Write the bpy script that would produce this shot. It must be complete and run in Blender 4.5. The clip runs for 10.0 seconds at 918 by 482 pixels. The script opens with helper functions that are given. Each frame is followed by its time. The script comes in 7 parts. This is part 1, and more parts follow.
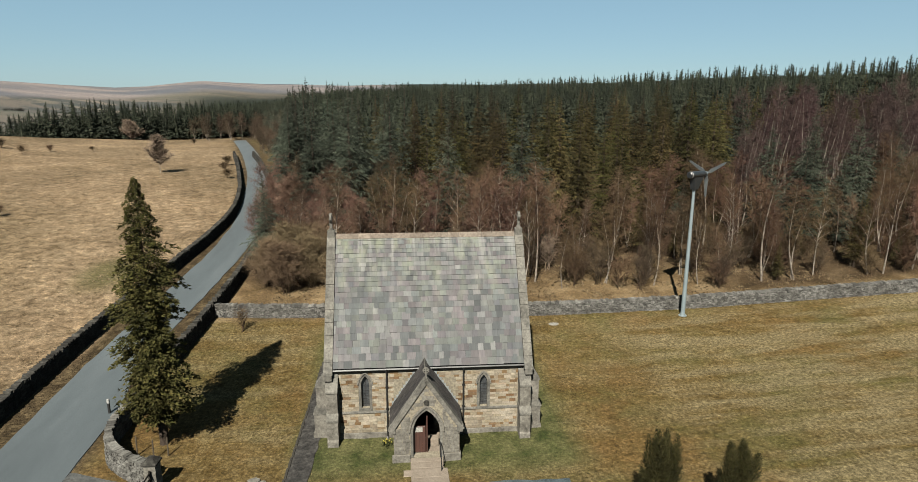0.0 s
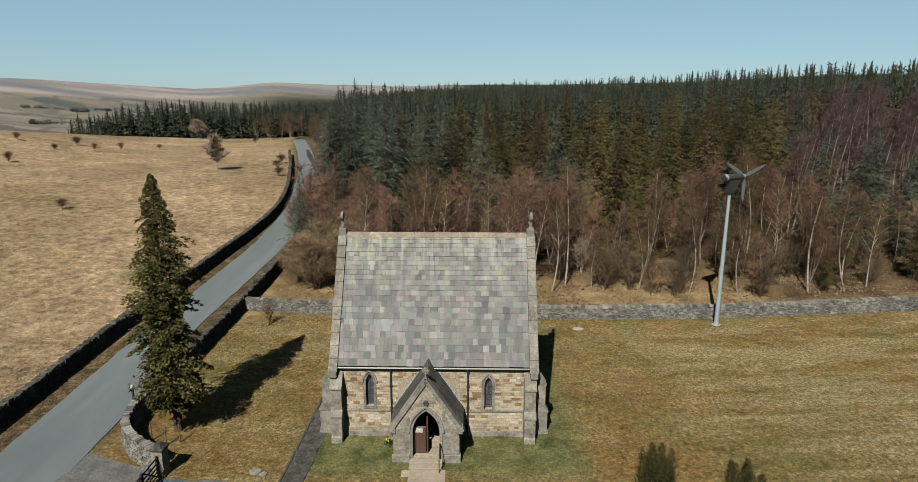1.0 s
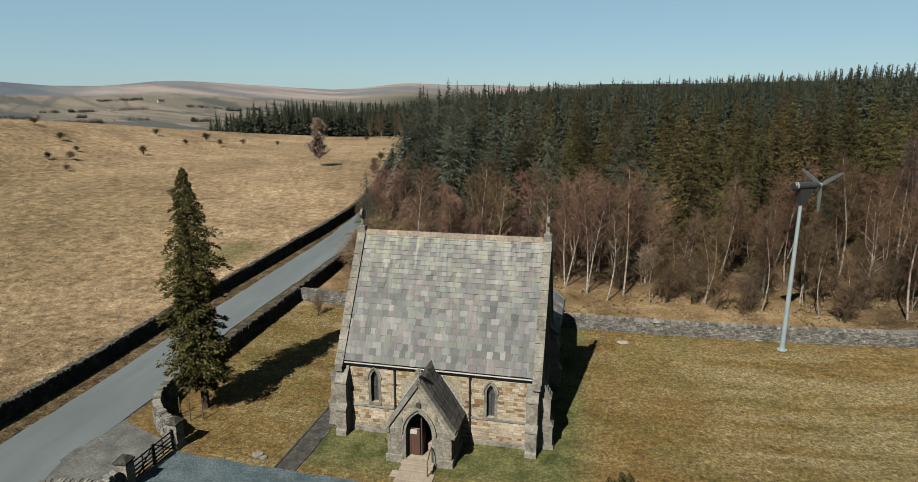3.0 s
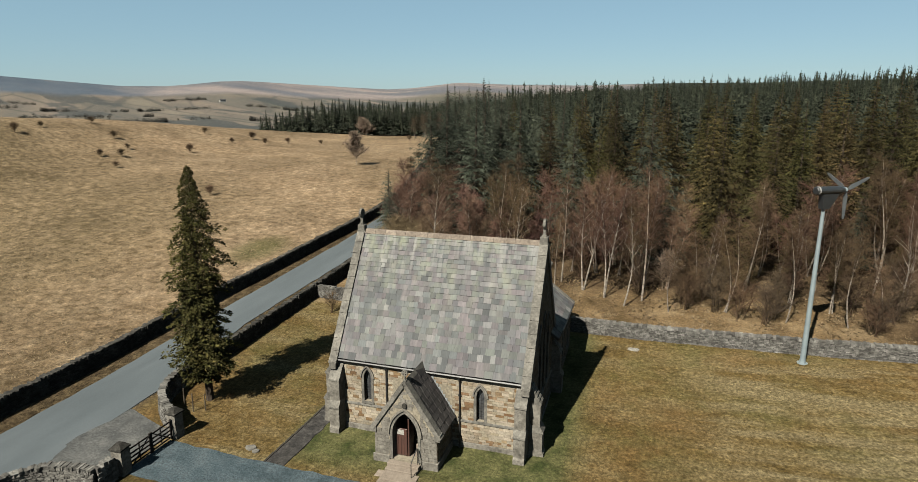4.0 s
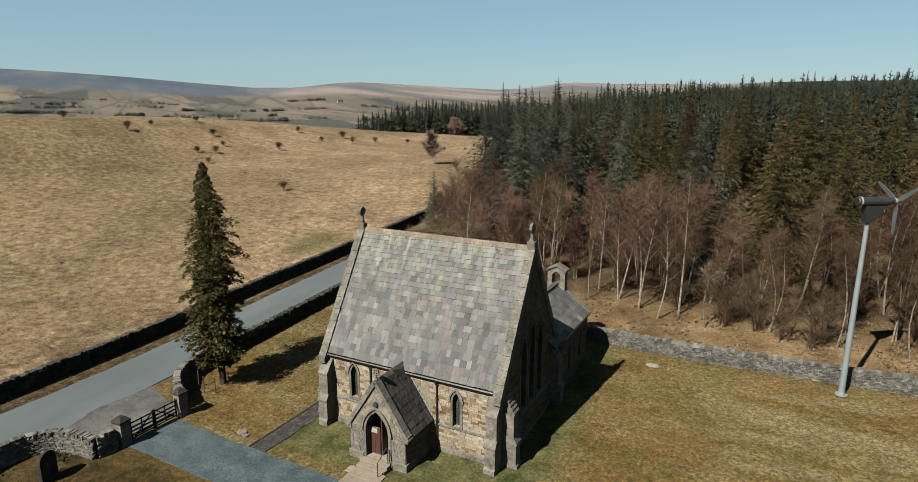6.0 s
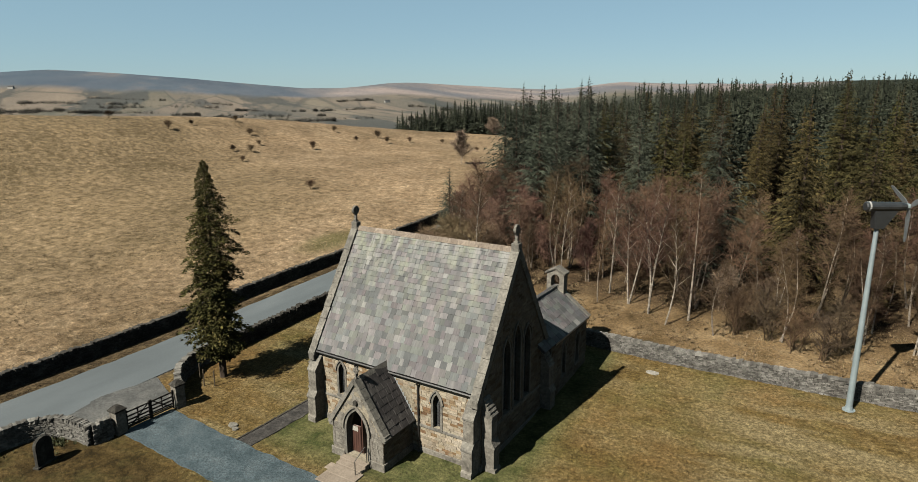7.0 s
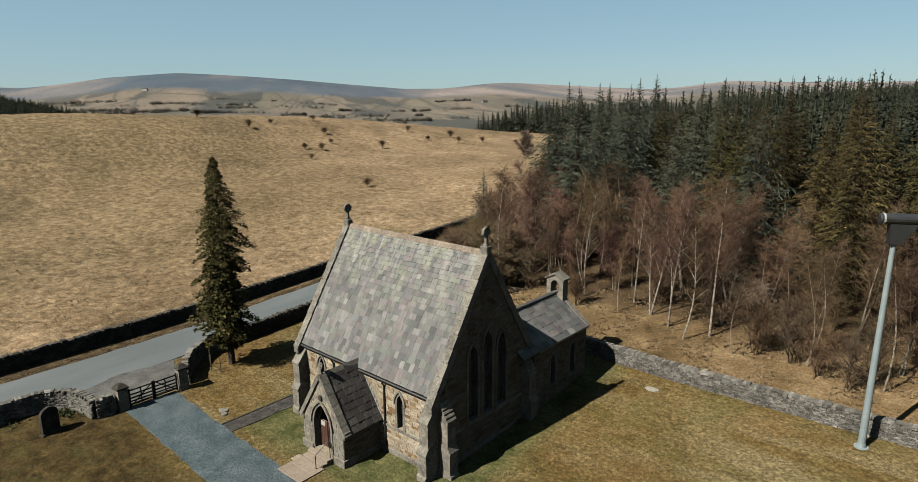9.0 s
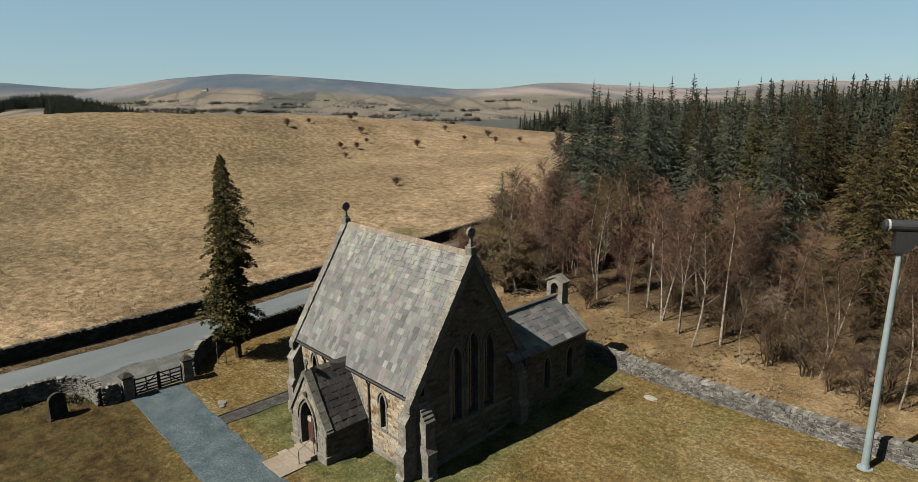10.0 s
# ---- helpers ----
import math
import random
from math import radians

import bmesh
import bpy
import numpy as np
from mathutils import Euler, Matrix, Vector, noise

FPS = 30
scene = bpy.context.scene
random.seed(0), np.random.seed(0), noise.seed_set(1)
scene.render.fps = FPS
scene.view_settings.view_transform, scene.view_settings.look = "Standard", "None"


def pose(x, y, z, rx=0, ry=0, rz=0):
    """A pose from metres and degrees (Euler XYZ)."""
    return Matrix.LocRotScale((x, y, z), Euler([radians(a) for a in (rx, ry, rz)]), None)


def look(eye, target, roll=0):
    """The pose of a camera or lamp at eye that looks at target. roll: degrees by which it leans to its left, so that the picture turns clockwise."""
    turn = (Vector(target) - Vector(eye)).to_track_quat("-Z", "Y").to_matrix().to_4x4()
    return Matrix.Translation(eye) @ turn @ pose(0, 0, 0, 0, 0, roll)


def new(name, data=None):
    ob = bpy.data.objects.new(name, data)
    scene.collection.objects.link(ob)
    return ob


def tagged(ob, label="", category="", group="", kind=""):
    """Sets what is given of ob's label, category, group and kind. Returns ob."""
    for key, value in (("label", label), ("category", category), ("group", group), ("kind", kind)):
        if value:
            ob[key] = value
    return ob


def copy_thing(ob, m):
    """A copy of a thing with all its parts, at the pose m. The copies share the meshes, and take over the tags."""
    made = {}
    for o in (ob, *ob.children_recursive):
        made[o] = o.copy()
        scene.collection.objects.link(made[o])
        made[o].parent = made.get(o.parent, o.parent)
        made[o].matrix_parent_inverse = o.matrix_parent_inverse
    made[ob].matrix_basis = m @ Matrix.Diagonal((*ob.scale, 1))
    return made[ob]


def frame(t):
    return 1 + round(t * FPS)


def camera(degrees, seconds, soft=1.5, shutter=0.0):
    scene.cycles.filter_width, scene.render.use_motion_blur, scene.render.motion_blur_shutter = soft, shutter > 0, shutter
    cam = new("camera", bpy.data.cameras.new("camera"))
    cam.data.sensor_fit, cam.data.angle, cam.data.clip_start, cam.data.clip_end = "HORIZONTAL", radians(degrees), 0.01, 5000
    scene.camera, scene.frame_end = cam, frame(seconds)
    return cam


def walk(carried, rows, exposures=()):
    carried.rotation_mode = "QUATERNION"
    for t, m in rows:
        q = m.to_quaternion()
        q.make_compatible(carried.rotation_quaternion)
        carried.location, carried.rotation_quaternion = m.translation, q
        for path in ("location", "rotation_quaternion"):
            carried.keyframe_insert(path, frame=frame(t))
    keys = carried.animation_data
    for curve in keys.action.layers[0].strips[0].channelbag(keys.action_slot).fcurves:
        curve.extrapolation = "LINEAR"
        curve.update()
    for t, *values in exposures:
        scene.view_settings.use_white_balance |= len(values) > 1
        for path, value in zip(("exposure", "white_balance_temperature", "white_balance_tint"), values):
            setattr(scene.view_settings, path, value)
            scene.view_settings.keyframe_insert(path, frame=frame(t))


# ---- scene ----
cam = camera(73.9, 10.0, soft=0.8)
METRES, EYE, TILT, LEAN, TURN = 32.0, 18.8, 0.0, 0.0, -6.3
ROWS = [
    (0.0, 0.0, 0.0, 0.0, 0.04, -13.11, -0.19),
    (0.5, 0.0484, 0.0064, -0.0006, 2.76, -13.12, -0.14),
    (1.0, 0.0931, 0.0155, -0.002, 5.95, -13.1, -0.11),
    (1.5, 0.14, 0.0277, -0.0029, 9.23, -13.1, -0.09),
    (2.0, 0.1849, 0.0411, -0.0033, 12.06, -13.1, -0.07),
    (2.5, 0.2327, 0.058, -0.0038, 15.07, -13.1, -0.05),
    (4.0, 0.3673, 0.1188, -0.0031, 22.63, -13.15, -0.02),
    (4.5, 0.4129, 0.1437, -0.003, 25.48, -13.15, 0.01),
    (5.0, 0.4555, 0.1692, -0.0032, 28.13, -13.15, 0.07),
    (5.5, 0.4991, 0.1978, -0.0035, 30.58, -13.14, 0.1),
    (7.0, 0.6199, 0.2918, -0.0052, 37.23, -13.11, 0.19),
    (7.5, 0.6586, 0.3276, -0.0058, 39.58, -13.1, 0.23),
    (8.0, 0.6937, 0.3627, -0.0065, 41.89, -13.08, 0.25),
    (8.5, 0.7289, 0.4019, -0.0075, 44.18, -13.06, 0.28),
    (9.0, 0.7604, 0.4396, -0.0082, 46.4, -13.05, 0.3),
    (9.5, 0.7912, 0.481, -0.0095, 48.93, -13.04, 0.31),
    (10.0, 0.8189, 0.5215, -0.0106, 51.06, -13.03, 0.31),
]
walk(cam, [(t, pose(0, 0, EYE, TILT, LEAN, TURN) @ pose(METRES * x, METRES * y, METRES * z, 90 + pitch, roll, yaw)) for t, x, y, z, yaw, pitch, roll in ROWS], exposures=((0.0, 2.45, 6480, 5), (10.0, 2.42, 6650, 6)))

# ---- world, sun, exposure ----
SUN_EL, SUN_FROM = 46.5, (-0.315, -0.949)
world = bpy.data.worlds.new("sky")
scene.world = world
world.use_nodes = True
wn = world.node_tree
sky = wn.nodes.new("ShaderNodeTexSky")
sky.sky_type, sky.sun_disc = "NISHITA", False
sky.sun_elevation, sky.sun_rotation = radians(SUN_EL), radians(198.0)
sky.altitude, sky.air_density, sky.dust_density, sky.ozone_density = 100.0, 0.80, 0.4, 2.2
haze = wn.nodes.new("ShaderNodeMix")  # thin even haze over the whole sky
haze.data_type = "RGBA"
haze.inputs[0].default_value = 0.38
haze.inputs[7].default_value = (7.6, 12.0, 14.3, 1)
wn.links.new(sky.outputs[0], haze.inputs[6])
wn.links.new(haze.outputs[2], wn.nodes["Background"].inputs[0])
wn.nodes["Background"].inputs[1].default_value = 0.0119
sun = new("sun", bpy.data.lights.new("sun", "SUN"))
sun.data.energy, sun.data.angle, sun.data.color = 5.0, radians(0.53), (1.0, 0.92, 0.82)
ce = math.cos(radians(SUN_EL))
sun.matrix_world = look((SUN_FROM[0] * ce * 200, SUN_FROM[1] * ce * 200, math.sin(radians(SUN_EL)) * 200), (0, 0, 0))

# ---- materials ----
TONE = 0.145  # one common scale for every colour below


def add_lichen(m, low, high):
    """Greenish lichen on the upper courses of a roof and pale run-off streaks below its ridge."""
    nt = m.node_tree
    N = nt.nodes.new
    bsdf = nt.nodes["Principled BSDF"]
    src = bsdf.inputs["Base Color"].links[0].from_socket
    geo, sep, mp, no, mr, hr, mu, mx = (N("ShaderNode" + k) for k in ("NewGeometry", "SeparateXYZ", "Mapping", "TexNoise", "MapRange", "MapRange", "Math", "Mix"))
    mp.inputs["Scale"].default_value = (1.3, 0.6, 0.5)
    no.inputs["Scale"].default_value, no.inputs["Detail"].default_value = 1.3, 6.0
    mr.inputs[1].default_value, mr.inputs[2].default_value = 0.49, 0.76
    hr.inputs[1].default_value, hr.inputs[2].default_value = low, high
    mu.operation = "MULTIPLY"
    mx.data_type = "RGBA"
    mx.inputs[7].default_value = (0.067, 0.072, 0.051, 1)
    m2, n2, r2, h2, u2, x2 = (N("ShaderNode" + k) for k in ("Mapping", "TexNoise", "MapRange", "MapRange", "Math", "Mix"))
    m2.inputs["Scale"].default_value = (3.6, 0.22, 0.22)
    n2.inputs["Scale"].default_value, n2.inputs["Detail"].default_value = 1.0, 5.0
    r2.inputs[1].default_value, r2.inputs[2].default_value, r2.inputs[4].default_value = 0.52, 0.68, 0.8
    h2.inputs[1].default_value, h2.inputs[2].default_value = high - 2.6, high - 0.2
    u2.operation = "MULTIPLY"
    x2.data_type = "RGBA"
    x2.inputs[7].default_value = (0.069, 0.069, 0.066, 1)
    links(nt, (geo.outputs["Position"], m2.inputs[0]), (m2.outputs[0], n2.inputs["Vector"]), (n2.outputs[0], r2.inputs[0]), (sep.outputs["Z"], h2.inputs[0]), (r2.outputs[0], u2.inputs[0]), (h2.outputs[0], u2.inputs[1]), (u2.outputs[0], x2.inputs[0]), (mx.outputs[2], x2.inputs[6]), (x2.outputs[2], bsdf.inputs["Base Color"]))
    links(nt, (geo.outputs["Position"], sep.inputs[0]), (geo.outputs["Position"], mp.inputs[0]), (mp.outputs[0], no.inputs["Vector"]), (no.outputs[0], mr.inputs[0]), (sep.outputs["Z"], hr.inputs[0]), (mr.outputs[0], mu.inputs[0]), (hr.outputs[0], mu.inputs[1]), (mu.outputs[0], mx.inputs[0]), (src, mx.inputs[6]))


def links(nt, *pairs):
    for a, b in pairs:
        nt.links.new(a, b)


def surf(name, cols, scale=1.0, fine=9.0, rough=0.9, bump=0.3, bscale=14.0, rnd=0.0, hue=0.0, metal=0.0, stretch=(1, 1, 1), world_space=True, detail=6.0, fine_amt=0.45, dist=0.05, spec=0.1, pieces=None, whole=False):
    """A matte procedural surface: a wide mottling of the given colours, a fine grain over it, and relief."""
    m = bpy.data.materials.new(name)
    m.use_nodes = True
    nt = m.node_tree
    N = nt.nodes.new
    bsdf = nt.nodes["Principled BSDF"]
    bsdf.inputs["Roughness"].default_value = rough
    bsdf.inputs["Metallic"].default_value = metal
    bsdf.inputs["Specular IOR Level"].default_value = spec
    if world_space:
        src = N("ShaderNodeNewGeometry").outputs["Position"]
    else:
        src = N("ShaderNodeTexCoord").outputs["Object"]
    mp = N("ShaderNodeMapping")
    mp.inputs["Scale"].default_value = stretch
    n1, n2, n3 = N("ShaderNodeTexNoise"), N("ShaderNodeTexNoise"), N("ShaderNodeTexNoise")
    for n, s, d in ((n1, scale, detail), (n2, fine, 5.0), (n3, bscale, 6.0)):
        n.inputs["Scale"].default_value = s
        n.inputs["Detail"].default_value = d
        n.inputs["Roughness"].default_value = 0.62
        links(nt, (mp.outputs[0], n.inputs["Vector"]))
    links(nt, (src, mp.inputs[0]))
    ramp = N("ShaderNodeValToRGB")
    el = ramp.color_ramp.elements
    while len(el) < len(cols):
        el.new(0.5)
    for i, c in enumerate(cols):
        el[i].position = 0.3 + 0.4 * i / max(1, len(cols) - 1)
        el[i].color = (c[0] * TONE, c[1] * TONE, c[2] * TONE, 1)
    links(nt, (n1.outputs[0], ramp.inputs[0]))
    mul = N("ShaderNodeMapRange")
    mul.inputs[1].default_value, mul.inputs[2].default_value = 0.25, 0.75
    mul.inputs[3].default_value, mul.inputs[4].default_value = 1 - fine_amt, 1 + fine_amt
    links(nt, (n2.outputs[0], mul.inputs[0]))
    hsv = N("ShaderNodeHueSaturation")
    links(nt, (ramp.outputs[0], hsv.inputs["Color"]))
    val = mul.outputs[0]
    if rnd or hue:
        oi, ge = N("ShaderNodeObjectInfo"), N("ShaderNodeNewGeometry")
        add, fr = N("ShaderNodeMath"), N("ShaderNodeMath")
        fr.operation = "FRACT"
        links(nt, (oi.outputs["Random"], add.inputs[0]), (ge.outputs["Random Per Island"], add.inputs[1]), (add.outputs[0], fr.inputs[0]))
        vary = oi.outputs["Random"] if whole else fr.outputs[0]
        r1 = N("ShaderNodeMapRange")
        r1.inputs[3].default_value, r1.inputs[4].default_value = 1 - rnd, 1 + rnd
        links(nt, (vary, r1.inputs[0]))
        mm = N("ShaderNodeMath")
        mm.operation = "MULTIPLY"
        links(nt, (val, mm.inputs[0]), (r1.outputs[0], mm.inputs[1]))
        val = mm.outputs[0]
        m2, f2, r2 = N("ShaderNodeMath"), N("ShaderNodeMath"), N("ShaderNodeMapRange")
        m2.operation, f2.operation = "MULTIPLY", "FRACT"
        m2.inputs[1].default_value = 7.31
        r2.inputs[3].default_value, r2.inputs[4].default_value = 0.5 - hue, 0.5 + hue
        links(nt, (vary, m2.inputs[0]), (m2.outputs[0], f2.inputs[0]), (f2.outputs[0], r2.inputs[0]), (r2.outputs[0], hsv.inputs["Hue"]))
        if pieces:
            pr = N("ShaderNodeValToRGB")
            pe = pr.color_ramp.elements
            while len(pe) < len(pieces):
                pe.new(0.5)
            for e, (p, c) in zip(pe, pieces):
                e.position, e.color = p, (*c, 1)
            m3, f3 = N("ShaderNodeMath"), N("ShaderNodeMath")
            m3.operation, f3.operation = "MULTIPLY", "FRACT"
            m3.inputs[1].default_value = 13.77
            tint = N("ShaderNodeMix")
            tint.data_type, tint.blend_type = "RGBA", "MULTIPLY"
            tint.inputs[0].default_value = 1.0
            links(nt, (fr.outputs[0], m3.inputs[0]), (m3.outputs[0], f3.inputs[0]), (f3.outputs[0], pr.inputs[0]), (ramp.outputs[0], tint.inputs[6]), (pr.outputs[0], tint.inputs[7]), (tint.outputs[2], hsv.inputs["Color"]))
    links(nt, (val, hsv.inputs["Value"]), (hsv.outputs[0], bsdf.inputs["Base Color"]))
    if bump:
        b = N("ShaderNodeBump")
        b.inputs["Strength"].default_value, b.inputs["Distance"].default_value = bump, dist
        links(nt, (n3.outputs[0], b.inputs["Height"]), (b.outputs[0], bsdf.inputs["Normal"]))
    return m


SANDSTONE = surf("sandstone", [(0.49, 0.44, 0.36), (0.68, 0.625, 0.54), (0.78, 0.725, 0.64)], 0.9, 9, 0.95, 0.4, 18, rnd=0.16, hue=0.008, fine_amt=0.3,
                 pieces=[(0.0, (0.46, 0.30, 0.18)), (0.12, (0.64, 0.47, 0.31)), (0.24, (0.88, 0.79, 0.66)), (0.42, (0.74, 0.69, 0.60)), (0.6, (1.05, 0.99, 0.88)), (1.0, (0.86, 0.83, 0.76))])
MORTAR = surf("mortar", [(0.44, 0.385, 0.29), (0.56, 0.50, 0.39)], 1.2, 9, 0.95, 0.3)
ASHLAR = surf("weathered_ashlar", [(0.185, 0.172, 0.148), (0.345, 0.322, 0.28), (0.44, 0.415, 0.365)], 1.6, 8, 0.95, 0.35, 16, rnd=0.12)
COPING = surf("coping_stone", [(0.17, 0.165, 0.15), (0.31, 0.295, 0.26), (0.41, 0.39, 0.345)], 1.4, 8, 0.95, 0.3, 16, rnd=0.15)
RIDGESTONE = surf("ridge_stone", [(0.30, 0.245, 0.20), (0.40, 0.335, 0.275), (0.50, 0.425, 0.35)], 1.4, 8, 0.95, 0.3, 16, rnd=0.15)
SLATE = surf("stone_slate", [(0.172, 0.178, 0.190), (0.226, 0.230, 0.238), (0.300, 0.300, 0.296)], 0.6, 6, 0.8, 0.25, 20, rnd=0.27, hue=0.015, stretch=(3.0, 0.55, 0.55), fine_amt=0.2, spec=0.2,
             pieces=[(0.0, (0.60, 0.63, 0.64)), (0.2, (0.92, 0.99, 0.97)), (0.42, (1.06, 0.94, 0.96)), (0.58, (0.90, 0.98, 0.86)), (0.76, (1.28, 1.26, 1.22)), (0.88, (0.96, 0.84, 0.87)), (1.0, (0.72, 0.73, 0.78))])
DARK_SLATE = surf("dark_stone_slate", [(0.040, 0.036, 0.037), (0.072, 0.064, 0.063), (0.14, 0.128, 0.121)], 0.8, 6, 0.85, 0.3, 20, rnd=0.30, hue=0.03, spec=0.2)
add_lichen(SLATE, 6.8, 10.8)
UNDER = surf("slate_underlay", [(0.105, 0.105, 0.108), (0.15, 0.15, 0.152)], 2, 9, 0.95, 0.2)
# sandstone and mortar again, with the gable and east walls' shade in the colour
SHADESTONE = surf("shaded_sandstone", [(0.22, 0.19, 0.152), (0.30, 0.265, 0.215), (0.37, 0.335, 0.28)], 0.9, 9, 0.95, 0.4, 18, rnd=0.2, hue=0.008, fine_amt=0.3,
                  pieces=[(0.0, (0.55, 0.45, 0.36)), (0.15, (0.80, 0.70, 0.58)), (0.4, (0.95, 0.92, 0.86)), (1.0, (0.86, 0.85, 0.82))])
SHADEMORTAR = surf("shaded_mortar", [(0.20, 0.18, 0.145), (0.27, 0.245, 0.20)], 1.2, 9, 0.95, 0.3)
FLASHING = surf("lead_flashing", [(0.36, 0.40, 0.41), (0.50, 0.54, 0.55)], 3, 12, 0.6, 0.1, spec=0.4)
WALLSTONE = surf("drystone", [(0.146, 0.138, 0.124), (0.265, 0.256, 0.234), (0.412, 0.402, 0.374)], 1.5, 9, 0.95, 0.4, 18, rnd=0.45, hue=0.012)
# drystone for the lane walls, darkened to paint in their shaded faces
SHADEWALL = surf("shaded_drystone", [(0.036, 0.034, 0.030), (0.080, 0.076, 0.066), (0.18, 0.172, 0.152)], 1.5, 9, 0.95, 0.4, 18, rnd=0.45, hue=0.012)
WALLCORE = surf("wall_core", [(0.07, 0.065, 0.055), (0.12, 0.11, 0.09)], 2.0, 9, 0.98, 0.4)
GRIT = surf("gateway_grit", [(0.105, 0.112, 0.112), (0.180, 0.186, 0.182), (0.26, 0.262, 0.25)], 0.9, 9, 0.95, 0.5, 22, fine_amt=0.5)
ASPHALT = surf("road_asphalt", [(0.082, 0.112, 0.130), (0.114, 0.149, 0.170), (0.158, 0.194, 0.216)], 0.35, 30, 0.85, 0.15, 60, stretch=(1.5, 0.25, 1), fine_amt=0.2, spec=0.4)
GRAVEL = surf("drive_gravel", [(0.070, 0.106, 0.124), (0.120, 0.168, 0.194), (0.178, 0.228, 0.252)], 0.9, 11, 0.92, 0.7, 24, fine_amt=0.75)
DARKPATH = surf("old_path", [(0.042, 0.040, 0.038), (0.085, 0.080, 0.075), (0.155, 0.147, 0.135)], 1.9, 7, 0.95, 0.5, 25, fine_amt=0.8)
PAVING = surf("pale_paving", [(0.42, 0.345, 0.275), (0.55, 0.465, 0.38)], 1.6, 12, 0.9, 0.2, 20, rnd=0.1, fine_amt=0.25)
IRON = surf("black_iron", [(0.012, 0.012, 0.013), (0.025, 0.025, 0.026)], 4, 20, 0.45, 0.1, spec=0.5)
GATEWOOD = surf("weathered_gate_timber", [(0.035, 0.03, 0.026), (0.075, 0.065, 0.055)], 3, 20, 0.9, 0.3, 25, stretch=(1, 1, 3))
POSTWOOD = surf("post_timber", [(0.13, 0.10, 0.07), (0.22, 0.18, 0.13)], 3, 20, 0.9, 0.3, 25)
DOORWOOD = surf("door_timber", [(0.085, 0.026, 0.014), (0.15, 0.048, 0.026)], 2, 16, 0.55, 0.2, 20, stretch=(4, 4, 0.6), spec=0.5)
NOTICE = surf("paper_notice", [(0.66, 0.64, 0.58), (0.75, 0.73, 0.68)], 3, 20, 0.8, 0.0)
PALESTONE = surf("pale_limestone", [(0.42, 0.40, 0.35), (0.66, 0.63, 0.56)], 2, 10, 0.9, 0.3)
STEEL = surf("galvanised_steel", [(0.34, 0.435, 0.475), (0.45, 0.555, 0.59)], 1.2, 8, 0.55, 0.05, metal=0.0, fine_amt=0.12, spec=0.5)
DARKSTEEL = surf("dark_painted_steel", [(0.025, 0.028, 0.032), (0.045, 0.05, 0.055)], 2, 9, 0.4, 0.05, spec=0.5)
WHITEPAINT = surf("white_paint", [(0.6, 0.6, 0.58), (0.78, 0.78, 0.76)], 3, 9, 0.6, 0.05)
BARK = surf("conifer_bark", [(0.085, 0.062, 0.045), (0.17, 0.13, 0.10)], 3, 14, 0.95, 0.5, 16, world_space=False)
BIRCHBARK = surf("birch_bark", [(0.16, 0.125, 0.10), (0.48, 0.41, 0.335), (0.78, 0.70, 0.60)], 1.4, 7, 0.85, 0.3, 12, stretch=(1, 1, 2.2), rnd=0.2, world_space=False)
TWIG = surf("birch_twigs", [(0.142, 0.087, 0.050), (0.228, 0.145, 0.084)], 0.7, 3, 0.95, 0.0, rnd=0.35, hue=0.02, whole=True)
REDTWIG = surf("red_birch_twigs", [(0.188, 0.110, 0.071), (0.298, 0.180, 0.117)], 0.7, 3, 0.95, 0.0, rnd=0.35, hue=0.02, whole=True)
ROSETWIG = surf("rose_birch_twigs", [(0.235, 0.132, 0.098), (0.360, 0.212, 0.160)], 0.7, 3, 0.95, 0.0, rnd=0.25, hue=0.015, whole=True)
PLUMTWIG = surf("plum_birch_twigs", [(0.095, 0.056, 0.054), (0.152, 0.095, 0.090)], 0.7, 3, 0.95, 0.0, rnd=0.35, hue=0.02, whole=True)
HEDGETWIG = surf("hedge_twigs", [(0.125, 0.086, 0.054), (0.21, 0.15, 0.10)], 0.7, 3, 0.95, 0.0, rnd=0.25, hue=0.012, whole=True)
GREYTWIG = surf("grey_brown_twigs", [(0.38, 0.275, 0.20), (0.56, 0.43, 0.33)], 0.7, 3, 0.95, 0.0, rnd=0.22, hue=0.012)
WILLOWTWIG = surf("willow_twigs", [(0.29, 0.205, 0.12), (0.44, 0.32, 0.195)], 0.7, 3, 0.95, 0.0, rnd=0.2, hue=0.012, whole=True)
WHITEBARK = surf("white_birch_bark", [(0.20, 0.165, 0.135), (0.56, 0.49, 0.41), (0.86, 0.79, 0.69)], 1.4, 7, 0.85, 0.3, 12, stretch=(1, 1, 2.2), rnd=0.2, world_space=False)
BROWNTWIG = surf("brown_shrub_twigs", [(0.125, 0.080, 0.042), (0.215, 0.145, 0.083)], 0.7, 3, 0.95, 0.0, rnd=0.35, hue=0.015, whole=True)
SPRUCE = surf("spruce_needles", [(0.033, 0.029, 0.010), (0.088, 0.074, 0.026), (0.176, 0.144, 0.053)], 0.8, 2.2, 0.8, 0.0, fine_amt=0.75, rnd=0.50, hue=0.030, spec=0.06, whole=True)
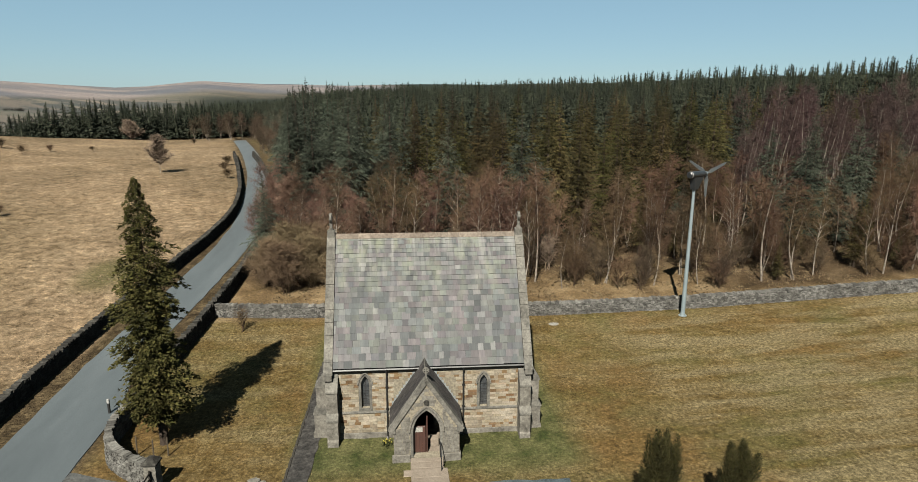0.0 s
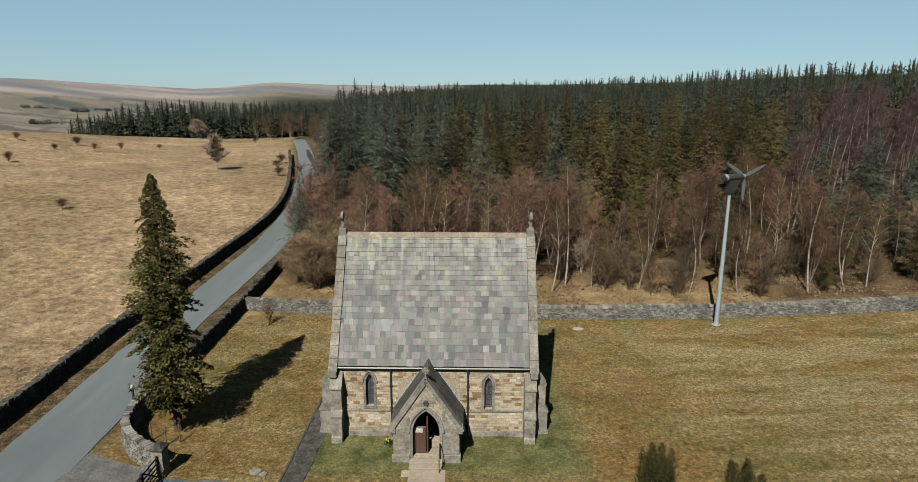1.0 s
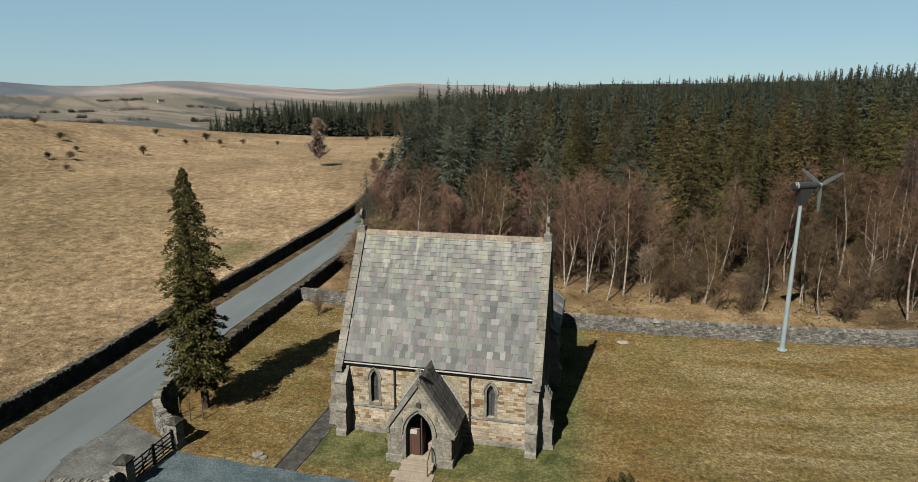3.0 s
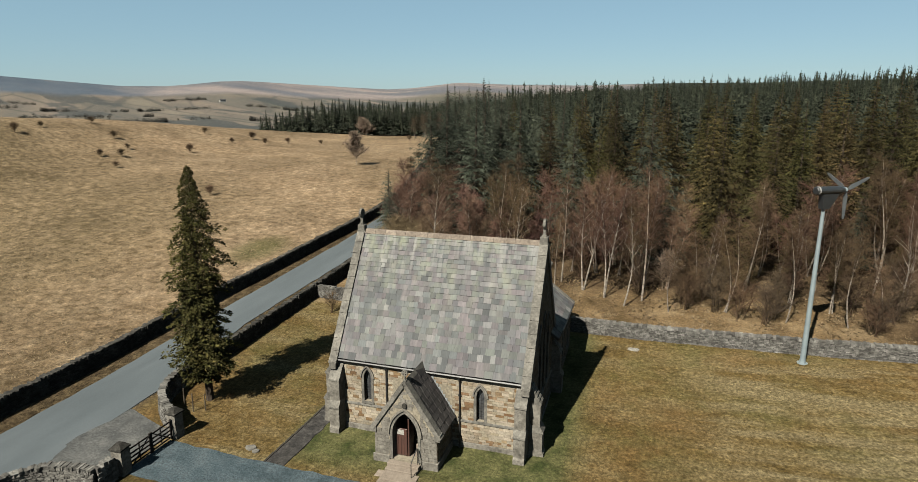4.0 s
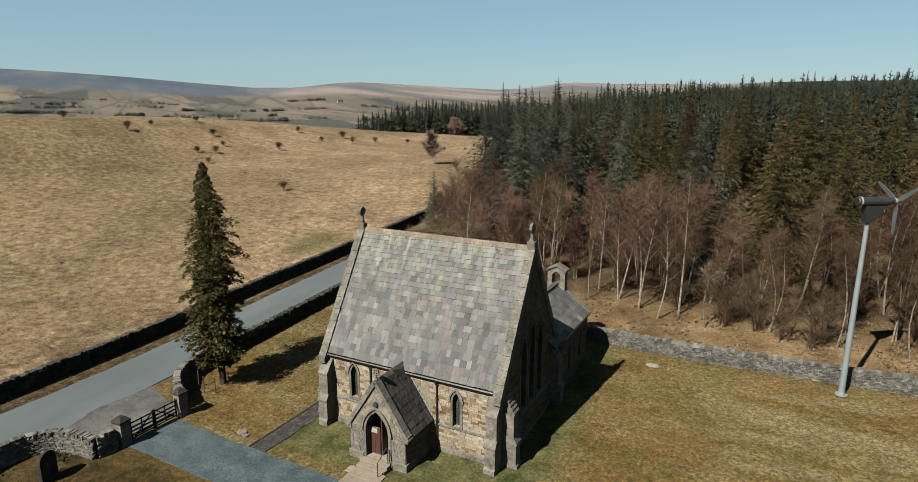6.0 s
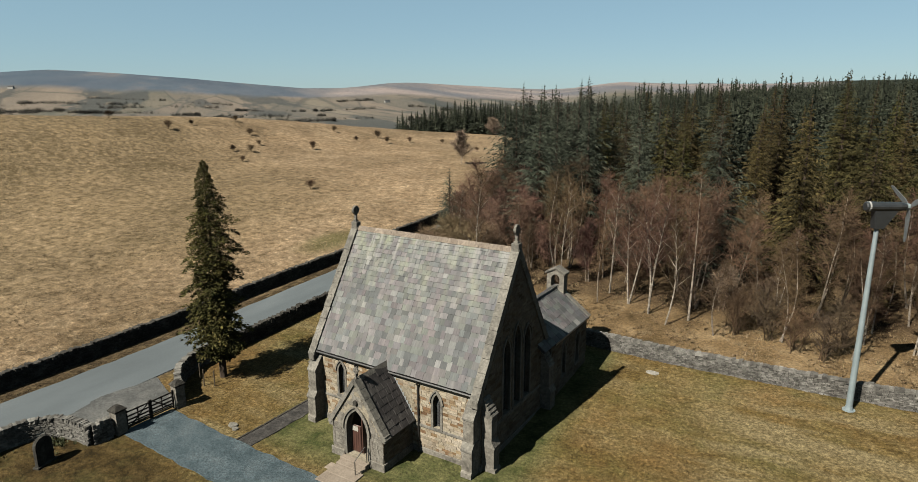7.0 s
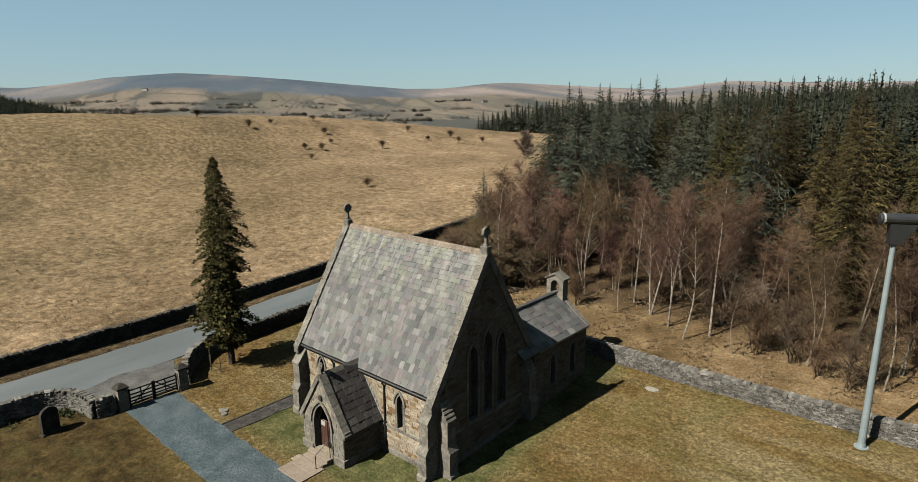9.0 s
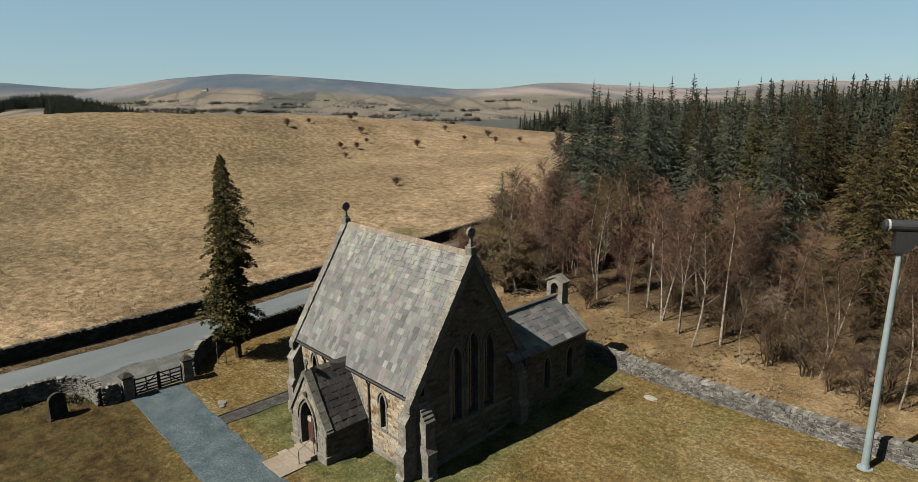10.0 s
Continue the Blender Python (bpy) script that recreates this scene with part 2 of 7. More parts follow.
BLUESPRUCE = surf("sitka_needles", [(0.036, 0.046, 0.032), (0.088, 0.105, 0.075), (0.168, 0.188, 0.136)], 0.8, 2.2, 0.8, 0.0, fine_amt=0.75, rnd=0.42, hue=0.02, spec=0.06, whole=True)
# old distant spruce, lightened and cooled so the colour carries some haze
DEEPSPRUCE = surf("hazed_old_spruce", [(0.020, 0.028, 0.021), (0.064, 0.078, 0.052), (0.135, 0.150, 0.098)], 0.3, 3, 0.8, 0.0, rnd=0.35, hue=0.02, spec=0.06)
CYPRESS = surf("cypress_foliage", [(0.042, 0.047, 0.012), (0.108, 0.102, 0.028), (0.215, 0.188, 0.060)], 0.9, 4, 0.8, 0.0, rnd=0.3, hue=0.015, spec=0.06)
YEW = surf("yew_foliage", [(0.048, 0.047, 0.016), (0.125, 0.112, 0.040)], 1.5, 6, 0.85, 0.0, rnd=0.3, hue=0.012, spec=0.06)
BLADE = surf("grey_blade", [(0.13, 0.15, 0.165), (0.19, 0.21, 0.22)], 2, 9, 0.5, 0.0, spec=0.5)
STRAW = surf("dry_grass", [(0.33, 0.240, 0.132), (0.49, 0.372, 0.222), (0.62, 0.49, 0.315)], 0.15, 3, 0.95, 0.0, rnd=0.25, hue=0.012)
BRACKEN = surf("dead_bracken", [(0.23, 0.158, 0.086), (0.39, 0.285, 0.162), (0.52, 0.40, 0.245)], 0.3, 3, 0.95, 0.0, rnd=0.25, hue=0.012)
VERGE = surf("verge_grass", [(0.075, 0.052, 0.028), (0.15, 0.108, 0.058), (0.27, 0.20, 0.115)], 0.5, 3, 0.95, 0.0, rnd=0.3, hue=0.012)
TURF = surf("dead_turf", [(0.125, 0.092, 0.038), (0.245, 0.182, 0.085), (0.44, 0.355, 0.20)], 0.35, 3, 0.95, 0.0, rnd=0.45, hue=0.014)
VALLEYWOOD = surf("valley_trees", [(0.060, 0.070, 0.066), (0.130, 0.118, 0.098)], 0.02, 0.3, 0.9, 0.0, rnd=0.3, hue=0.03, spec=0.06)
FLOWER = surf("yellow_petals", [(0.70, 0.58, 0.06), (0.80, 0.72, 0.2)], 4, 10, 0.7, 0.0)
LEAF = surf("daffodil_leaves", [(0.05, 0.066, 0.020), (0.095, 0.112, 0.038)], 3, 9, 0.7, 0.0)
GRAVE = surf("mossy_headstone", [(0.026, 0.025, 0.022), (0.065, 0.062, 0.054), (0.13, 0.124, 0.108)], 2.5, 10, 0.95, 0.4, 16)
# base grey raised to paint in the sky reflected by the panes
GLASS = surf("leaded_glass", [(0.06, 0.064, 0.07), (0.17, 0.18, 0.19)], 3, 14, 0.12, 0.15, 5, spec=0.8, fine_amt=0.3)
LEAD = surf("lead_cames", [(0.05, 0.05, 0.052), (0.09, 0.09, 0.092)], 3, 9, 0.6, 0.0)

# ---- the lie of the land ----
def sp(v, w):
    return w * np.logaddexp(0, np.asarray(v, float) / w)


def smooth(v, a, b):
    s = np.clip((np.asarray(v, float) - a) / (b - a), 0, 1)
    return s * s * (3 - 2 * s)


def bell(v, c, w):
    return np.exp(-((v - c) / w) ** 2)


def near_height(x, y):
    left = sp(-15 - x, 4)
    knoll = sp(-72 - x, 5)
    z = 0.006 + 0.1115 * sp(y - 36, 4) - 0.0904 * sp(y - 80, 12) + 0.0918 * left + 0.3914 * knoll
    z = z - 0.0417 * left * sp(y - 60, 20) / 50 - 0.137 * np.minimum(knoll, 30) * sp(np.minimum(y, 210) - 90, 15) / 50
    z = z + 0.068 * sp(x - 18, 8)
    return z - 0.72 * sp(-94 - 5.5 * smooth(y, 80, 40) - x, 5)


# bearing and rise, in degrees, of the fells round the valley
SKYLINE = [(-180, 1.2), (-110, 1.3), (-40, 1.9), (-14, 1.3), (3.5, 1.05), (8, 1.15), (11, 1.12), (13, 1.2), (16, 1.38), (19, 1.05), (21.5, 0.7), (26, 0.83), (31, 1.1), (34, 1.38), (36.5, 1.42), (40, 0.98), (42.5, 0.76), (45, 0.86), (49, 1.2), (54.5, 1.78),
           (59, 2.02), (63.5, 2.13), (69, 1.8), (73.5, 1.16), (75, 1.0), (77, 1.19), (81, 1.4), (86, 1.3), (110, 1.5), (160, 1.3), (180, 1.2)]


def far_height(x, y):
    r = np.hypot(x, y)
    az = np.degrees(np.arctan2(-x, y))
    el = np.interp(az, [p[0] for p in SKYLINE], [p[1] for p in SKYLINE])
    top = 18.6 + 2300 * np.tan(np.radians(el))
    low = -16 + 26 * smooth(az, 25, -5)
    roll = 5 * np.sin(x / 170 + 1.3) * np.sin(y / 140 + 0.4)
    low = low + 36 * bell(az, 76, 10) * bell(r, 560, 150)
    z = low + roll * smooth(r, 300, 600) + (top - low) * smooth(r, 520, 2300) ** 1.15
    crest = 18.6 + 950 * np.tan(np.radians(-1.9 + 2.2 * smooth(az, 19, 2))) * smooth(az, -60, -25)
    ridge = crest * smooth(r, 420, 950) * smooth(r, 1900, 1000)
    return np.where((az < 22) & (az > -60), np.maximum(z * 1.0, ridge), z)


def height(x, y):
    x, y = np.asarray(x, float), np.asarray(y, float)
    r = np.hypot(x, y - 40)
    w = smooth(r, 190, 420)
    z = near_height(np.clip(x, -330, 330), np.clip(y, -200, 420)) * (1 - w) + far_height(x, y) * w
    return z


def H(x, y):
    return float(height(x, y))


# ---- mesh helpers ----
def add_mesh(name, verts, faces, mat, parent=None, label=""):
    me = bpy.data.meshes.new(name)
    me.from_pydata(verts, [], faces)
    me.materials.append(mat)
    ob = new(name, me)
    if parent:
        ob.parent = parent
    return tagged(ob, label)


def part(name, bm, mat, parent=None, label=""):
    bmesh.ops.recalc_face_normals(bm, faces=bm.faces)
    me = bpy.data.meshes.new(name)
    bm.to_mesh(me)
    bm.free()
    me.materials.append(mat)
    ob = new(name, me)
    if parent:
        ob.parent = parent
    return tagged(ob, label)


def thing(name, label, category, group="", kind="", at=(0, 0, 0), turn=0):
    ob = new(name)
    ob.matrix_basis = pose(*at, 0, 0, turn)
    return tagged(ob, label, category, group, kind)


BOX = ((0, 3, 2, 1), (4, 5, 6, 7), (0, 1, 5, 4), (1, 2, 6, 5), (2, 3, 7, 6), (3, 0, 4, 7))


def box(bm, x0, x1, y0, y1, z0, z1, bevel=0.0):
    v = [bm.verts.new(p) for p in ((x0, y0, z0), (x1, y0, z0), (x1, y1, z0), (x0, y1, z0), (x0, y0, z1), (x1, y0, z1), (x1, y1, z1), (x0, y1, z1))]
    fs = [bm.faces.new([v[i] for i in f]) for f in BOX]
    if bevel:
        bmesh.ops.bevel(bm, geom=list({e for f in fs for e in f.edges}), offset=bevel, segments=1, affect="EDGES", profile=0.5)


def prism(bm, poly, axis, a, b):
    """A flat outline pushed from a to b along an axis: 'x' takes (y, z), 'y' takes (x, z), 'z' takes (x, y)."""
    def at(p, d):
        return (d, p[0], p[1]) if axis == "x" else (p[0], d, p[1]) if axis == "y" else (p[0], p[1], d)
    va = [bm.verts.new(at(p, a)) for p in poly]
    vb = [bm.verts.new(at(p, b)) for p in poly]
    n = len(poly)
    bm.faces.new(va)
    bm.faces.new(vb[::-1])
    for i in range(n):
        bm.faces.new((va[i], va[(i + 1) % n], vb[(i + 1) % n], vb[i]))


def tube(bm, path, radii, sides=8):
    """A round limb along a path, tapering by radii, closed at both ends."""
    rings = []
    for i, p in enumerate(path):
        d = (Vector(path[min(i + 1, len(path) - 1)]) - Vector(path[max(i - 1, 0)])).normalized()
        u = d.orthogonal().normalized()
        w = d.cross(u)
        rings.append([bm.verts.new(Vector(p) + radii[i] * (math.cos(a) * u + math.sin(a) * w)) for a in (2 * math.pi * k / sides for k in range(sides))])
    for r0, r1 in zip(rings, rings[1:]):
        for k in range(sides):
            bm.faces.new((r0[k], r0[(k + 1) % sides], r1[(k + 1) % sides], r1[k]))
    bm.faces.new(rings[0][::-1])
    bm.faces.new(rings[-1])


class Soup:
    """Many small solids gathered into one mesh."""
    def __init__(self):
        self.v, self.f = [], []

    def block(self, c, a, b, n, rng=None, jit=0.0):
        k = len(self.v)
        for sn in (-1, 1):
            for sa, sb in ((-1, -1), (1, -1), (1, 1), (-1, 1)):
                j = (0, 0, 0) if rng is None else (rng.uniform(-jit, jit), rng.uniform(-jit, jit), rng.uniform(-jit, jit))
                self.v.append(tuple(c[i] + sa * a[i] + sb * b[i] + sn * n[i] + j[i] for i in range(3)))
        self.f += [tuple(k + i for i in f) for f in BOX]

    def put(self, name, mat, parent=None, label="", kind=""):
        ob = add_mesh(name, self.v, self.f, mat, parent, label)
        return tagged(ob, kind=kind)


def arch(u0, u1, zs, za, n=7):
    """The pointed arch from (u0, zs) over the apex to (u1, zs)."""
    hw, rise = (u1 - u0) / 2, za - zs
    R = (rise * rise + hw * hw) / (2 * hw)
    top = math.acos((R - hw) / R)
    left = [(u0 + R - R * math.cos(top * k / n), zs + R * math.sin(top * k / n)) for k in range(n + 1)]
    return left + [(u0 + u1 - u, z) for u, z in left[-2::-1]]


def pierced_wall(bm, axis, a, b, u0, u1, z0, tops, holes):
    """A wall between a and b, from u0 to u1, whose top is the line through tops, with pointed openings (u0, u1, sill, spring, apex)."""
    def top(u):
        for (p, q), (r, s) in zip(tops, tops[1:]):
            if p <= u <= r:
                return q + (s - q) * (u - p) / (r - p)
    def roofline(p, q):
        return [(q, top(q))] + [t for t in tops[::-1] if p < t[0] < q] + [(p, top(p))]
    at = u0
    for h0, h1, sill, spring, apex in holes:
        prism(bm, [(at, z0), (h0, z0)] + roofline(at, h0), axis, a, b)
        if sill > z0 + 0.01:
            prism(bm, [(h0, z0), (h1, z0), (h1, sill), (h0, sill)], axis, a, b)
        prism(bm, arch(h0, h1, spring, apex) + roofline(h0, h1), axis, a, b)
        at = h1
    prism(bm, [(at, z0), (u1, z0)] + roofline(at, u1), axis, a, b)


def arch_band(bm, axis, a, b, hole, width, legs=True):
    """A moulded stone band round a pointed opening."""
    h0, h1, sill, spring, apex = hole
    inner, outer = arch(h0, h1, spring, apex), arch(h0 - width, h1 + width, spring, apex + width * 1.25)
    if legs:
        inner = [(h0, sill)] + inner + [(h1, sill)]
        outer = [(h0 - width, sill)] + outer + [(h1 + width, sill)]
    def at(p, d):
        return (d, p[0], p[1]) if axis == "x" else (p[0], d, p[1])
    rows = [[bm.verts.new(at(p, d)) for p in line] for line, d in ((inner, a), (outer, a), (outer, b), (inner, b))]
    for r0, r1 in zip(rows, rows[1:] + rows[:1]):
        for k in range(len(inner) - 1):
            bm.faces.new((r0[k], r0[k + 1], r1[k + 1], r1[k]))
    for k in (0, -1):
        bm.faces.new([r[k] for r in rows])


# ---- ground ----
def graded(lo, hi, step, far):
    mid = list(np.arange(lo, hi + 0.01, step))
    out, s, v = [], step, hi
    while v < far:
        s *= 1.07
        v += s
        out.append(v)
    back, s, v = [], step, lo
    while v > -far:
        s *= 1.07
        v -= s
        back.append(v)
    return np.array(back[::-1] + mid + out)


ROAD = [(-19.2, -260), (-19.2, 0), (-19.3, 18), (-19.4, 30), (-19.5, 38), (-19.0, 45), (-18.0, 56), (-17.4, 65), (-17.8, 77), (-20.2, 93), (-23.2, 108), (-27.6, 126), (-34, 150), (-44, 185)]


def spline(pts, step):
    """Evenly spaced points on a smooth curve through pts."""
    out = []
    P = [Vector((*p, 0)) for p in pts]
    P = [2 * P[0] - P[1]] + P + [2 * P[-1] - P[-2]]
    for i in range(1, len(P) - 2):
        a, b, c, d = P[i - 1:i + 3]
        n = max(2, int((c - b).length / step))
        for k in range(n):
            t = k / n
            out.append(0.5 * ((2 * b) + (c - a) * t + (2 * a - 5 * b + 4 * c - d) * t * t + (3 * b - a - 3 * c + d) * t ** 3))
    out.append(P[-2])
    return [(p.x, p.y) for p in out]


def road_x(y):
    return np.interp(y, [p[1] for p in ROAD], [p[0] for p in ROAD])


gx, gy = graded(-34, 46, 0.8, 4300), graded(8, 70, 0.8, 4300)
GX, GY = np.meshgrid(gx, gy)
GZ = height(GX, GY)
rs = np.random.RandomState(4)
nearw = smooth(np.hypot(GX, GY - 40), 120, 40)
GZ = GZ + (rs.rand(*GZ.shape) - 0.5) * (0.05 * nearw + 0.02) * (GX > road_x(GY) + 4) + (rs.rand(*GZ.shape) - 0.5) * 0.16 * (GX < road_x(GY) - 4.2) * (np.hypot(GX, GY) < 220)
nx, ny = len(gx), len(gy)
gv = np.stack([GX, GY, GZ], -1).reshape(-1, 3)
idx = np.arange(nx * ny).reshape(ny, nx)
gf = np.stack([idx[:-1, :-1], idx[:-1, 1:], idx[1:, 1:], idx[1:, :-1]], -1).reshape(-1, 4)
gme = bpy.data.meshes.new("ground")
gme.from_pydata(gv.tolist(), [], gf.tolist())
gme.polygons.foreach_set("use_smooth", [True] * len(gme.polygons))
ground = tagged(new("ground", gme), "open moorland ground with rough pasture and mown churchyard grass", "ground", kind="structure")
fx, fy = gv[:, 0], gv[:, 1]
wallx = np.interp(fy, [15, 38, 52, 66, 78, 90, 113, 150, 190], [-22.1, -22.2, -21.3, -19.7, -19.6, -21.2, -26.5, -37, -47])
zones = {
    "field": smooth(fx, wallx + 0.3, wallx - 0.3),
    "wood": smooth(fy, 47.2, 48.4) * smooth(fx, -15.5, -14.0) * smooth(np.hypot(fx, fy), 900, 500),
    "verge": smooth(np.abs(fx - road_x(fy) - 0.3), 3.6, 3.0) * smooth(fy, 300, 250),
    "far": smooth(np.hypot(fx, fy - 40), 170, 260) * smooth(np.degrees(np.arctan2(-fx, fy)), -6, 0),
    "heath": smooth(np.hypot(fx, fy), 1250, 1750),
    "forest": smooth(np.hypot(fx, fy), 330, 420) * np.maximum(smooth(np.hypot(fx, fy), 1500, 1150), smooth(np.degrees(np.arctan2(-fx, fy)), 2, -2)) * smooth(np.degrees(np.arctan2(-fx, fy)), 20, 15),
    # woodland shade behind the front trunks, put into the floor colour
    "shaded_litter": smooth(fx, 24, 34) * smooth(fy, 47.6, 49.5) + smooth(fy, 53.5, 57.5) * smooth(fx, 34, 24),
    "damp": 0.8 * smooth(np.hypot((fx + 26.0) / 3.4, (fy - 57.0) / 6.0), 1.0, 0.3),
    "pale_fell": smooth(np.degrees(np.arctan2(-fx, fy)), 46, 42),
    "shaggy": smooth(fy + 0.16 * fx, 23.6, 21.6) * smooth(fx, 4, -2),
    "lush": smooth(np.maximum(np.maximum(-4.6 - fx, fx - 9.1), np.maximum(28.4 - fy, fy - 46)), 1.6, -0.2),
    "bleached": smooth(fx, 13, 20) * smooth(fy, 47, 43) * smooth(fy, 14, 20),
    "rushy": smooth(fx, -22, -46) * smooth(fy + 0.35 * fx, 74, 40),
}
for key, w in zones.items():
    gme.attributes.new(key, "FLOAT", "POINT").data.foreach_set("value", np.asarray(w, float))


def ground_material():
    m = bpy.data.materials.new("moor_and_grass")
    m.use_nodes = True
    nt = m.node_tree
    N = nt.nodes.new
    bsdf = nt.nodes["Principled BSDF"]
    bsdf.inputs["Roughness"].default_value = 0.95
    bsdf.inputs["Specular IOR Level"].default_value = 0.04
    pos = N("ShaderNodeNewGeometry").outputs["Position"]

    def noise_at(scale, detail=6.0, rough=0.6, stretch=None):
        n = N("ShaderNodeTexNoise")
        n.inputs["Scale"].default_value, n.inputs["Detail"].default_value, n.inputs["Roughness"].default_value = scale, detail, rough
        if stretch:
            mp = N("ShaderNodeMapping")
            mp.inputs["Scale"].default_value = stretch
            links(nt, (pos, mp.inputs[0]), (mp.outputs[0], n.inputs["Vector"]))
        else:
            links(nt, (pos, n.inputs["Vector"]))
        return n.outputs[0]

    def ramp(fac, *stops, gain=TONE):
        r = N("ShaderNodeValToRGB")
        el = r.color_ramp.elements
        while len(el) < len(stops):
            el.new(0.5)
        for e, (p, c) in zip(el, stops):
            e.position, e.color = p, (c[0] * gain, c[1] * gain, c[2] * gain, 1)
        links(nt, (fac, r.inputs[0]))
        return r.outputs[0]

    def mix(fac, a, b, kind="MIX"):
        x = N("ShaderNodeMix")
        x.data_type, x.blend_type = "RGBA", kind
        if isinstance(fac, float):
            x.inputs[0].default_value = fac
        else:
            links(nt, (fac, x.inputs[0]))
        links(nt, (a, x.inputs[6]), (b, x.inputs[7]))
        return x.outputs[2]

    def zone(name):
        a = N("ShaderNodeAttribute")
        a.attribute_name = name
        return a.outputs["Fac"]

    wide, mid, fine = noise_at(0.045), noise_at(0.33, 8.0, 0.68), noise_at(6.0, 6.0, 0.78)
    streak = noise_at(1.0, 5.0, 0.6, (0.09, 0.5, 0.3))
    grain = ramp(fine, (0.32, (0.42, 0.42, 0.42)), (0.5, (0.95, 0.95, 0.95)), (0.68, (1.75, 1.72, 1.65)), gain=1.0)
    tuft = ramp(noise_at(1.35, 7.0, 0.70), (0.37, (0.53, 0.51, 0.46)), (0.5, (0.94, 0.94, 0.93)), (0.63, (1.42, 1.41, 1.39)), gain=1.0)
    turf = ramp(noise_at(1.5, 8.0, 0.72), (0.33, (0.10, 0.066, 0.022)), (0.5, (0.22, 0.150, 0.060)), (0.67, (0.39, 0.295, 0.148)))
    yard = mix(0.5, turf, ramp(mid, (0.34, (0.13, 0.082, 0.026)), (0.48, (0.23, 0.155, 0.058)), (0.66, (0.37, 0.28, 0.13))))
    yard = mix(ramp(streak, (0.47, (0.0, 0.0, 0.0)), (0.66, (0.6, 0.6, 0.6)), gain=1.0), yard, ramp(fine, (0.3, (0.25, 0.19, 0.09)), (0.7, (0.46, 0.38, 0.22))))
    yard = mix(ramp(noise_at(0.16, 6.0, 0.65), (0.48, (0.0, 0.0, 0.0)), (0.64, (0.75, 0.75, 0.75)), gain=1.0), yard, ramp(noise_at(2.1, 7.0, 0.7), (0.35, (0.085, 0.085, 0.024)), (0.65, (0.21, 0.18, 0.065))))
    yard = mix(ramp(noise_at(0.11, 7.0, 0.65), (0.50, (0.0, 0.0, 0.0)), (0.62, (0.75, 0.75, 0.75)), gain=1.0), yard, ramp(noise_at(1.9, 7.0, 0.7), (0.35, (0.13, 0.075, 0.024)), (0.65, (0.34, 0.205, 0.080))))
    swathe = N("ShaderNodeMath")
    swathe.operation = "MULTIPLY"
    links(nt, (zone("bleached"), swathe.inputs[0]), (ramp(noise_at(0.6, 6.0, 0.6, (0.15, 1.0, 1.0)), (0.44, (0.0, 0.0, 0.0)), (0.56, (0.75, 0.75, 0.75)), gain=1.0), swathe.inputs[1]))
    yard = mix(swathe.outputs[0], yard, ramp(fine, (0.3, (0.24, 0.185, 0.092)), (0.7, (0.45, 0.36, 0.21))))
    yard = mix(1.0, yard, ramp(wide, (0.4, (1.03, 1.07, 1.08)), (0.6, (1.11, 1.14, 1.17)), gain=1.0), "MULTIPLY")
    yard = mix(0.85, yard, ramp(noise_at(3.4, 8.0, 0.75), (0.36, (0.58, 0.55, 0.50)), (0.5, (0.97, 0.97, 0.96)), (0.64, (1.34, 1.33, 1.30)), gain=1.0), "MULTIPLY")
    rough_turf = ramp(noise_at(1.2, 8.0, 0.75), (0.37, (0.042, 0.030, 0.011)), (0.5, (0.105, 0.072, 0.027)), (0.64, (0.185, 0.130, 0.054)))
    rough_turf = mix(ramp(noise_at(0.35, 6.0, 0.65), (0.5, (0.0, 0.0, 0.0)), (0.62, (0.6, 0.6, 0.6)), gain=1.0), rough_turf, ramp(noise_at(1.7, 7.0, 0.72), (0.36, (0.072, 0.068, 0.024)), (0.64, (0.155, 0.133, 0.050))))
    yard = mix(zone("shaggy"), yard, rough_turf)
    lush = ramp(noise_at(0.8, 7.0), (0.35, (0.085, 0.105, 0.036)), (0.65, (0.25, 0.242, 0.105)))
    yard = mix(zone("lush"), yard, lush)
    field = mix(0.45, ramp(wide, (0.36, (0.32, 0.232, 0.135)), (0.5, (0.49, 0.352, 0.220)), (0.64, (0.62, 0.458, 0.300))), ramp(mid, (0.35, (0.15, 0.108, 0.056)), (0.5, (0.36, 0.262, 0.155)), (0.68, (0.58, 0.455, 0.30))))
    field = mix(ramp(noise_at(0.75, 8.0, 0.7), (0.53, (0.0, 0.0, 0.0)), (0.66, (0.42, 0.42, 0.42)), gain=1.0), field, ramp(mid, (0.35, (0.13, 0.094, 0.048)), (0.65, (0.25, 0.18, 0.10))))
    field = mix(ramp(noise_at(0.9, 8.0, 0.72), (0.5, (0.0, 0.0, 0.0)), (0.68, (0.7, 0.7, 0.7)), gain=1.0), field, ramp(fine, (0.3, (0.36, 0.275, 0.17)), (0.7, (0.66, 0.53, 0.36))))
    rushes = ramp(noise_at(1.1, 8.0, 0.72), (0.35, (0.20, 0.155, 0.085)), (0.50, (0.30, 0.228, 0.130)), (0.65, (0.43, 0.33, 0.205)))
    rushy = N("ShaderNodeMath")
    rushy.operation = "MULTIPLY"
    rushy.inputs[1].default_value = 0.85
    links(nt, (zone("rushy"), rushy.inputs[0]))
    field = mix(rushy.outputs[0], field, rushes)
    field = mix(0.95, field, tuft, "MULTIPLY")
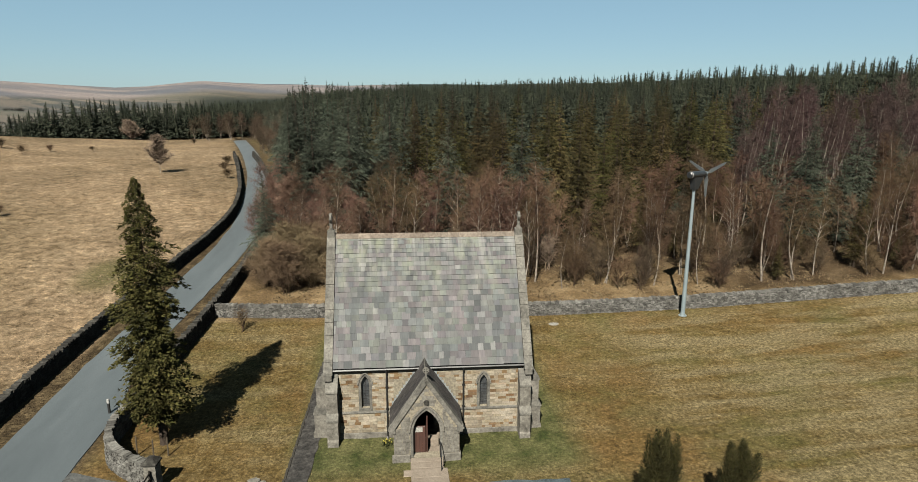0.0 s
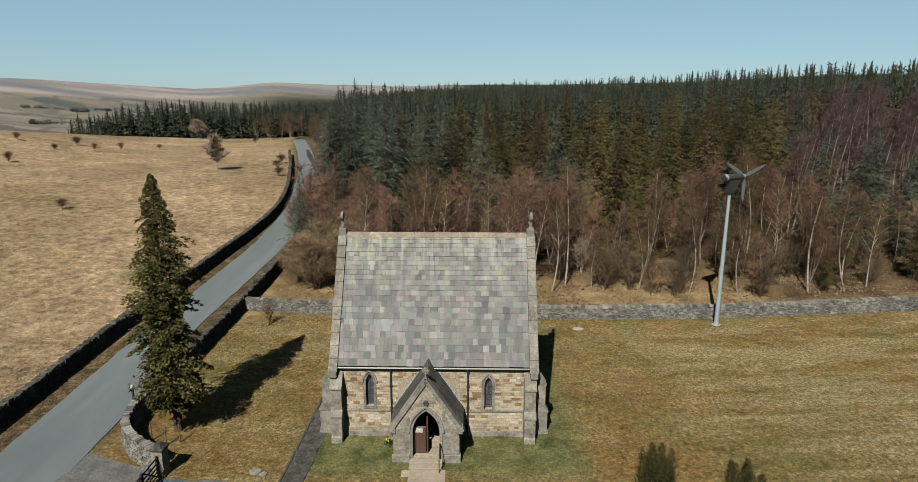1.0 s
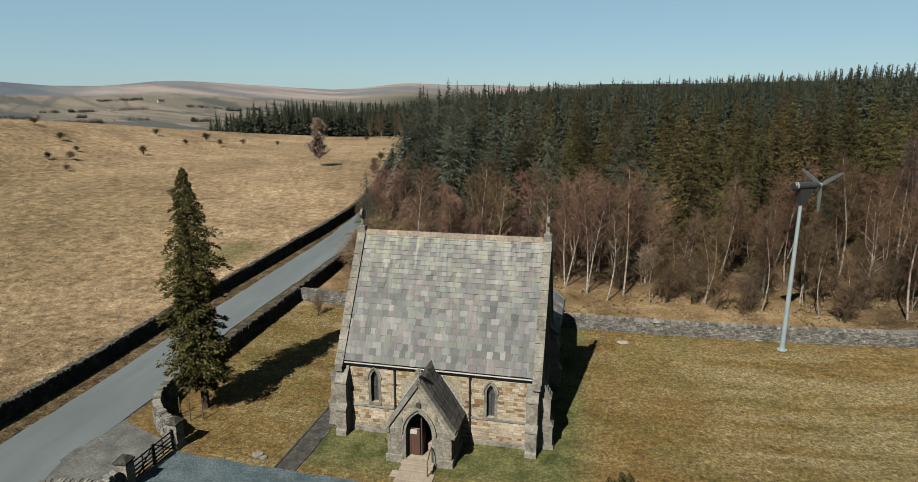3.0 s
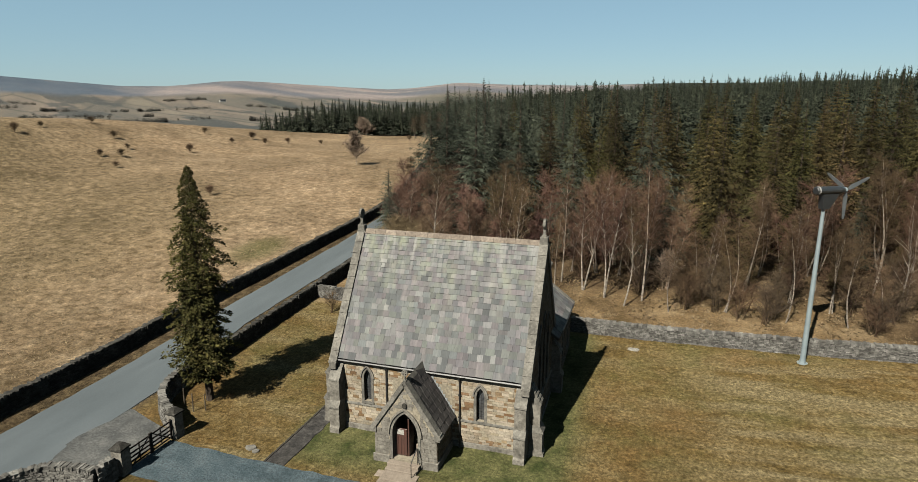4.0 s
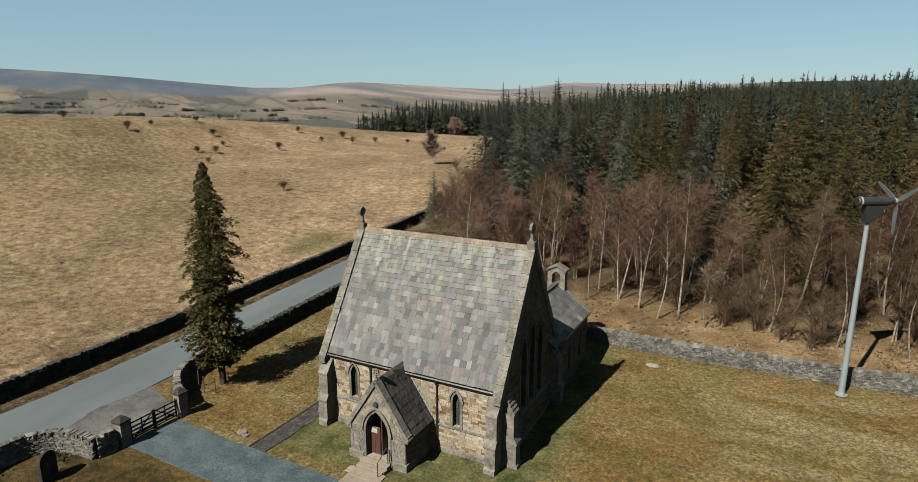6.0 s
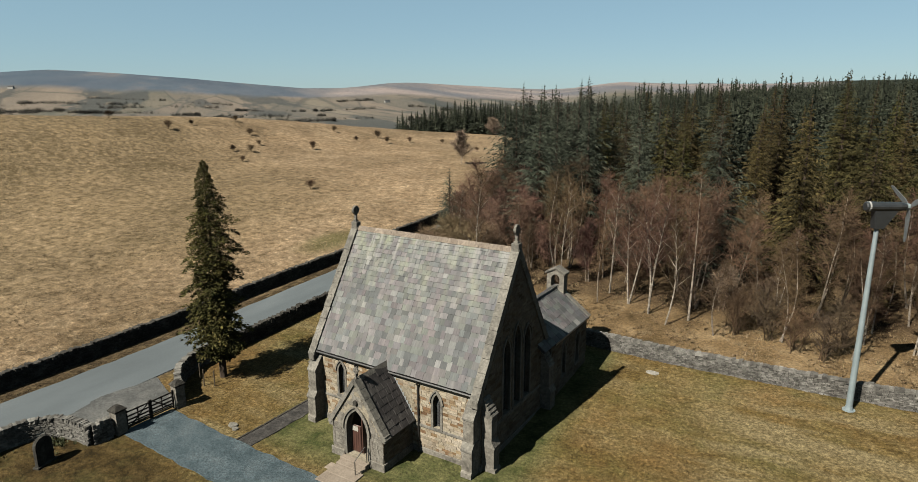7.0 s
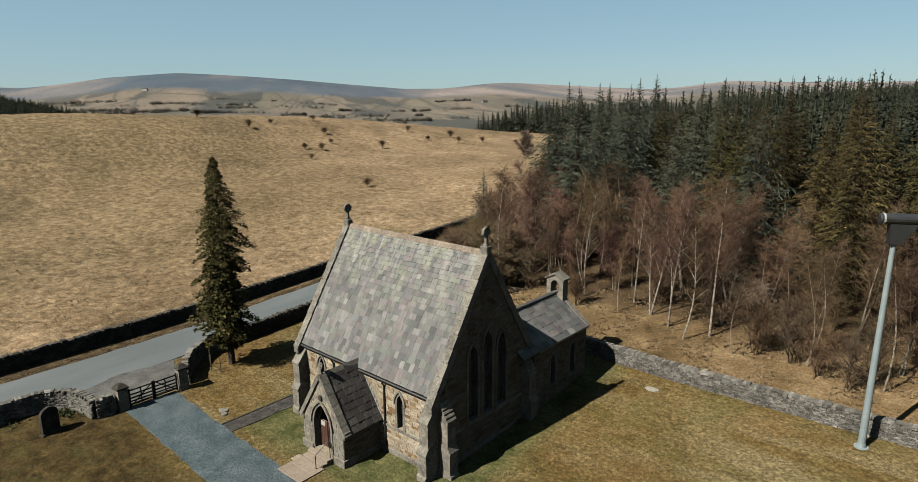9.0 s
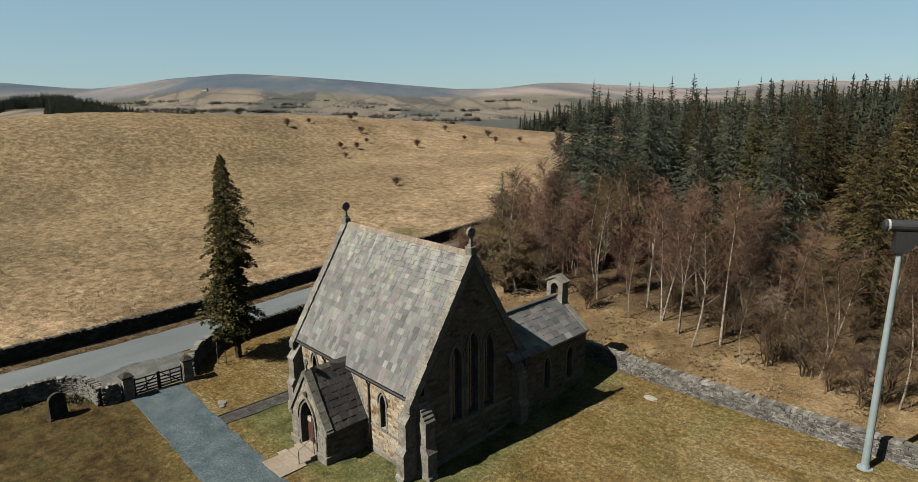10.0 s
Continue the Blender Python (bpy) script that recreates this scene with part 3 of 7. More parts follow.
    field = mix(1.0, field, ramp(wide, (0.3, (0.98, 0.98, 1.0)), (0.7, (1.08, 1.08, 1.10)), gain=1.0), "MULTIPLY")
    field = mix(0.9, field, ramp(noise_at(0.075, 5.0, 0.6), (0.38, (0.80, 0.80, 0.78)), (0.5, (1.0, 1.0, 1.0)), (0.62, (1.16, 1.15, 1.14)), gain=1.0), "MULTIPLY")
    field = mix(zone("damp"), field, ramp(mid, (0.3, (0.10, 0.105, 0.035)), (0.7, (0.22, 0.205, 0.085))))
    wood = ramp(mid, (0.32, (0.12, 0.082, 0.040)), (0.5, (0.32, 0.220, 0.114)), (0.68, (0.53, 0.395, 0.23)))
    wood = mix(zone("shaded_litter"), wood, ramp(mid, (0.32, (0.055, 0.038, 0.022)), (0.5, (0.13, 0.088, 0.05)), (0.68, (0.25, 0.18, 0.105))))
    # far country: enclosed land below, haze-tinted heathery fells above, drawn out along the valley side
    along = N("ShaderNodeMapping")
    along.vector_type = "TEXTURE"
    along.inputs["Rotation"].default_value = (0, 0, radians(54))
    along.inputs["Scale"].default_value = (1.0, 4.5, 1.0)
    links(nt, (pos, along.inputs[0]))

    def drawn(kind, scale, feature="F1"):
        n = N("ShaderNodeTex" + kind)
        n.inputs["Scale"].default_value = scale
        links(nt, (along.outputs[0], n.inputs["Vector"]))
        if kind == "Voronoi":
            n.feature = feature
        else:
            n.inputs["Detail"].default_value, n.inputs["Roughness"].default_value = 8.0, 0.6
        return n
    parcel = N("ShaderNodeSeparateColor")
    links(nt, (drawn("Voronoi", 0.011).outputs["Color"], parcel.inputs[0]))
    enclosed = ramp(parcel.outputs[0], (0.1, (0.19, 0.195, 0.135)), (0.3, (0.30, 0.25, 0.19)), (0.5, (0.21, 0.205, 0.15)), (0.7, (0.36, 0.295, 0.225)), (0.9, (0.25, 0.21, 0.17)))
    enclosed = mix(0.55, enclosed, ramp(drawn("Noise", 0.014).outputs[0], (0.38, (0.14, 0.145, 0.125)), (0.5, (0.28, 0.24, 0.185)), (0.62, (0.43, 0.355, 0.27))))
    hedge = ramp(drawn("Voronoi", 0.011, "DISTANCE_TO_EDGE").outputs["Distance"], (0.012, (0.75, 0.75, 0.75)), (0.03, (0.0, 0.0, 0.0)), gain=1.0)
    enclosed = mix(hedge, enclosed, ramp(mid, (0.3, (0.08, 0.085, 0.07)), (0.7, (0.14, 0.135, 0.11))))
    copse = ramp(drawn("Noise", 0.010).outputs[0], (0.535, (0.0, 0.0, 0.0)), (0.56, (0.9, 0.9, 0.9)), gain=1.0)
    enclosed = mix(copse, enclosed, ramp(fine, (0.3, (0.060, 0.074, 0.070)), (0.7, (0.115, 0.120, 0.105))))
    # distance haze is put into these blue-grey and lilac tones
    hazy_heather = ramp(drawn("Noise", 0.0045).outputs[0], (0.40, (0.080, 0.135, 0.205)), (0.52, (0.125, 0.180, 0.245)), (0.59, (0.25, 0.255, 0.28)), (0.70, (0.43, 0.37, 0.36)))
    hazy_heather = mix(zone("pale_fell"), hazy_heather, ramp(drawn("Noise", 0.0045).outputs[0], (0.38, (0.20, 0.215, 0.25)), (0.47, (0.33, 0.305, 0.31)), (0.55, (0.49, 0.415, 0.395)), (0.68, (0.58, 0.47, 0.43))))
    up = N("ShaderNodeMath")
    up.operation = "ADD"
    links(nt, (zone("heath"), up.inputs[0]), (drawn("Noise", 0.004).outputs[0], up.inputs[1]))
    moor = mix(ramp(up.outputs[0], (0.72, (0.0, 0.0, 0.0)), (1.05, (1.0, 1.0, 1.0)), gain=1.0), enclosed, hazy_heather)
    # faint blue-grey veil over the lot, more haze laid on as colour
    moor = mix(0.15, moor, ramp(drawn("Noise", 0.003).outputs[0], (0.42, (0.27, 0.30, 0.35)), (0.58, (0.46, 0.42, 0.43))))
    bank = ramp(noise_at(1.3, 8.0, 0.72), (0.35, (0.050, 0.036, 0.020)), (0.5, (0.13, 0.095, 0.052)), (0.67, (0.29, 0.22, 0.125)))
    col = mix(zone("wood"), mix(zone("verge"), yard, bank), wood)
    col = mix(zone("field"), col, field)
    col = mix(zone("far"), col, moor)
    spruce_hill = ramp(noise_at(0.05, 8.0, 0.7), (0.35, (0.022, 0.030, 0.022)), (0.65, (0.055, 0.066, 0.045)))
    col = mix(zone("forest"), col, spruce_hill)
    col = mix(0.95, col, grain, "MULTIPLY")
    links(nt, (col, bsdf.inputs["Base Color"]))
    b = N("ShaderNodeBump")
    b.inputs["Strength"].default_value, b.inputs["Distance"].default_value = 0.7, 0.22
    links(nt, (noise_at(2.2, 8.0, 0.7), b.inputs["Height"]), (b.outputs[0], bsdf.inputs["Normal"]))
    return m


gme.materials.append(ground_material())


def ribbon(name, centre, wide, lift, mat, label, category="", edge_rng=None, thick=0.12):
    """A paved strip that follows the ground, with a real edge."""
    v, f = [], []
    n = len(centre)
    for i, (x, y) in enumerate(centre):
        a, b = centre[max(0, i - 1)], centre[min(n - 1, i + 1)]
        d = Vector((b[0] - a[0], b[1] - a[1])).normalized()
        nrm = (d.y, -d.x)
        half = wide if isinstance(wide, float) else wide(y) if callable(wide) else wide[0] + (wide[1] - wide[0]) * i / (n - 1)
        for s in (-1, -0.5, 0, 0.5, 1):
            h = half + (edge_rng.uniform(-0.07, 0.07) if edge_rng and abs(s) == 1 else 0)
            px, py = x + nrm[0] * h * s, y + nrm[1] * h * s
            v.append((px, py, H(px, py) + lift + 0.03 * (1 - s * s)))
        for s in (1, -1):
            px, py = x + nrm[0] * half * s, y + nrm[1] * half * s
            v.append((px, py, H(px, py) + lift - thick))
    for i in range(n - 1):
        k, m = 7 * i, 7 * i + 7
        for j in range(4):
            f.append((k + j, k + j + 1, m + j + 1, m + j))
        f.append((k + 4, k + 5, m + 5, m + 4))
        f.append((k + 6, k, m, m + 6))
    ob = add_mesh(name, v, f, mat)
    return tagged(ob, label, category or name, kind="structure")


def gate_bay(y):
    """How far the lane opens out by the gate."""
    return float(smooth(y, 44, 33))


road = ribbon("road", [(x + 0.22 + 0.58 * gate_bay(y), y) for x, y in spline(ROAD, 1.2)], lambda y: 1.70 + 0.48 * gate_bay(y), 0.05, ASPHALT, "single-track grey asphalt lane winding over the moor", edge_rng=random.Random(3))
drive = ribbon("drive", [(x, 25.65 - 0.035 * (x + 11.5)) for x in np.arange(-11.9, 9.01, 0.6)], 1.55, 0.045, GRAVEL, "blue-grey gravel drive from the gate to the porch", "drive", edge_rng=random.Random(5))
ribbon("gateway", [(x, 25.7) for x in np.arange(-17.8, -11.8, 0.55)], (3.9, 2.3), 0.03, GRIT, "worn gritty gateway between lane and gate", "pavement", edge_rng=random.Random(8))
old_path = ribbon("old_path", [(-5.15 + 0.045 * (y - 27), y) for y in np.arange(27.0, 41.0, 0.6)], 0.62, 0.03, DARKPATH, "dark mossy path beside the chapel wall", "path", edge_rng=random.Random(7))

# kerb line along the old path
bm = bmesh.new()
for k in range(14):
    y = 27.0 + k * 0.95
    x = -5.72 + 0.045 * (y - 27)
    z = H(x, y)
    box(bm, x - 0.06, x + 0.06, y, y + 0.9, z - 0.1, z + 0.09, 0.01)
tagged(part("path_kerb", bm, WALLCORE), "dark stone edging along the old path", "kerb", kind="structure")


# ---- dry stone walls ----
def cope_meshes(mat):
    out = []
    rng = random.Random(21)
    for k in range(7):
        s = Soup()
        s.block((0, 0, 0.5), (0.5, 0, 0), (0, 0.5, 0), (0, 0, 0.5), rng, 0.11)
        me = bpy.data.meshes.new("cope_stone")
        me.from_pydata(s.v, [], s.f)
        me.materials.append(mat)
        out.append(me)
    return out


COPES = {WALLSTONE: cope_meshes(WALLSTONE), SHADEWALL: cope_meshes(SHADEWALL)}


def dry_wall(name, pts, tall, thick, label, seed, cope=(0.17, 0.34), step=0.17, limit=300, near=(0, 40), upright=True, stone=WALLSTONE):
    """A battered dry stone wall along pts: core, face stones and a row of separate cope stones."""
    rng = random.Random(seed)
    line = spline(pts, 0.5)
    wall = thing(name, label, "stone wall", kind="structure")
    core, faces = Soup(), Soup()
    cum = [0.0]
    for (a, b), (c, d) in zip(line, line[1:]):
        cum.append(cum[-1] + math.hypot(c - a, d - b))
    total = cum[-1]

    def at(s):
        s = min(max(s, 0), total - 1e-4)
        i = max(k for k in range(len(cum)) if cum[k] <= s) if len(cum) < 40 else int(np.searchsorted(cum, s, "right")) - 1
        i = min(i, len(line) - 2)
        t = (s - cum[i]) / (cum[i + 1] - cum[i])
        x, y = line[i][0] + t * (line[i + 1][0] - line[i][0]), line[i][1] + t * (line[i + 1][1] - line[i][1])
        d = Vector((line[i + 1][0] - line[i][0], line[i + 1][1] - line[i][1])).normalized()
        return x, y, d

    n = int(total / 0.5) + 1
    v, f = [], []
    for k in range(n + 1):
        x, y, d = at(total * k / n)
        nx_, ny_ = -d.y, d.x
        z = H(x, y)
        for w, h in ((thick * 0.5, -0.25), (thick * 0.36, tall - 0.02), (-thick * 0.36, tall - 0.02), (-thick * 0.5, -0.25)):
            v.append((x + nx_ * (w - math.copysign(0.05, w)), y + ny_ * (w - math.copysign(0.05, w)), z + h))
    for k in range(n):
        a, b = 4 * k, 4 * k + 4
        f += [(a, a + 1, b + 1, b), (a + 1, a + 2, b + 2, b + 1), (a + 2, a + 3, b + 3, b + 2)]
    f += [(0, 3, 2, 1), (4 * n, 4 * n + 1, 4 * n + 2, 4 * n + 3)]
    add_mesh("core", v, f, WALLCORE, wall)
    zc = -0.05
    while zc < tall - 0.05:
        ch = rng.uniform(0.065, 0.13)
        for side in (1, -1):
            s = -rng.uniform(0, 0.3)
            while s < total:
                L = rng.uniform(0.11, 0.32)
                x, y, d = at(s + L / 2)
                w = thick * (0.5 - 0.14 * (zc + ch / 2) / tall) - 0.035 + rng.uniform(-0.025, 0.02)
                c = (x - d.y * w * side, y + d.x * w * side, H(x, y) + zc + ch / 2)
                faces.block(c, (d.x * (L / 2 - 0.012), d.y * (L / 2 - 0.012), 0), (0, 0, ch / 2 - 0.01), (-d.y * 0.05 * side, d.x * 0.05 * side, 0), rng, 0.016)
                s += L
        zc += ch
    faces.put("stonework", stone, wall, kind="stuff")
    spots, s = [], 0.0
    while s < total:
        L = step * rng.uniform(0.75, 1.3)
        spots.append((s + L / 2, L))
        s += L
    order = sorted(range(len(spots)), key=lambda i: math.hypot(at(spots[i][0])[0] - near[0], at(spots[i][0])[1] - near[1]))
    single = set(order[:limit])
    rest = Soup()
    for i, (s, L) in enumerate(spots):
        x, y, d = at(s)
        h = rng.uniform(*cope) if upright else rng.uniform(0.10, 0.16)
        lean = rng.uniform(-0.07, 0.07)
        z = H(x, y) + tall - 0.03
        wd = thick * rng.uniform(0.66, 0.84)
        if i in single:
            ob = new("cope_stone", COPES[stone][rng.randrange(7)])
            ob.parent = wall
            ob.matrix_basis = Matrix.Translation((x, y, z)) @ Matrix.Rotation(math.atan2(d.y, d.x), 4, "Z") @ Matrix.Rotation(lean, 4, "Y") @ Matrix.Diagonal((L * 0.95, wd, h, 1))
        else:
            rest.block((x, y, z + h / 2), (d.x * L * 0.46, d.y * L * 0.46, 0), (-d.y * wd / 2, d.x * wd / 2, 0), (0, 0, h / 2), rng, 0.03)
    if rest.v:
        rest.put("cope_row", stone, wall, kind="stuff")
    return wall


dry_wall("wall_field", [(-22.3, -8), (-22.4, 15), (-22.5, 30), (-22.5, 38), (-22.1, 45), (-21.3, 52), (-20.5, 60), (-19.8, 68), (-19.9, 78), (-21.8, 90), (-24.6, 102), (-28.6, 118), (-33.5, 136)], 0.96, 0.62, "long dark dry stone wall between lane and pasture", 11, cope=(0.13, 0.26), stone=SHADEWALL)
dry_wall("wall_lane", [(-15.45, 33.6), (-15.4, 38), (-15.1, 43), (-14.7, 48.3), (-14.3, 55), (-14.3, 62), (-14.6, 72), (-16.6, 85), (-19.6, 100), (-24.2, 118), (-29.5, 136)], 0.95, 0.55, "dry stone wall beside the lane in shade-dark stone", 12, stone=SHADEWALL)
dry_wall("wall_curve", [(-12.3, 28.15), (-13.3, 28.75), (-14.5, 29.75), (-15.25, 31.1), (-15.5, 32.5), (-15.45, 33.6)], 1.1, 0.55, "curved stone wall sweeping in to the gate pier", 13, cope=(0.16, 0.23))
dry_wall("wall_gate", [(-12.0, 23.6), (-12.1, 22.75)], 0.95, 0.5, "short stone wall joining the gate pier", 14)
dry_wall("wall_sweep", [(-12.1, 22.6), (-13.2, 22.55), (-14.6, 22.1), (-15.45, 21.0), (-15.65, 19.6), (-15.5, 17.6), (-15.4, 12), (-15.4, -2)], 1.0, 0.55, "curved dry stone wall with slabs set on edge", 15, cope=(0.16, 0.23), step=0.15)
dry_wall("wall_back", [(-14.7, 48.75), (-10, 48.5), (-5.9, 48.3), (3, 47.8), (10.9, 47.1), (18, 46.75), (25, 46.4), (36, 46.0), (45, 45.5), (62, 44.6)], 0.92, 0.6, "pale lichened dry stone wall along the wood edge", 16, cope=(0.11, 0.19), step=0.21, near=(16, 47))


# ---- gate ----
def gate_pier(x, y, turn, label):
    z = H(x, y)
    g = thing("gate_pier", label, "gate pier", "gate piers", at=(x, y, z), turn=turn)
    rng = random.Random(int(y * 10))
    s = Soup()
    h = -0.1
    while h < 1.38:
        c = rng.uniform(0.22, 0.34)
        c = min(c, 1.42 - h)
        s.block((rng.uniform(-0.01, 0.01), rng.uniform(-0.01, 0.01), h + c / 2), (0.29, 0, 0), (0, 0.29, 0), (0, 0, c / 2 - 0.006), rng, 0.014)
        h += c
    s.put("shaft", ASHLAR, g)
    bm = bmesh.new()
    box(bm, -0.36, 0.36, -0.36, 0.36, 1.42, 1.54, 0.02)
    base = [bm.verts.new(p) for p in ((-0.33, -0.33, 1.545), (0.33, -0.33, 1.545), (0.33, 0.33, 1.545), (-0.33, 0.33, 1.545))]
    up = [bm.verts.new(p) for p in ((-0.12, -0.12, 1.76), (0.12, -0.12, 1.76), (0.12, 0.12, 1.76), (-0.12, 0.12, 1.76))]
    for i in range(4):
        bm.faces.new((base[i], base[(i + 1) % 4], up[(i + 1) % 4], up[i]))
    bm.faces.new(up)
    part("cap", bm, GRAVE, g, "shallow pyramid capstone")


gate_pier(-11.95, 24.05, 3, "square sandstone gate pier with a domed capstone")
gate_pier(-11.85, 27.75, -4, "square sandstone gate pier beside the curved wall")


def gate_leaf(y, turn, flip):
    x = -11.85
    g = thing("field_gate", "weathered dark timber five-bar gate leaf, closed", "gate", "pair of gates", at=(x, y, H(x, 25.9) + 0.09), turn=turn)
    w = 1.48 * flip
    lo, hi = min(0, w), max(0, w)
    for k, z in enumerate((0.05, 0.26, 0.47, 0.70, 0.98)):
        bm = bmesh.new()
        box(bm, -0.02, 0.02, lo + 0.09, hi - 0.09, z, z + 0.085, 0.006)
        part("rail", bm, GATEWOOD, g)
    for y0 in (lo, hi - 0.09):
        bm = bmesh.new()
        box(bm, -0.045, 0.045, y0, y0 + 0.09, -0.03, 1.16, 0.012)
        part("stile", bm, GATEWOOD, g)
    bm = bmesh.new()
    prism(bm, [(lo + 0.1, 0.08), (lo + 0.2, 0.08), (hi - 0.1, 1.02), (hi - 0.2, 1.02)] if flip > 0 else [(hi - 0.1, 0.08), (hi - 0.2, 0.08), (lo + 0.1, 1.02), (lo + 0.2, 1.02)], "x", 0.022, 0.05)
    part("brace", bm, GATEWOOD, g)
    bm = bmesh.new()
    m = (lo + hi) / 2
    box(bm, -0.05, -0.021, m - 0.04, m + 0.04, 0.02, 1.08, 0.006)
    part("upright", bm, GATEWOOD, g)


gate_leaf(24.42, 0, 1)
gate_leaf(27.4, 0, -1)

# ---- chapel ----
NX0, NX1, NY0, NY1, EAVE, RIDGE, RY = -3.75, 7.5, 31.45, 39.25, 4.4, 11.0, 35.35
SLOPE = (RIDGE - 4.2) / (RY - 31.15)
chapel = thing("chapel", "small sandstone gothic chapel with stone slate roofs on grass", "chapel")
WINDOWS = [(-1.94, -1.50, 1.99, 3.42, 3.92), (4.65, 5.09, 1.84, 3.27, 3.77)]
LANCETS = [(33.78, 34.52, 2.25, 5.55, 6.4), (34.98, 35.72, 2.25, 5.95, 6.85), (36.18, 36.92, 2.25, 5.55, 6.4)]
TH = 0.55

bm = bmesh.new()
pierced_wall(bm, "y", NY0, NY0 + TH, NX0, NX1, -0.4, [(NX0, EAVE), (NX1, EAVE)], [WINDOWS[0], (1.05, 2.05, 0.5, 1.9, 2.7), WINDOWS[1]])
front_wall = part("front_wall", bm, MORTAR, chapel, "honey sandstone rubble wall with rusty bands")
gable_top = [(NY0 + TH + 0.003, EAVE + TH * SLOPE), (RY, RIDGE + 0.05), (NY1 - TH - 0.003, EAVE + TH * SLOPE)]
gable_walls = []
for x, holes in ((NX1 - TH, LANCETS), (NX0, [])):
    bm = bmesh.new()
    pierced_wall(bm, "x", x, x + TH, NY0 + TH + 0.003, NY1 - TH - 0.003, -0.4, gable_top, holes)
    gable_walls.append(part("gable_wall", bm, SHADEMORTAR, chapel, "tall gable wall of coursed sandstone"))
bm = bmesh.new()
box(bm, NX0, NX1, NY1 - TH, NY1, -0.4, EAVE)
part("back_wall", bm, MORTAR, chapel)

# plinth and string courses
for b in ((NX0 - 0.07, -0.2, NY0 - 0.08, NY0 - 0.004, -0.4, 0.5), (3.35, NX1 + 0.07, NY0 - 0.08, NY0 - 0.004, -0.4, 0.5), (NX1 + 0.004, NX1 + 0.08, NY0, NY1, -0.4, 0.62)):
    bm = bmesh.new()
    box(bm, *b, 0.02)
    part("plinth", bm, ASHLAR, chapel, "grey weathered plinth")
for x0, x1 in ((NX0, -0.22), (3.38, NX1)):
    bm = bmesh.new()
    prism(bm, [(NY0 - 0.004, 1.66), (NY0 - 0.07, 1.70), (NY0 - 0.05, 1.79), (NY0 - 0.004, 1.84)], "x", x0, x1)
    part("string_course", bm, COPING, chapel)
bm = bmesh.new()
prism(bm, [(NX1 + 0.004, 1.98), (NX1 + 0.07, 2.02), (NX1 + 0.05, 2.12), (NX1 + 0.004, 2.16)], "y", NY0 + 0.1, NY1)
part("string_course", bm, COPING, chapel)


def lancet_window(axis, face, inward, hole, parent, cols=2, rows=9):
    """Stone surround, hood, sill, glass and lead bars of one pointed window."""
    h0, h1, sill, spring, apex = hole
    w = thing("window", "", "")
    w.parent = parent
    tagged(w, "pointed lancet window with dark leaded glass and stone surround")
    out = -inward
    bm = bmesh.new()
    arch_band(bm, axis, face + out * 0.03, face + inward * 0.2, hole, 0.14)
    part("surround", bm, COPING, w)
    bm = bmesh.new()
    arch_band(bm, axis, face + out * 0.09, face + out * 0.031, (h0 - 0.14, h1 + 0.14, spring, spring, apex + 0.175), 0.07, legs=False)
    part("hood_mould", bm, ASHLAR, w)
    bm = bmesh.new()
    a, b = face + out * 0.07, face + inward * 0.24
    prism(bm, [(h0 - 0.16, sill - 0.14), (h1 + 0.16, sill - 0.14), (h1 + 0.16, sill - 0.003), (h0 - 0.16, sill - 0.003)], axis, min(a, b), max(a, b))
    part("sill", bm, COPING, w)
    bm = bmesh.new()
    prism(bm, [(h0, sill)] + arch(h0, h1, spring, apex) + [(h1, sill)], axis, face + inward * 0.24, face + inward * 0.26)
    part("pane", bm, GLASS, w)
    bm = bmesh.new()
    m = (h0 + h1) / 2
    d0, d1 = face + inward * 0.222, face + inward * 0.238
    prism(bm, [(m - 0.012, sill), (m + 0.012, sill), (m + 0.012, apex - 0.03), (m - 0.012, apex - 0.03)], axis, min(d0, d1), max(d0, d1))
    for k in range(1, rows):
        z = sill + (spring - sill) * k / rows
        prism(bm, [(h0, z), (h1, z), (h1, z + 0.018), (h0, z + 0.018)], axis, min(d0, d1), max(d0, d1))
    part("lead_grid", bm, LEAD, w)


for hole in WINDOWS:
    lancet_window("y", NY0, 1, hole, chapel)
for hole in LANCETS:
    lancet_window("x", NX1, -1, hole, chapel, rows=14)


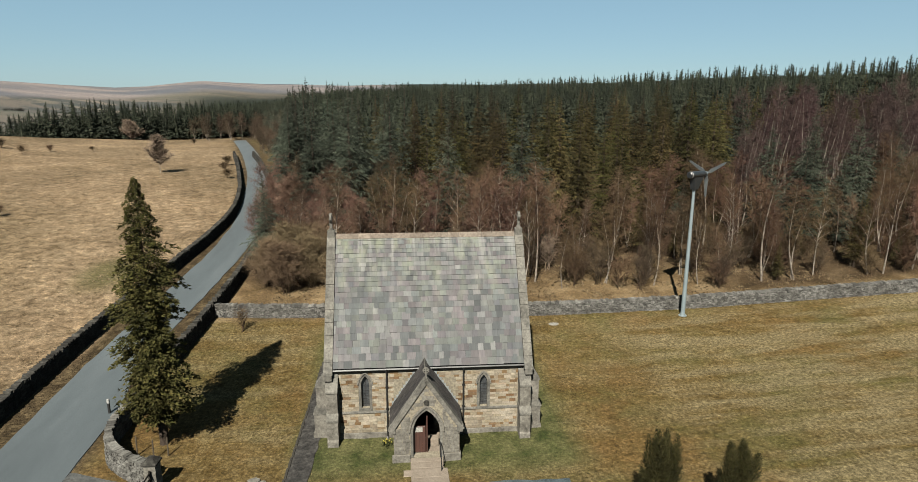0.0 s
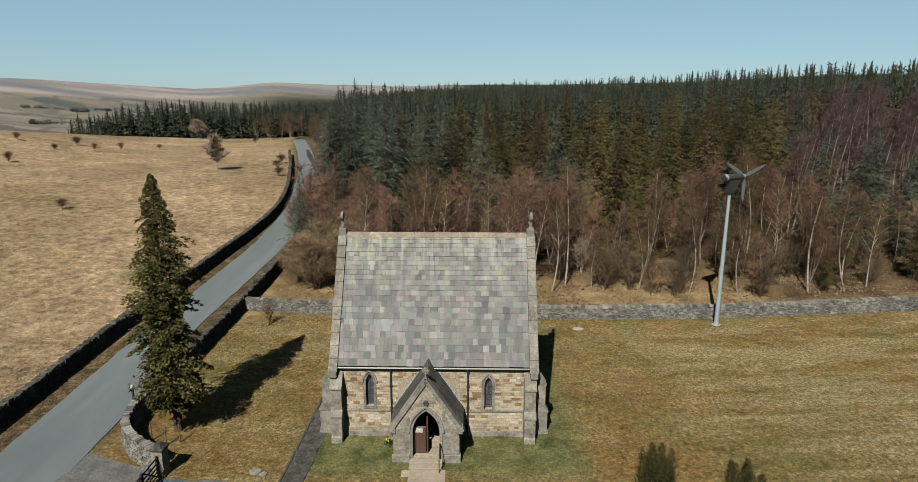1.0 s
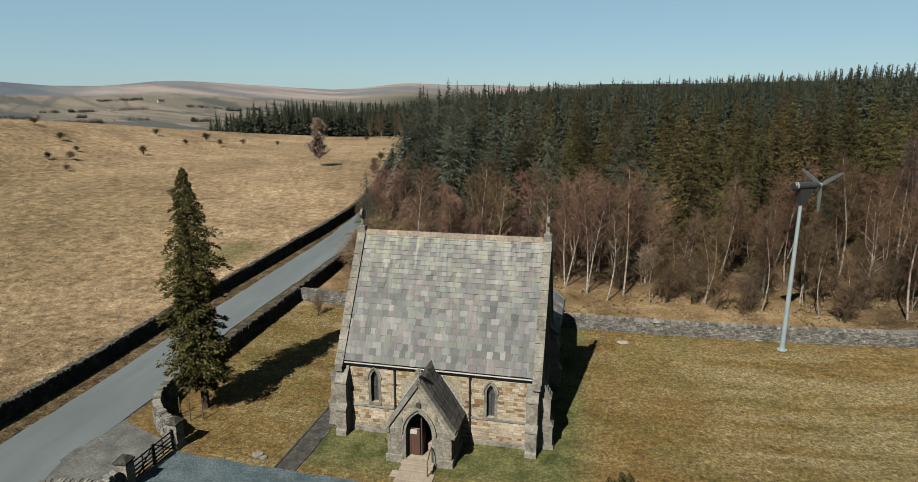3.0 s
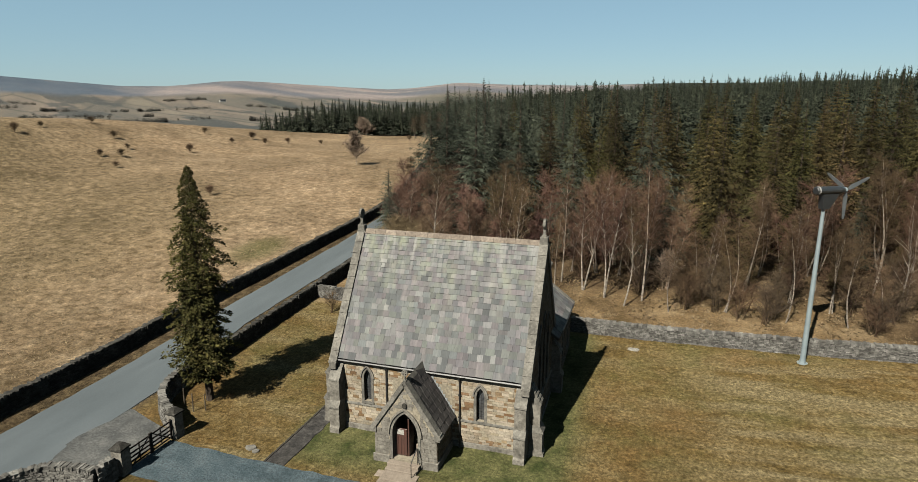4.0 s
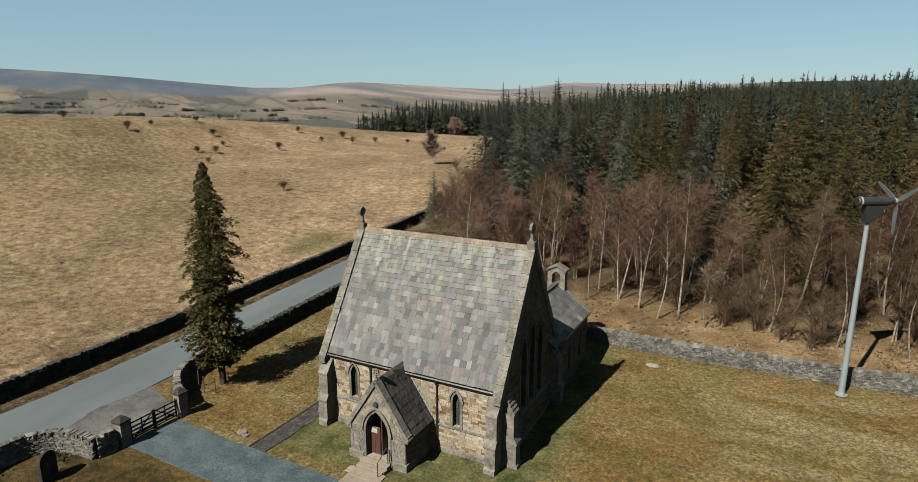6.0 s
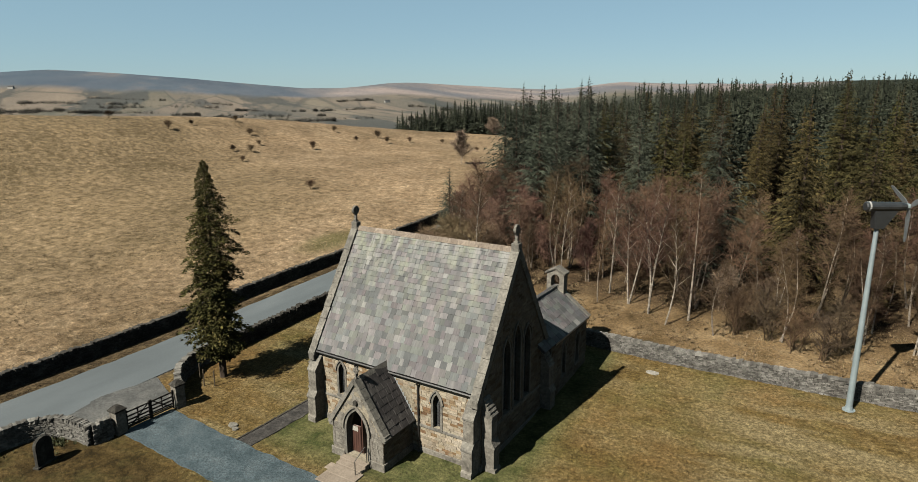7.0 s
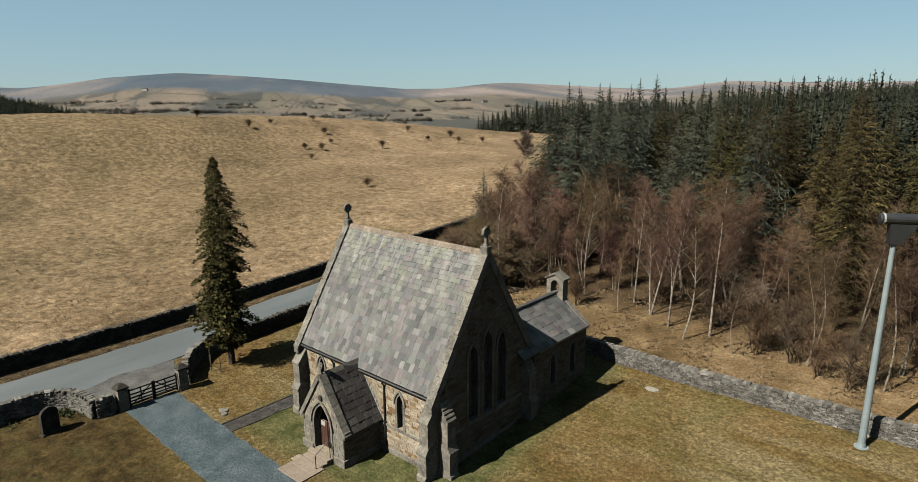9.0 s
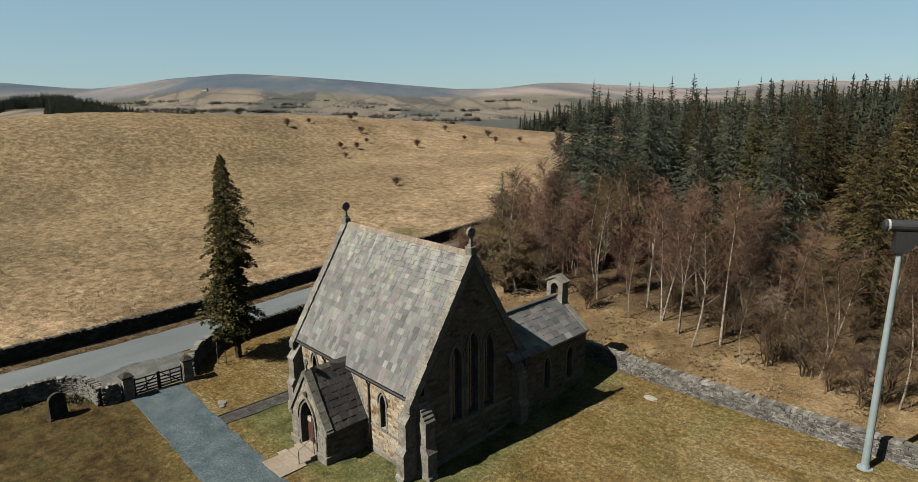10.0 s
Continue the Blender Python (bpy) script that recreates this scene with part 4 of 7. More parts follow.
def buttress(x0, x1, front, back, axis, tall=3.6, label="stepped sandstone buttress with sloping weatherings"):
    """A two-stage buttress from the wall face 'back' out to 'front'; axis says along which it stands out."""
    b = thing("buttress", label, "")
    b.parent = chapel
    s = 1 if front > back else -1
    d = abs(front - back)
    lower, upper = d, d * 0.8
    def out(v):
        return back + s * v
    for name, poly, mat in (
        ("lower_stage", [(out(0.004), -0.4), (out(lower + 0.08), -0.4), (out(lower + 0.08), 0.45), (out(lower), 0.55), (out(lower), 1.62), (out(0.004), 1.62)], ASHLAR),
        ("offset", [(out(0.004), 1.625), (out(lower + 0.05), 1.625), (out(lower + 0.05), 1.72), (out(upper), 2.05), (out(0.004), 2.05)], COPING),
        ("upper_stage", [(out(0.004), 2.055), (out(upper), 2.055), (out(upper), tall - 0.35), (out(0.004), tall - 0.35)], ASHLAR),
        ("weathering", [(out(0.004), tall - 0.345), (out(upper + 0.05), tall - 0.345), (out(upper + 0.05), tall - 0.25), (out(0.02), tall + 0.55), (out(0.004), tall + 0.55)], COPING),
    ):
        if name == "weathering" and axis == "x":
            for k in range(5):
                u, z = upper + 0.05 - k * upper / 5, tall - 0.345 + k * 0.19
                bm = bmesh.new()
                prism(bm, [(out(0.004), z), (out(u), z), (out(u), z + 0.10), (out(u - 0.07), z + 0.185), (out(0.004), z + 0.185)], "y", x0 - 0.03, x1 + 0.03)
                part("weathering_stone", bm, COPING, b)
            continue
        bm = bmesh.new()
        g = 0.0 if name.endswith("stage") else 0.03
        prism(bm, poly, "x" if axis == "y" else "y", x0 - g, x1 + g)
        part(name, bm, mat, b)


buttress(NX0 - 0.05, NX0 + 0.55, 30.68, NY0, "y")
buttress(NX1 - 0.65, NX1 - 0.05, 30.68, NY0, "y")
buttress(NY0 + 0.12, NY0 + 0.70, 8.2, NX1, "x")
buttress(NY1 - 0.80, NY1 - 0.14, 8.2, NX1, "x")
buttress(NY0 + 0.12, NY0 + 0.78, -4.6, NX0, "x")
buttress(NY1 - 0.80, NY1 - 0.14, -4.6, NX0, "x")

# ---- nave roof ----
roof = thing("nave_roof", "steep roof of mottled grey stone slates with lichen near the ridge", "")
roof.parent = chapel
L = math.hypot(RY - 31.15, RIDGE - 4.2)
UPV = Vector((0, (RY - 31.15) / L, (RIDGE - 4.2) / L))
NRM = Vector((0, -UPV.z, UPV.y))
bm = bmesh.new()
prism(bm, [(31.35, 4.45), (RY, RIDGE - 0.06), (2 * RY - 31.35, 4.45), (2 * RY - 31.48, 4.29), (RY, RIDGE - 0.34), (31.48, 4.29)], "x", NX0 + 0.35, NX1 - 0.42)
part("roof_deck", bm, UNDER, roof)
unit = Soup()
unit.block((0.5, 0.5, 0.5), (0.5, 0, 0), (0, 0.5, 0), (0, 0, 0.5))
SLATE_UNITS = []
for mat in (SLATE, DARK_SLATE):
    me = bpy.data.meshes.new("slate")
    me.from_pydata(unit.v, [], unit.f)
    me.materials.append(mat)
    SLATE_UNITS.append(me)
STONE_UNIT = bpy.data.meshes.new("stone")
STONE_UNIT.from_pydata(unit.v, [], unit.f)
STONE_UNIT.materials.append(SANDSTONE)
GREY_UNIT = bpy.data.meshes.new("grey_stone")
GREY_UNIT.from_pydata(unit.v, [], unit.f)
GREY_UNIT.materials.append(ASHLAR)
SHADE_UNIT = bpy.data.meshes.new("dark_stone")
SHADE_UNIT.from_pydata(unit.v, [], unit.f)
SHADE_UNIT.materials.append(SHADESTONE)


def slate_slope(parent, origin, along, up, normal, width, length, first, last, seed, unit_mesh, mat, limit, wide=(0.24, 0.48), taper=None):
    """Overlapping slates in courses from the eave up; the lowest courses are separate slates."""
    rng = random.Random(seed)
    joined = Soup()
    done, d = 0, 0.0
    while d < length - 0.04:
        q = d / length
        c = first + (last - first) * q
        lo, hi = (0.0, width) if taper is None else taper(d)
        x = lo - rng.uniform(0, 0.25)
        while x < hi - 0.02:
            w = rng.uniform(*wide) * (1.1 - 0.25 * q)
            a, b = max(lo, x), min(hi, x + w)
            if hi - b < 0.12:
                b = hi
            x = b
            t = rng.uniform(0.026, 0.045)
            slip = rng.uniform(-0.012, 0.012)
            o = origin + along * (a + 0.004) + up * (d + slip) + normal * (0.022 + rng.uniform(0, 0.008))
            e1, e2, e3 = along * (b - a - 0.005), up * (c * 1.25) - normal * 0.03, normal * t
            if done < limit:
                ob = new("slate", unit_mesh)
                ob.parent = parent
                ob.matrix_basis = Matrix(((e1.x, e2.x, e3.x, o.x), (e1.y, e2.y, e3.y, o.y), (e1.z, e2.z, e3.z, o.z), (0, 0, 0, 1)))
                done += 1
            else:
                cc = o + (e1 + e2 + e3) / 2
                joined.block(cc, e1 / 2, e2 / 2, e3 / 2)
        d += c
    if joined.v:
        joined.put("slating", mat, parent, kind="stuff")


SX0, SX1 = NX0 + 0.33, NX1 - 0.40
slate_slope(roof, Vector((SX0, 31.315, 4.44)), Vector((1, 0, 0)), UPV, NRM, SX1 - SX0, L - 0.40, 0.40, 0.24, 31, SLATE_UNITS[0], SLATE, 300)
UPB, NRB = Vector((0, -UPV.y, UPV.z)), Vector((0, UPV.z, UPV.y))
slate_slope(roof, Vector((SX1, 2 * RY - 31.315, 4.44)), Vector((-1, 0, 0)), UPB, NRB, SX1 - SX0, L - 0.40, 0.40, 0.24, 32, SLATE_UNITS[0], SLATE, 0)
x = SX0
rng = random.Random(33)
while x < SX1 - 0.05:
    w = min(rng.uniform(0.5, 0.75), SX1 - x)
    bm = bmesh.new()
    prism(bm, [(RY - 0.17, RIDGE - 0.16), (RY, RIDGE + 0.11), (RY + 0.17, RIDGE - 0.16), (RY + 0.12, RIDGE - 0.18), (RY, RIDGE), (RY - 0.12, RIDGE - 0.18)], "x", x + 0.006, x + w - 0.006)
    part("ridge_stone", bm, RIDGESTONE, roof)
    x += w


def gable_coping(x0, x1, parent, steps=11, lift=0.14):
    """A row of coping stones up both slopes of a nave gable, with kneelers and a ringed cross."""
    g = thing("gable_coping", "pale stepped coping stones up the gable", "")
    g.parent = parent
    rng = random.Random(int(x0 * 10))
    for side in (1, -1):
        for k in range(steps):
            a, b = L * k / steps, L * (k + 1) / steps
            lf = lift + rng.uniform(-0.012, 0.012)
            def pt(d, n):
                y = 31.13 + UPV.y * d + NRM.y * n
                return (y if side > 0 else 2 * RY - y, 4.14 + UPV.z * d + NRM.z * n)
            bm = bmesh.new()
            last = k == steps - 1
            prism(bm, [pt(a + 0.006, -0.22), pt(b - 0.006 + (0.0 if not last else 0.05), -0.22), pt(b - 0.006 + (0.0 if not last else 0.05), lf), pt(a + 0.006, lf + 0.035)], "x", x0, x1)
            part("coping_stone", bm, COPING, g)
        bm = bmesh.new()
        y0, y1 = (31.0, 31.62) if side > 0 else (2 * RY - 31.62, 2 * RY - 31.0)
        box(bm, x0 + 0.03, x1 - 0.03, y0, y1, 3.86, 4.34, 0.03)
        part("kneeler", bm, COPING, g)
    c = (x0 + x1) / 2
    bm = bmesh.new()
    box(bm, x0 + 0.02, x1 - 0.02, RY - 0.2, RY + 0.2, RIDGE - 0.1, RIDGE + 0.34, 0.03)
    part("apex_stone", bm, COPING, g)
    cross_finial(g, c, RY, RIDGE + 0.34, 0.98, "x")


def cross_finial(parent, x, y, z, tall, face):
    """A stone cross with a ring round its arms; face is the axis it looks along."""
    bm = bmesh.new()
    w = tall * 0.062
    zc = z + tall * 0.72
    def bar(u0, u1, z0, z1, t):
        if face == "x":
            box(bm, x - t, x + t, y + u0, y + u1, z0, z1, 0.01)
        else:
            box(bm, x + u0, x + u1, y - t, y + t, z0, z1, 0.01)
    bar(-w * 2.0, w * 2.0, z, z + tall * 0.10, w * 2.0)
    bar(-w * 1.3, w * 1.3, z + tall * 0.102, z + tall * 0.2, w * 1.3)
    bar(-w, w, z + tall * 0.202, z + tall, w * 1.35)
    bar(-tall * 0.28, -w - 0.002, zc - w, zc + w, w * 1.35)
    bar(w + 0.002, tall * 0.28, zc - w, zc + w, w * 1.35)
    base, other = (y, x) if face == "x" else (x, y)
    for quarter in range(4):  # the ring, bowed between the arms so that four eyes stay open
        for k in range(5):
            a0, a1 = (radians(90 * quarter + 14 + 62 * (k + d) / 5) for d in (0, 1))
            r0, r1 = tall * 0.185, tall * 0.265
            poly = [(r * math.cos(a), zc + r * math.sin(a)) for r, a in ((r0, a0), (r1, a0), (r1, a1), (r0, a1))]
            prism(bm, [(base + p, q) for p, q in poly], face, other - w * 1.1, other + w * 1.1)
    part("cross", bm, COPING, parent, "weathered stone ring cross")


gable_coping(NX0 - 0.16, NX0 + 0.32, chapel)
gable_coping(NX1 - 0.39, NX1 + 0.09, chapel)

# gutter, brackets and downpipes
bm = bmesh.new()
prism(bm, [(31.22, 4.42), (31.19, 4.36), (31.22, 4.30), (31.31, 4.29), (31.34, 4.40)], "x", SX0 - 0.3, SX1 + 0.25)
part("gutter", bm, IRON, chapel, "black cast-iron gutter")
for x in (-0.53, 3.73):
    bm = bmesh.new()
    tube(bm, [(x, 31.26, 4.3), (x, 31.27, 4.15), (x, 31.37, 4.0), (x, 31.37, 0.25), (x, 31.28, 0.12)], [0.05] * 5, 8)
    for z in (3.2, 1.9, 0.8):
        box(bm, x - 0.085, x + 0.085, 31.36, 31.44, z, z + 0.06)
    part("downpipe", bm, IRON, chapel, "black downpipe")

# ---- porch ----
PX0, PX1, PY0, PE, PR = -0.15, 3.29, 28.95, 2.15, 4.72
PC = (PX0 + PX1) / 2
porch = thing("porch", "gabled stone porch with pointed doorway and slate roof", "")
porch.parent = chapel
DOOR = (PC - 0.70, PC + 0.70, 0.42, 1.88, 3.08)
bm = bmesh.new()
ps = (PR - PE) / (PC - PX0)
pierced_wall(bm, "y", PY0, PY0 + 0.42, PX0, PX1, -0.4, [(PX0, PE), (PC, PR), (PX1, PE)], [DOOR])
porch_front = part("front_wall", bm, MORTAR, porch)
for x in (PX0, PX1 - 0.4):
    bm = bmesh.new()
    box(bm, x, x + 0.4, PY0 + 0.423, NY0 - 0.004, -0.4, PE)
    part("side_wall", bm, MORTAR, porch)
bm = bmesh.new()
arch_band(bm, "y", PY0 - 0.05, PY0 + 0.30, DOOR, 0.15)
part("door_surround", bm, COPING, porch, "moulded stone door arch")
bm = bmesh.new()
arch_band(bm, "y", PY0 - 0.12, PY0 - 0.052, (DOOR[0] - 0.15, DOOR[1] + 0.15, DOOR[3], DOOR[3], DOOR[4] + 0.19), 0.09, legs=False)
part("hood_mould", bm, ASHLAR, porch)
for x0, x1 in ((PX0 - 0.09, DOOR[0] - 0.16), (DOOR[1] + 0.16, PX1 + 0.09)):
    bm = bmesh.new()
    box(bm, x0, x1, PY0 - 0.1, PY0 - 0.004, -0.4, 0.58, 0.03)
    part("plinth", bm, ASHLAR, porch)
bm = bmesh.new()
box(bm, PX1 + 0.004, PX1 + 0.09, PY0, NY0 - 0.1, -0.4, 0.58, 0.02)
part("plinth", bm, ASHLAR, porch)
bm = bmesh.new()
tube(bm, [(PC, PY0 + 0.01, 3.52), (PC, PY0 - 0.1, 3.52)], [0.15, 0.13], 8)
part("boss", bm, GRAVE, porch, "small carved stone boss over the arch")
PL = math.hypot(PC - PX0 + 0.18, PR - PE + 0.18 * ps)
for side in (1, -1):
    ex = PX0 - 0.18 if side > 0 else PX1 + 0.18
    up = Vector((side * (PC - PX0 + 0.18) / PL, 0, (PR - PE + 0.18 * ps) / PL))
    nr = Vector((-side * up.z, 0, abs(up.x)))
    o = Vector((ex, PY0 + 0.34, PE - 0.18 * ps + 0.05))
    pr = thing("porch_roof", "dark stone slate porch slope", "")
    pr.parent = porch
    bm = bmesh.new()
    q = [(o + nr * -0.1), (o + up * PL + nr * -0.1), (o + up * PL - nr * 0.01), (o - nr * 0.01)]
    prism(bm, [(p.x, p.z) for p in q], "y", PY0 + 0.36, NY0 + 0.25)
    part("deck", bm, UNDER, pr)
    wd = NY0 + 0.22 - PY0 - 0.34
    slate_slope(pr, o if side < 0 else o + Vector((0, wd, 0)), Vector((0, 1, 0)) if side < 0 else Vector((0, -1, 0)), up, nr, wd, PL - 0.03, 0.40, 0.34, 40 + side, SLATE_UNITS[1], DARK_SLATE, 60, (0.3, 0.62))
    for k in range(6):
        a, b = PL * k / 6, PL * (k + 1) / 6
        q = [o + up * (a + 0.005) - nr * 0.12, o + up * (b - 0.005) - nr * 0.12, o + up * (b - 0.005) + nr * 0.1, o + up * (a + 0.005) + nr * 0.11]
        bm = bmesh.new()
        prism(bm, [(p.x, p.z) for p in q], "y", PY0 - 0.1, PY0 + 0.33)
        part("coping_stone", bm, COPING, porch)
    bm = bmesh.new()
    kx = ex + side * 0.14
    box(bm, kx - 0.16, kx + 0.16, PY0 - 0.08, PY0 + 0.36, PE - 0.36, PE + 0.02, 0.02)
    part("kneeler", bm, COPING, porch)
bm = bmesh.new()
prism(bm, [(PC - 0.14, PR - 0.08), (PC, PR + 0.16), (PC + 0.14, PR - 0.08)], "y", PY0 + 0.335, NY0 + 0.3)
part("ridge", bm, COPING, porch)
cross_finial(porch, PC, PY0 + 0.1, PR + 0.1, 0.62, "y")
# stepped lead flashing where the porch roof meets the wall
for side in (1, -1):
    for k in range(12):
        a = 0.25 + k * 0.235
        ex = PX0 - 0.18 if side > 0 else PX1 + 0.18
        x, z = ex + side * a * (PC - PX0 + 0.18) / PL, PE - 0.18 * ps + 0.10 + a * (PR - PE + 0.18 * ps) / PL
        if z > 4.05:
            break
        bm = bmesh.new()
        box(bm, x - 0.09, x + 0.09, NY0 - 0.034, NY0 - 0.029, z - 0.1, z + 0.17)
        part("flashing", bm, FLASHING, porch, "pale grey lead flashing")
bm = bmesh.new()
box(bm, DOOR[0] - 0.1, DOOR[1] + 0.1, PY0 + 0.03, NY0 - 0.01, -0.2, 0.415)
part("porch_floor", bm, PAVING, porch)
for k, (d, h) in enumerate(((0.0, 0.40), (0.32, 0.26), (0.64, 0.12))):
    bm = bmesh.new()
    g = 0.18 * (k == 2)
    box(bm, PC - 0.86 - g * 2, PC + 0.86 + g * 2, PY0 - 0.46 - d - g, PY0 - 0.122 - d + (0 if k == 0 else 0.02), -0.3, h, 0.015)
    part("step", bm, PAVING, porch, "worn pale stone step")
bm = bmesh.new()
box(bm, PC - 0.68, PC - 0.04, PY0 + 0.33, PY0 + 0.39, 0.45, 1.98, 0.01)
leaf = part("door_leaf", bm, DOORWOOD, porch, "closed reddish-brown boarded door leaf")
for k in range(4):
    bm = bmesh.new()
    box(bm, PC - 0.665 + k * 0.155, PC - 0.525 + k * 0.155, PY0 + 0.31, PY0 + 0.328, 0.48, 1.95)
    part("board", bm, DOORWOOD, leaf)
bm = bmesh.new()
box(bm, PC - 0.6, PC - 0.2, PY0 + 0.295, PY0 + 0.308, 1.66, 1.93)
part("notice", bm, NOTICE, leaf, "pale paper notice on the door")
bm = bmesh.new()
box(bm, PC + 0.0, PC + 0.07, PY0 + 0.34, PY0 + 0.98, 0.45, 2.55, 0.01)
part("door_leaf", bm, DOORWOOD, porch, "open reddish-brown door leaf seen edge on")
bm = bmesh.new()
box(bm, PC + 0.2, PC + 0.68, PY0 + 0.9, PY0 + 1.35, 0.42, 0.86, 0.02)
part("bench", bm, PAVING, porch, "pale stone bench inside the porch")
bm = bmesh.new()
rx = PC + 0.72
tube(bm, [(rx, PY0 - 0.15, 0.4), (rx, PY0 - 0.15, 1.3), (rx, PY0 - 0.25, 1.36), (rx, PY0 - 1.0, 1.0), (rx, PY0 - 1.05, 0.95), (rx, PY0 - 1.05, 0.1)], [0.025] * 6, 6)
part("handrail", bm, IRON, porch, "thin black iron handrail")

# paving in front of the steps
bm = bmesh.new()
z = 0.2
for y0, y1 in ((26.52, 27.30), (27.306, 28.02)):
    box(bm, PC - 0.93, PC + 0.97, y0, y1, 0.0, z, 0.012)
tagged(part("paving", bm, PAVING), "pale stone flags before the porch steps", "paving", kind="structure")

# ---- annexe ----
AX0, AX1, AY1, AE, AC, AR = 3.5, 7.8, 45.1, 4.5, 5.65, 6.15
annexe = thing("annexe", "low stone vestry with slate roof and bellcote", "")
annexe.parent = chapel
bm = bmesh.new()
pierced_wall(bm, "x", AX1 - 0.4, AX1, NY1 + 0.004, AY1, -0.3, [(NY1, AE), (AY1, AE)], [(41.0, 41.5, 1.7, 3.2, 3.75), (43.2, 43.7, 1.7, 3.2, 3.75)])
annexe_side = part("side_wall", bm, SHADEMORTAR, annexe)
for h in ((41.0, 41.5, 1.7, 3.2, 3.75), (43.2, 43.7, 1.7, 3.2, 3.75)):
    lancet_window("x", AX1, -1, h, annexe)
bm = bmesh.new()
box(bm, AX0, AX0 + 0.4, NY1 + 0.004, AY1, -0.3, AE)
part("side_wall", bm, MORTAR, annexe)
bm = bmesh.new()
prism(bm, [(AX0 + 0.403, -0.3), (AX1 - 0.403, -0.3), (AX1 - 0.403, AE), (AC, AR - 0.05), (AX0 + 0.403, AE)], "y", AY1 - 0.45, AY1)
part("end_wall", bm, MORTAR, annexe)
for side in (1, -1):
    ex = AX0 - 0.2 if side > 0 else AX1 + 0.2
    rise = (AR - AE) * (1 + 0.2 / (AC - AX0))
    AL = math.hypot(AC - ex, rise)
    up = Vector(((AC - ex) / AL, 0, rise / AL))
    nr = Vector((-side * up.z, 0, abs(up.x)))
    o = Vector((ex, NY1 - 1.3 if side < 0 else AY1 - 0.3, AR - rise + 0.04))
    ar = thing("annexe_roof", "stone slate annexe slope", "")
    ar.parent = annexe
    wd = AY1 - 0.3 - NY1 + 1.3
    bm = bmesh.new()
    q = [o - nr * 0.12, o + up * AL - nr * 0.12, o + up * AL - nr * 0.01, o - nr * 0.01]
    prism(bm, [(p.x, p.z) for p in q], "y", NY1 - 1.3, AY1 - 0.3)
    part("deck", bm, UNDER, ar)
    slate_slope(ar, o, Vector((0, 1, 0)) if side < 0 else Vector((0, -1, 0)), up, nr, wd, AL - 0.03, 0.42, 0.34, 50 + side, SLATE_UNITS[0], SLATE, 120 if side < 0 else 0, (0.35, 0.7))
    for k in range(5):
        a, b = AL * k / 5, AL * (k + 1) / 5
        q = [o + up * (a + 0.005) - nr * 0.14, o + up * (b - 0.005) - nr * 0.14, o + up * (b - 0.005) + nr * 0.1, o + up * (a + 0.005) + nr * 0.12]
        bm = bmesh.new()
        prism(bm, [(p.x, p.z) for p in q], "y", AY1 - 0.297, AY1 + 0.08)
        part("coping_stone", bm, COPING, annexe)
bm = bmesh.new()
prism(bm, [(AC - 0.14, AR - 0.04), (AC, AR + 0.14), (AC + 0.14, AR - 0.04)], "y", NY1 - 1.3, AY1 - 0.32)
part("ridge", bm, COPING, annexe)
bm = bmesh.new()
prism(bm, [(AX1 + 0.16, AE - 0.16), (AX1 + 0.27, AE - 0.16), (AX1 + 0.29, AE - 0.04), (AX1 + 0.18, AE - 0.06)], "y", NY1 + 0.1, AY1 - 0.2)
part("gutter", bm, IRON, annexe)
belfry = thing("bellcote", "small gabled stone bellcote with open arch", "")
belfry.parent = annexe
bx0, bx1, by0, by1 = AC - 0.62, AC + 0.62, AY1 - 0.5, AY1 + 0.1
bm = bmesh.new()
pierced_wall(bm, "y", by0, by1, bx0, bx1, AR - 0.9, [(bx0, AR + 1.0), (AC, AR + 1.32), (bx1, AR + 1.0)], [(AC - 0.3, AC + 0.3, AR + 0.1, AR + 0.6, AR + 0.92)])
part("arch_wall", bm, ASHLAR, belfry)
for side in (1, -1):
    bm = bmesh.new()
    e = bx0 - 0.1 if side > 0 else bx1 + 0.1
    prism(bm, [(e, AR + 0.96), (AC, AR + 1.33), (AC, AR + 1.46), (e, AR + 1.07)], "y", by0 - 0.09, by1 + 0.09)
    part("cap_slab", bm, COPING, belfry)


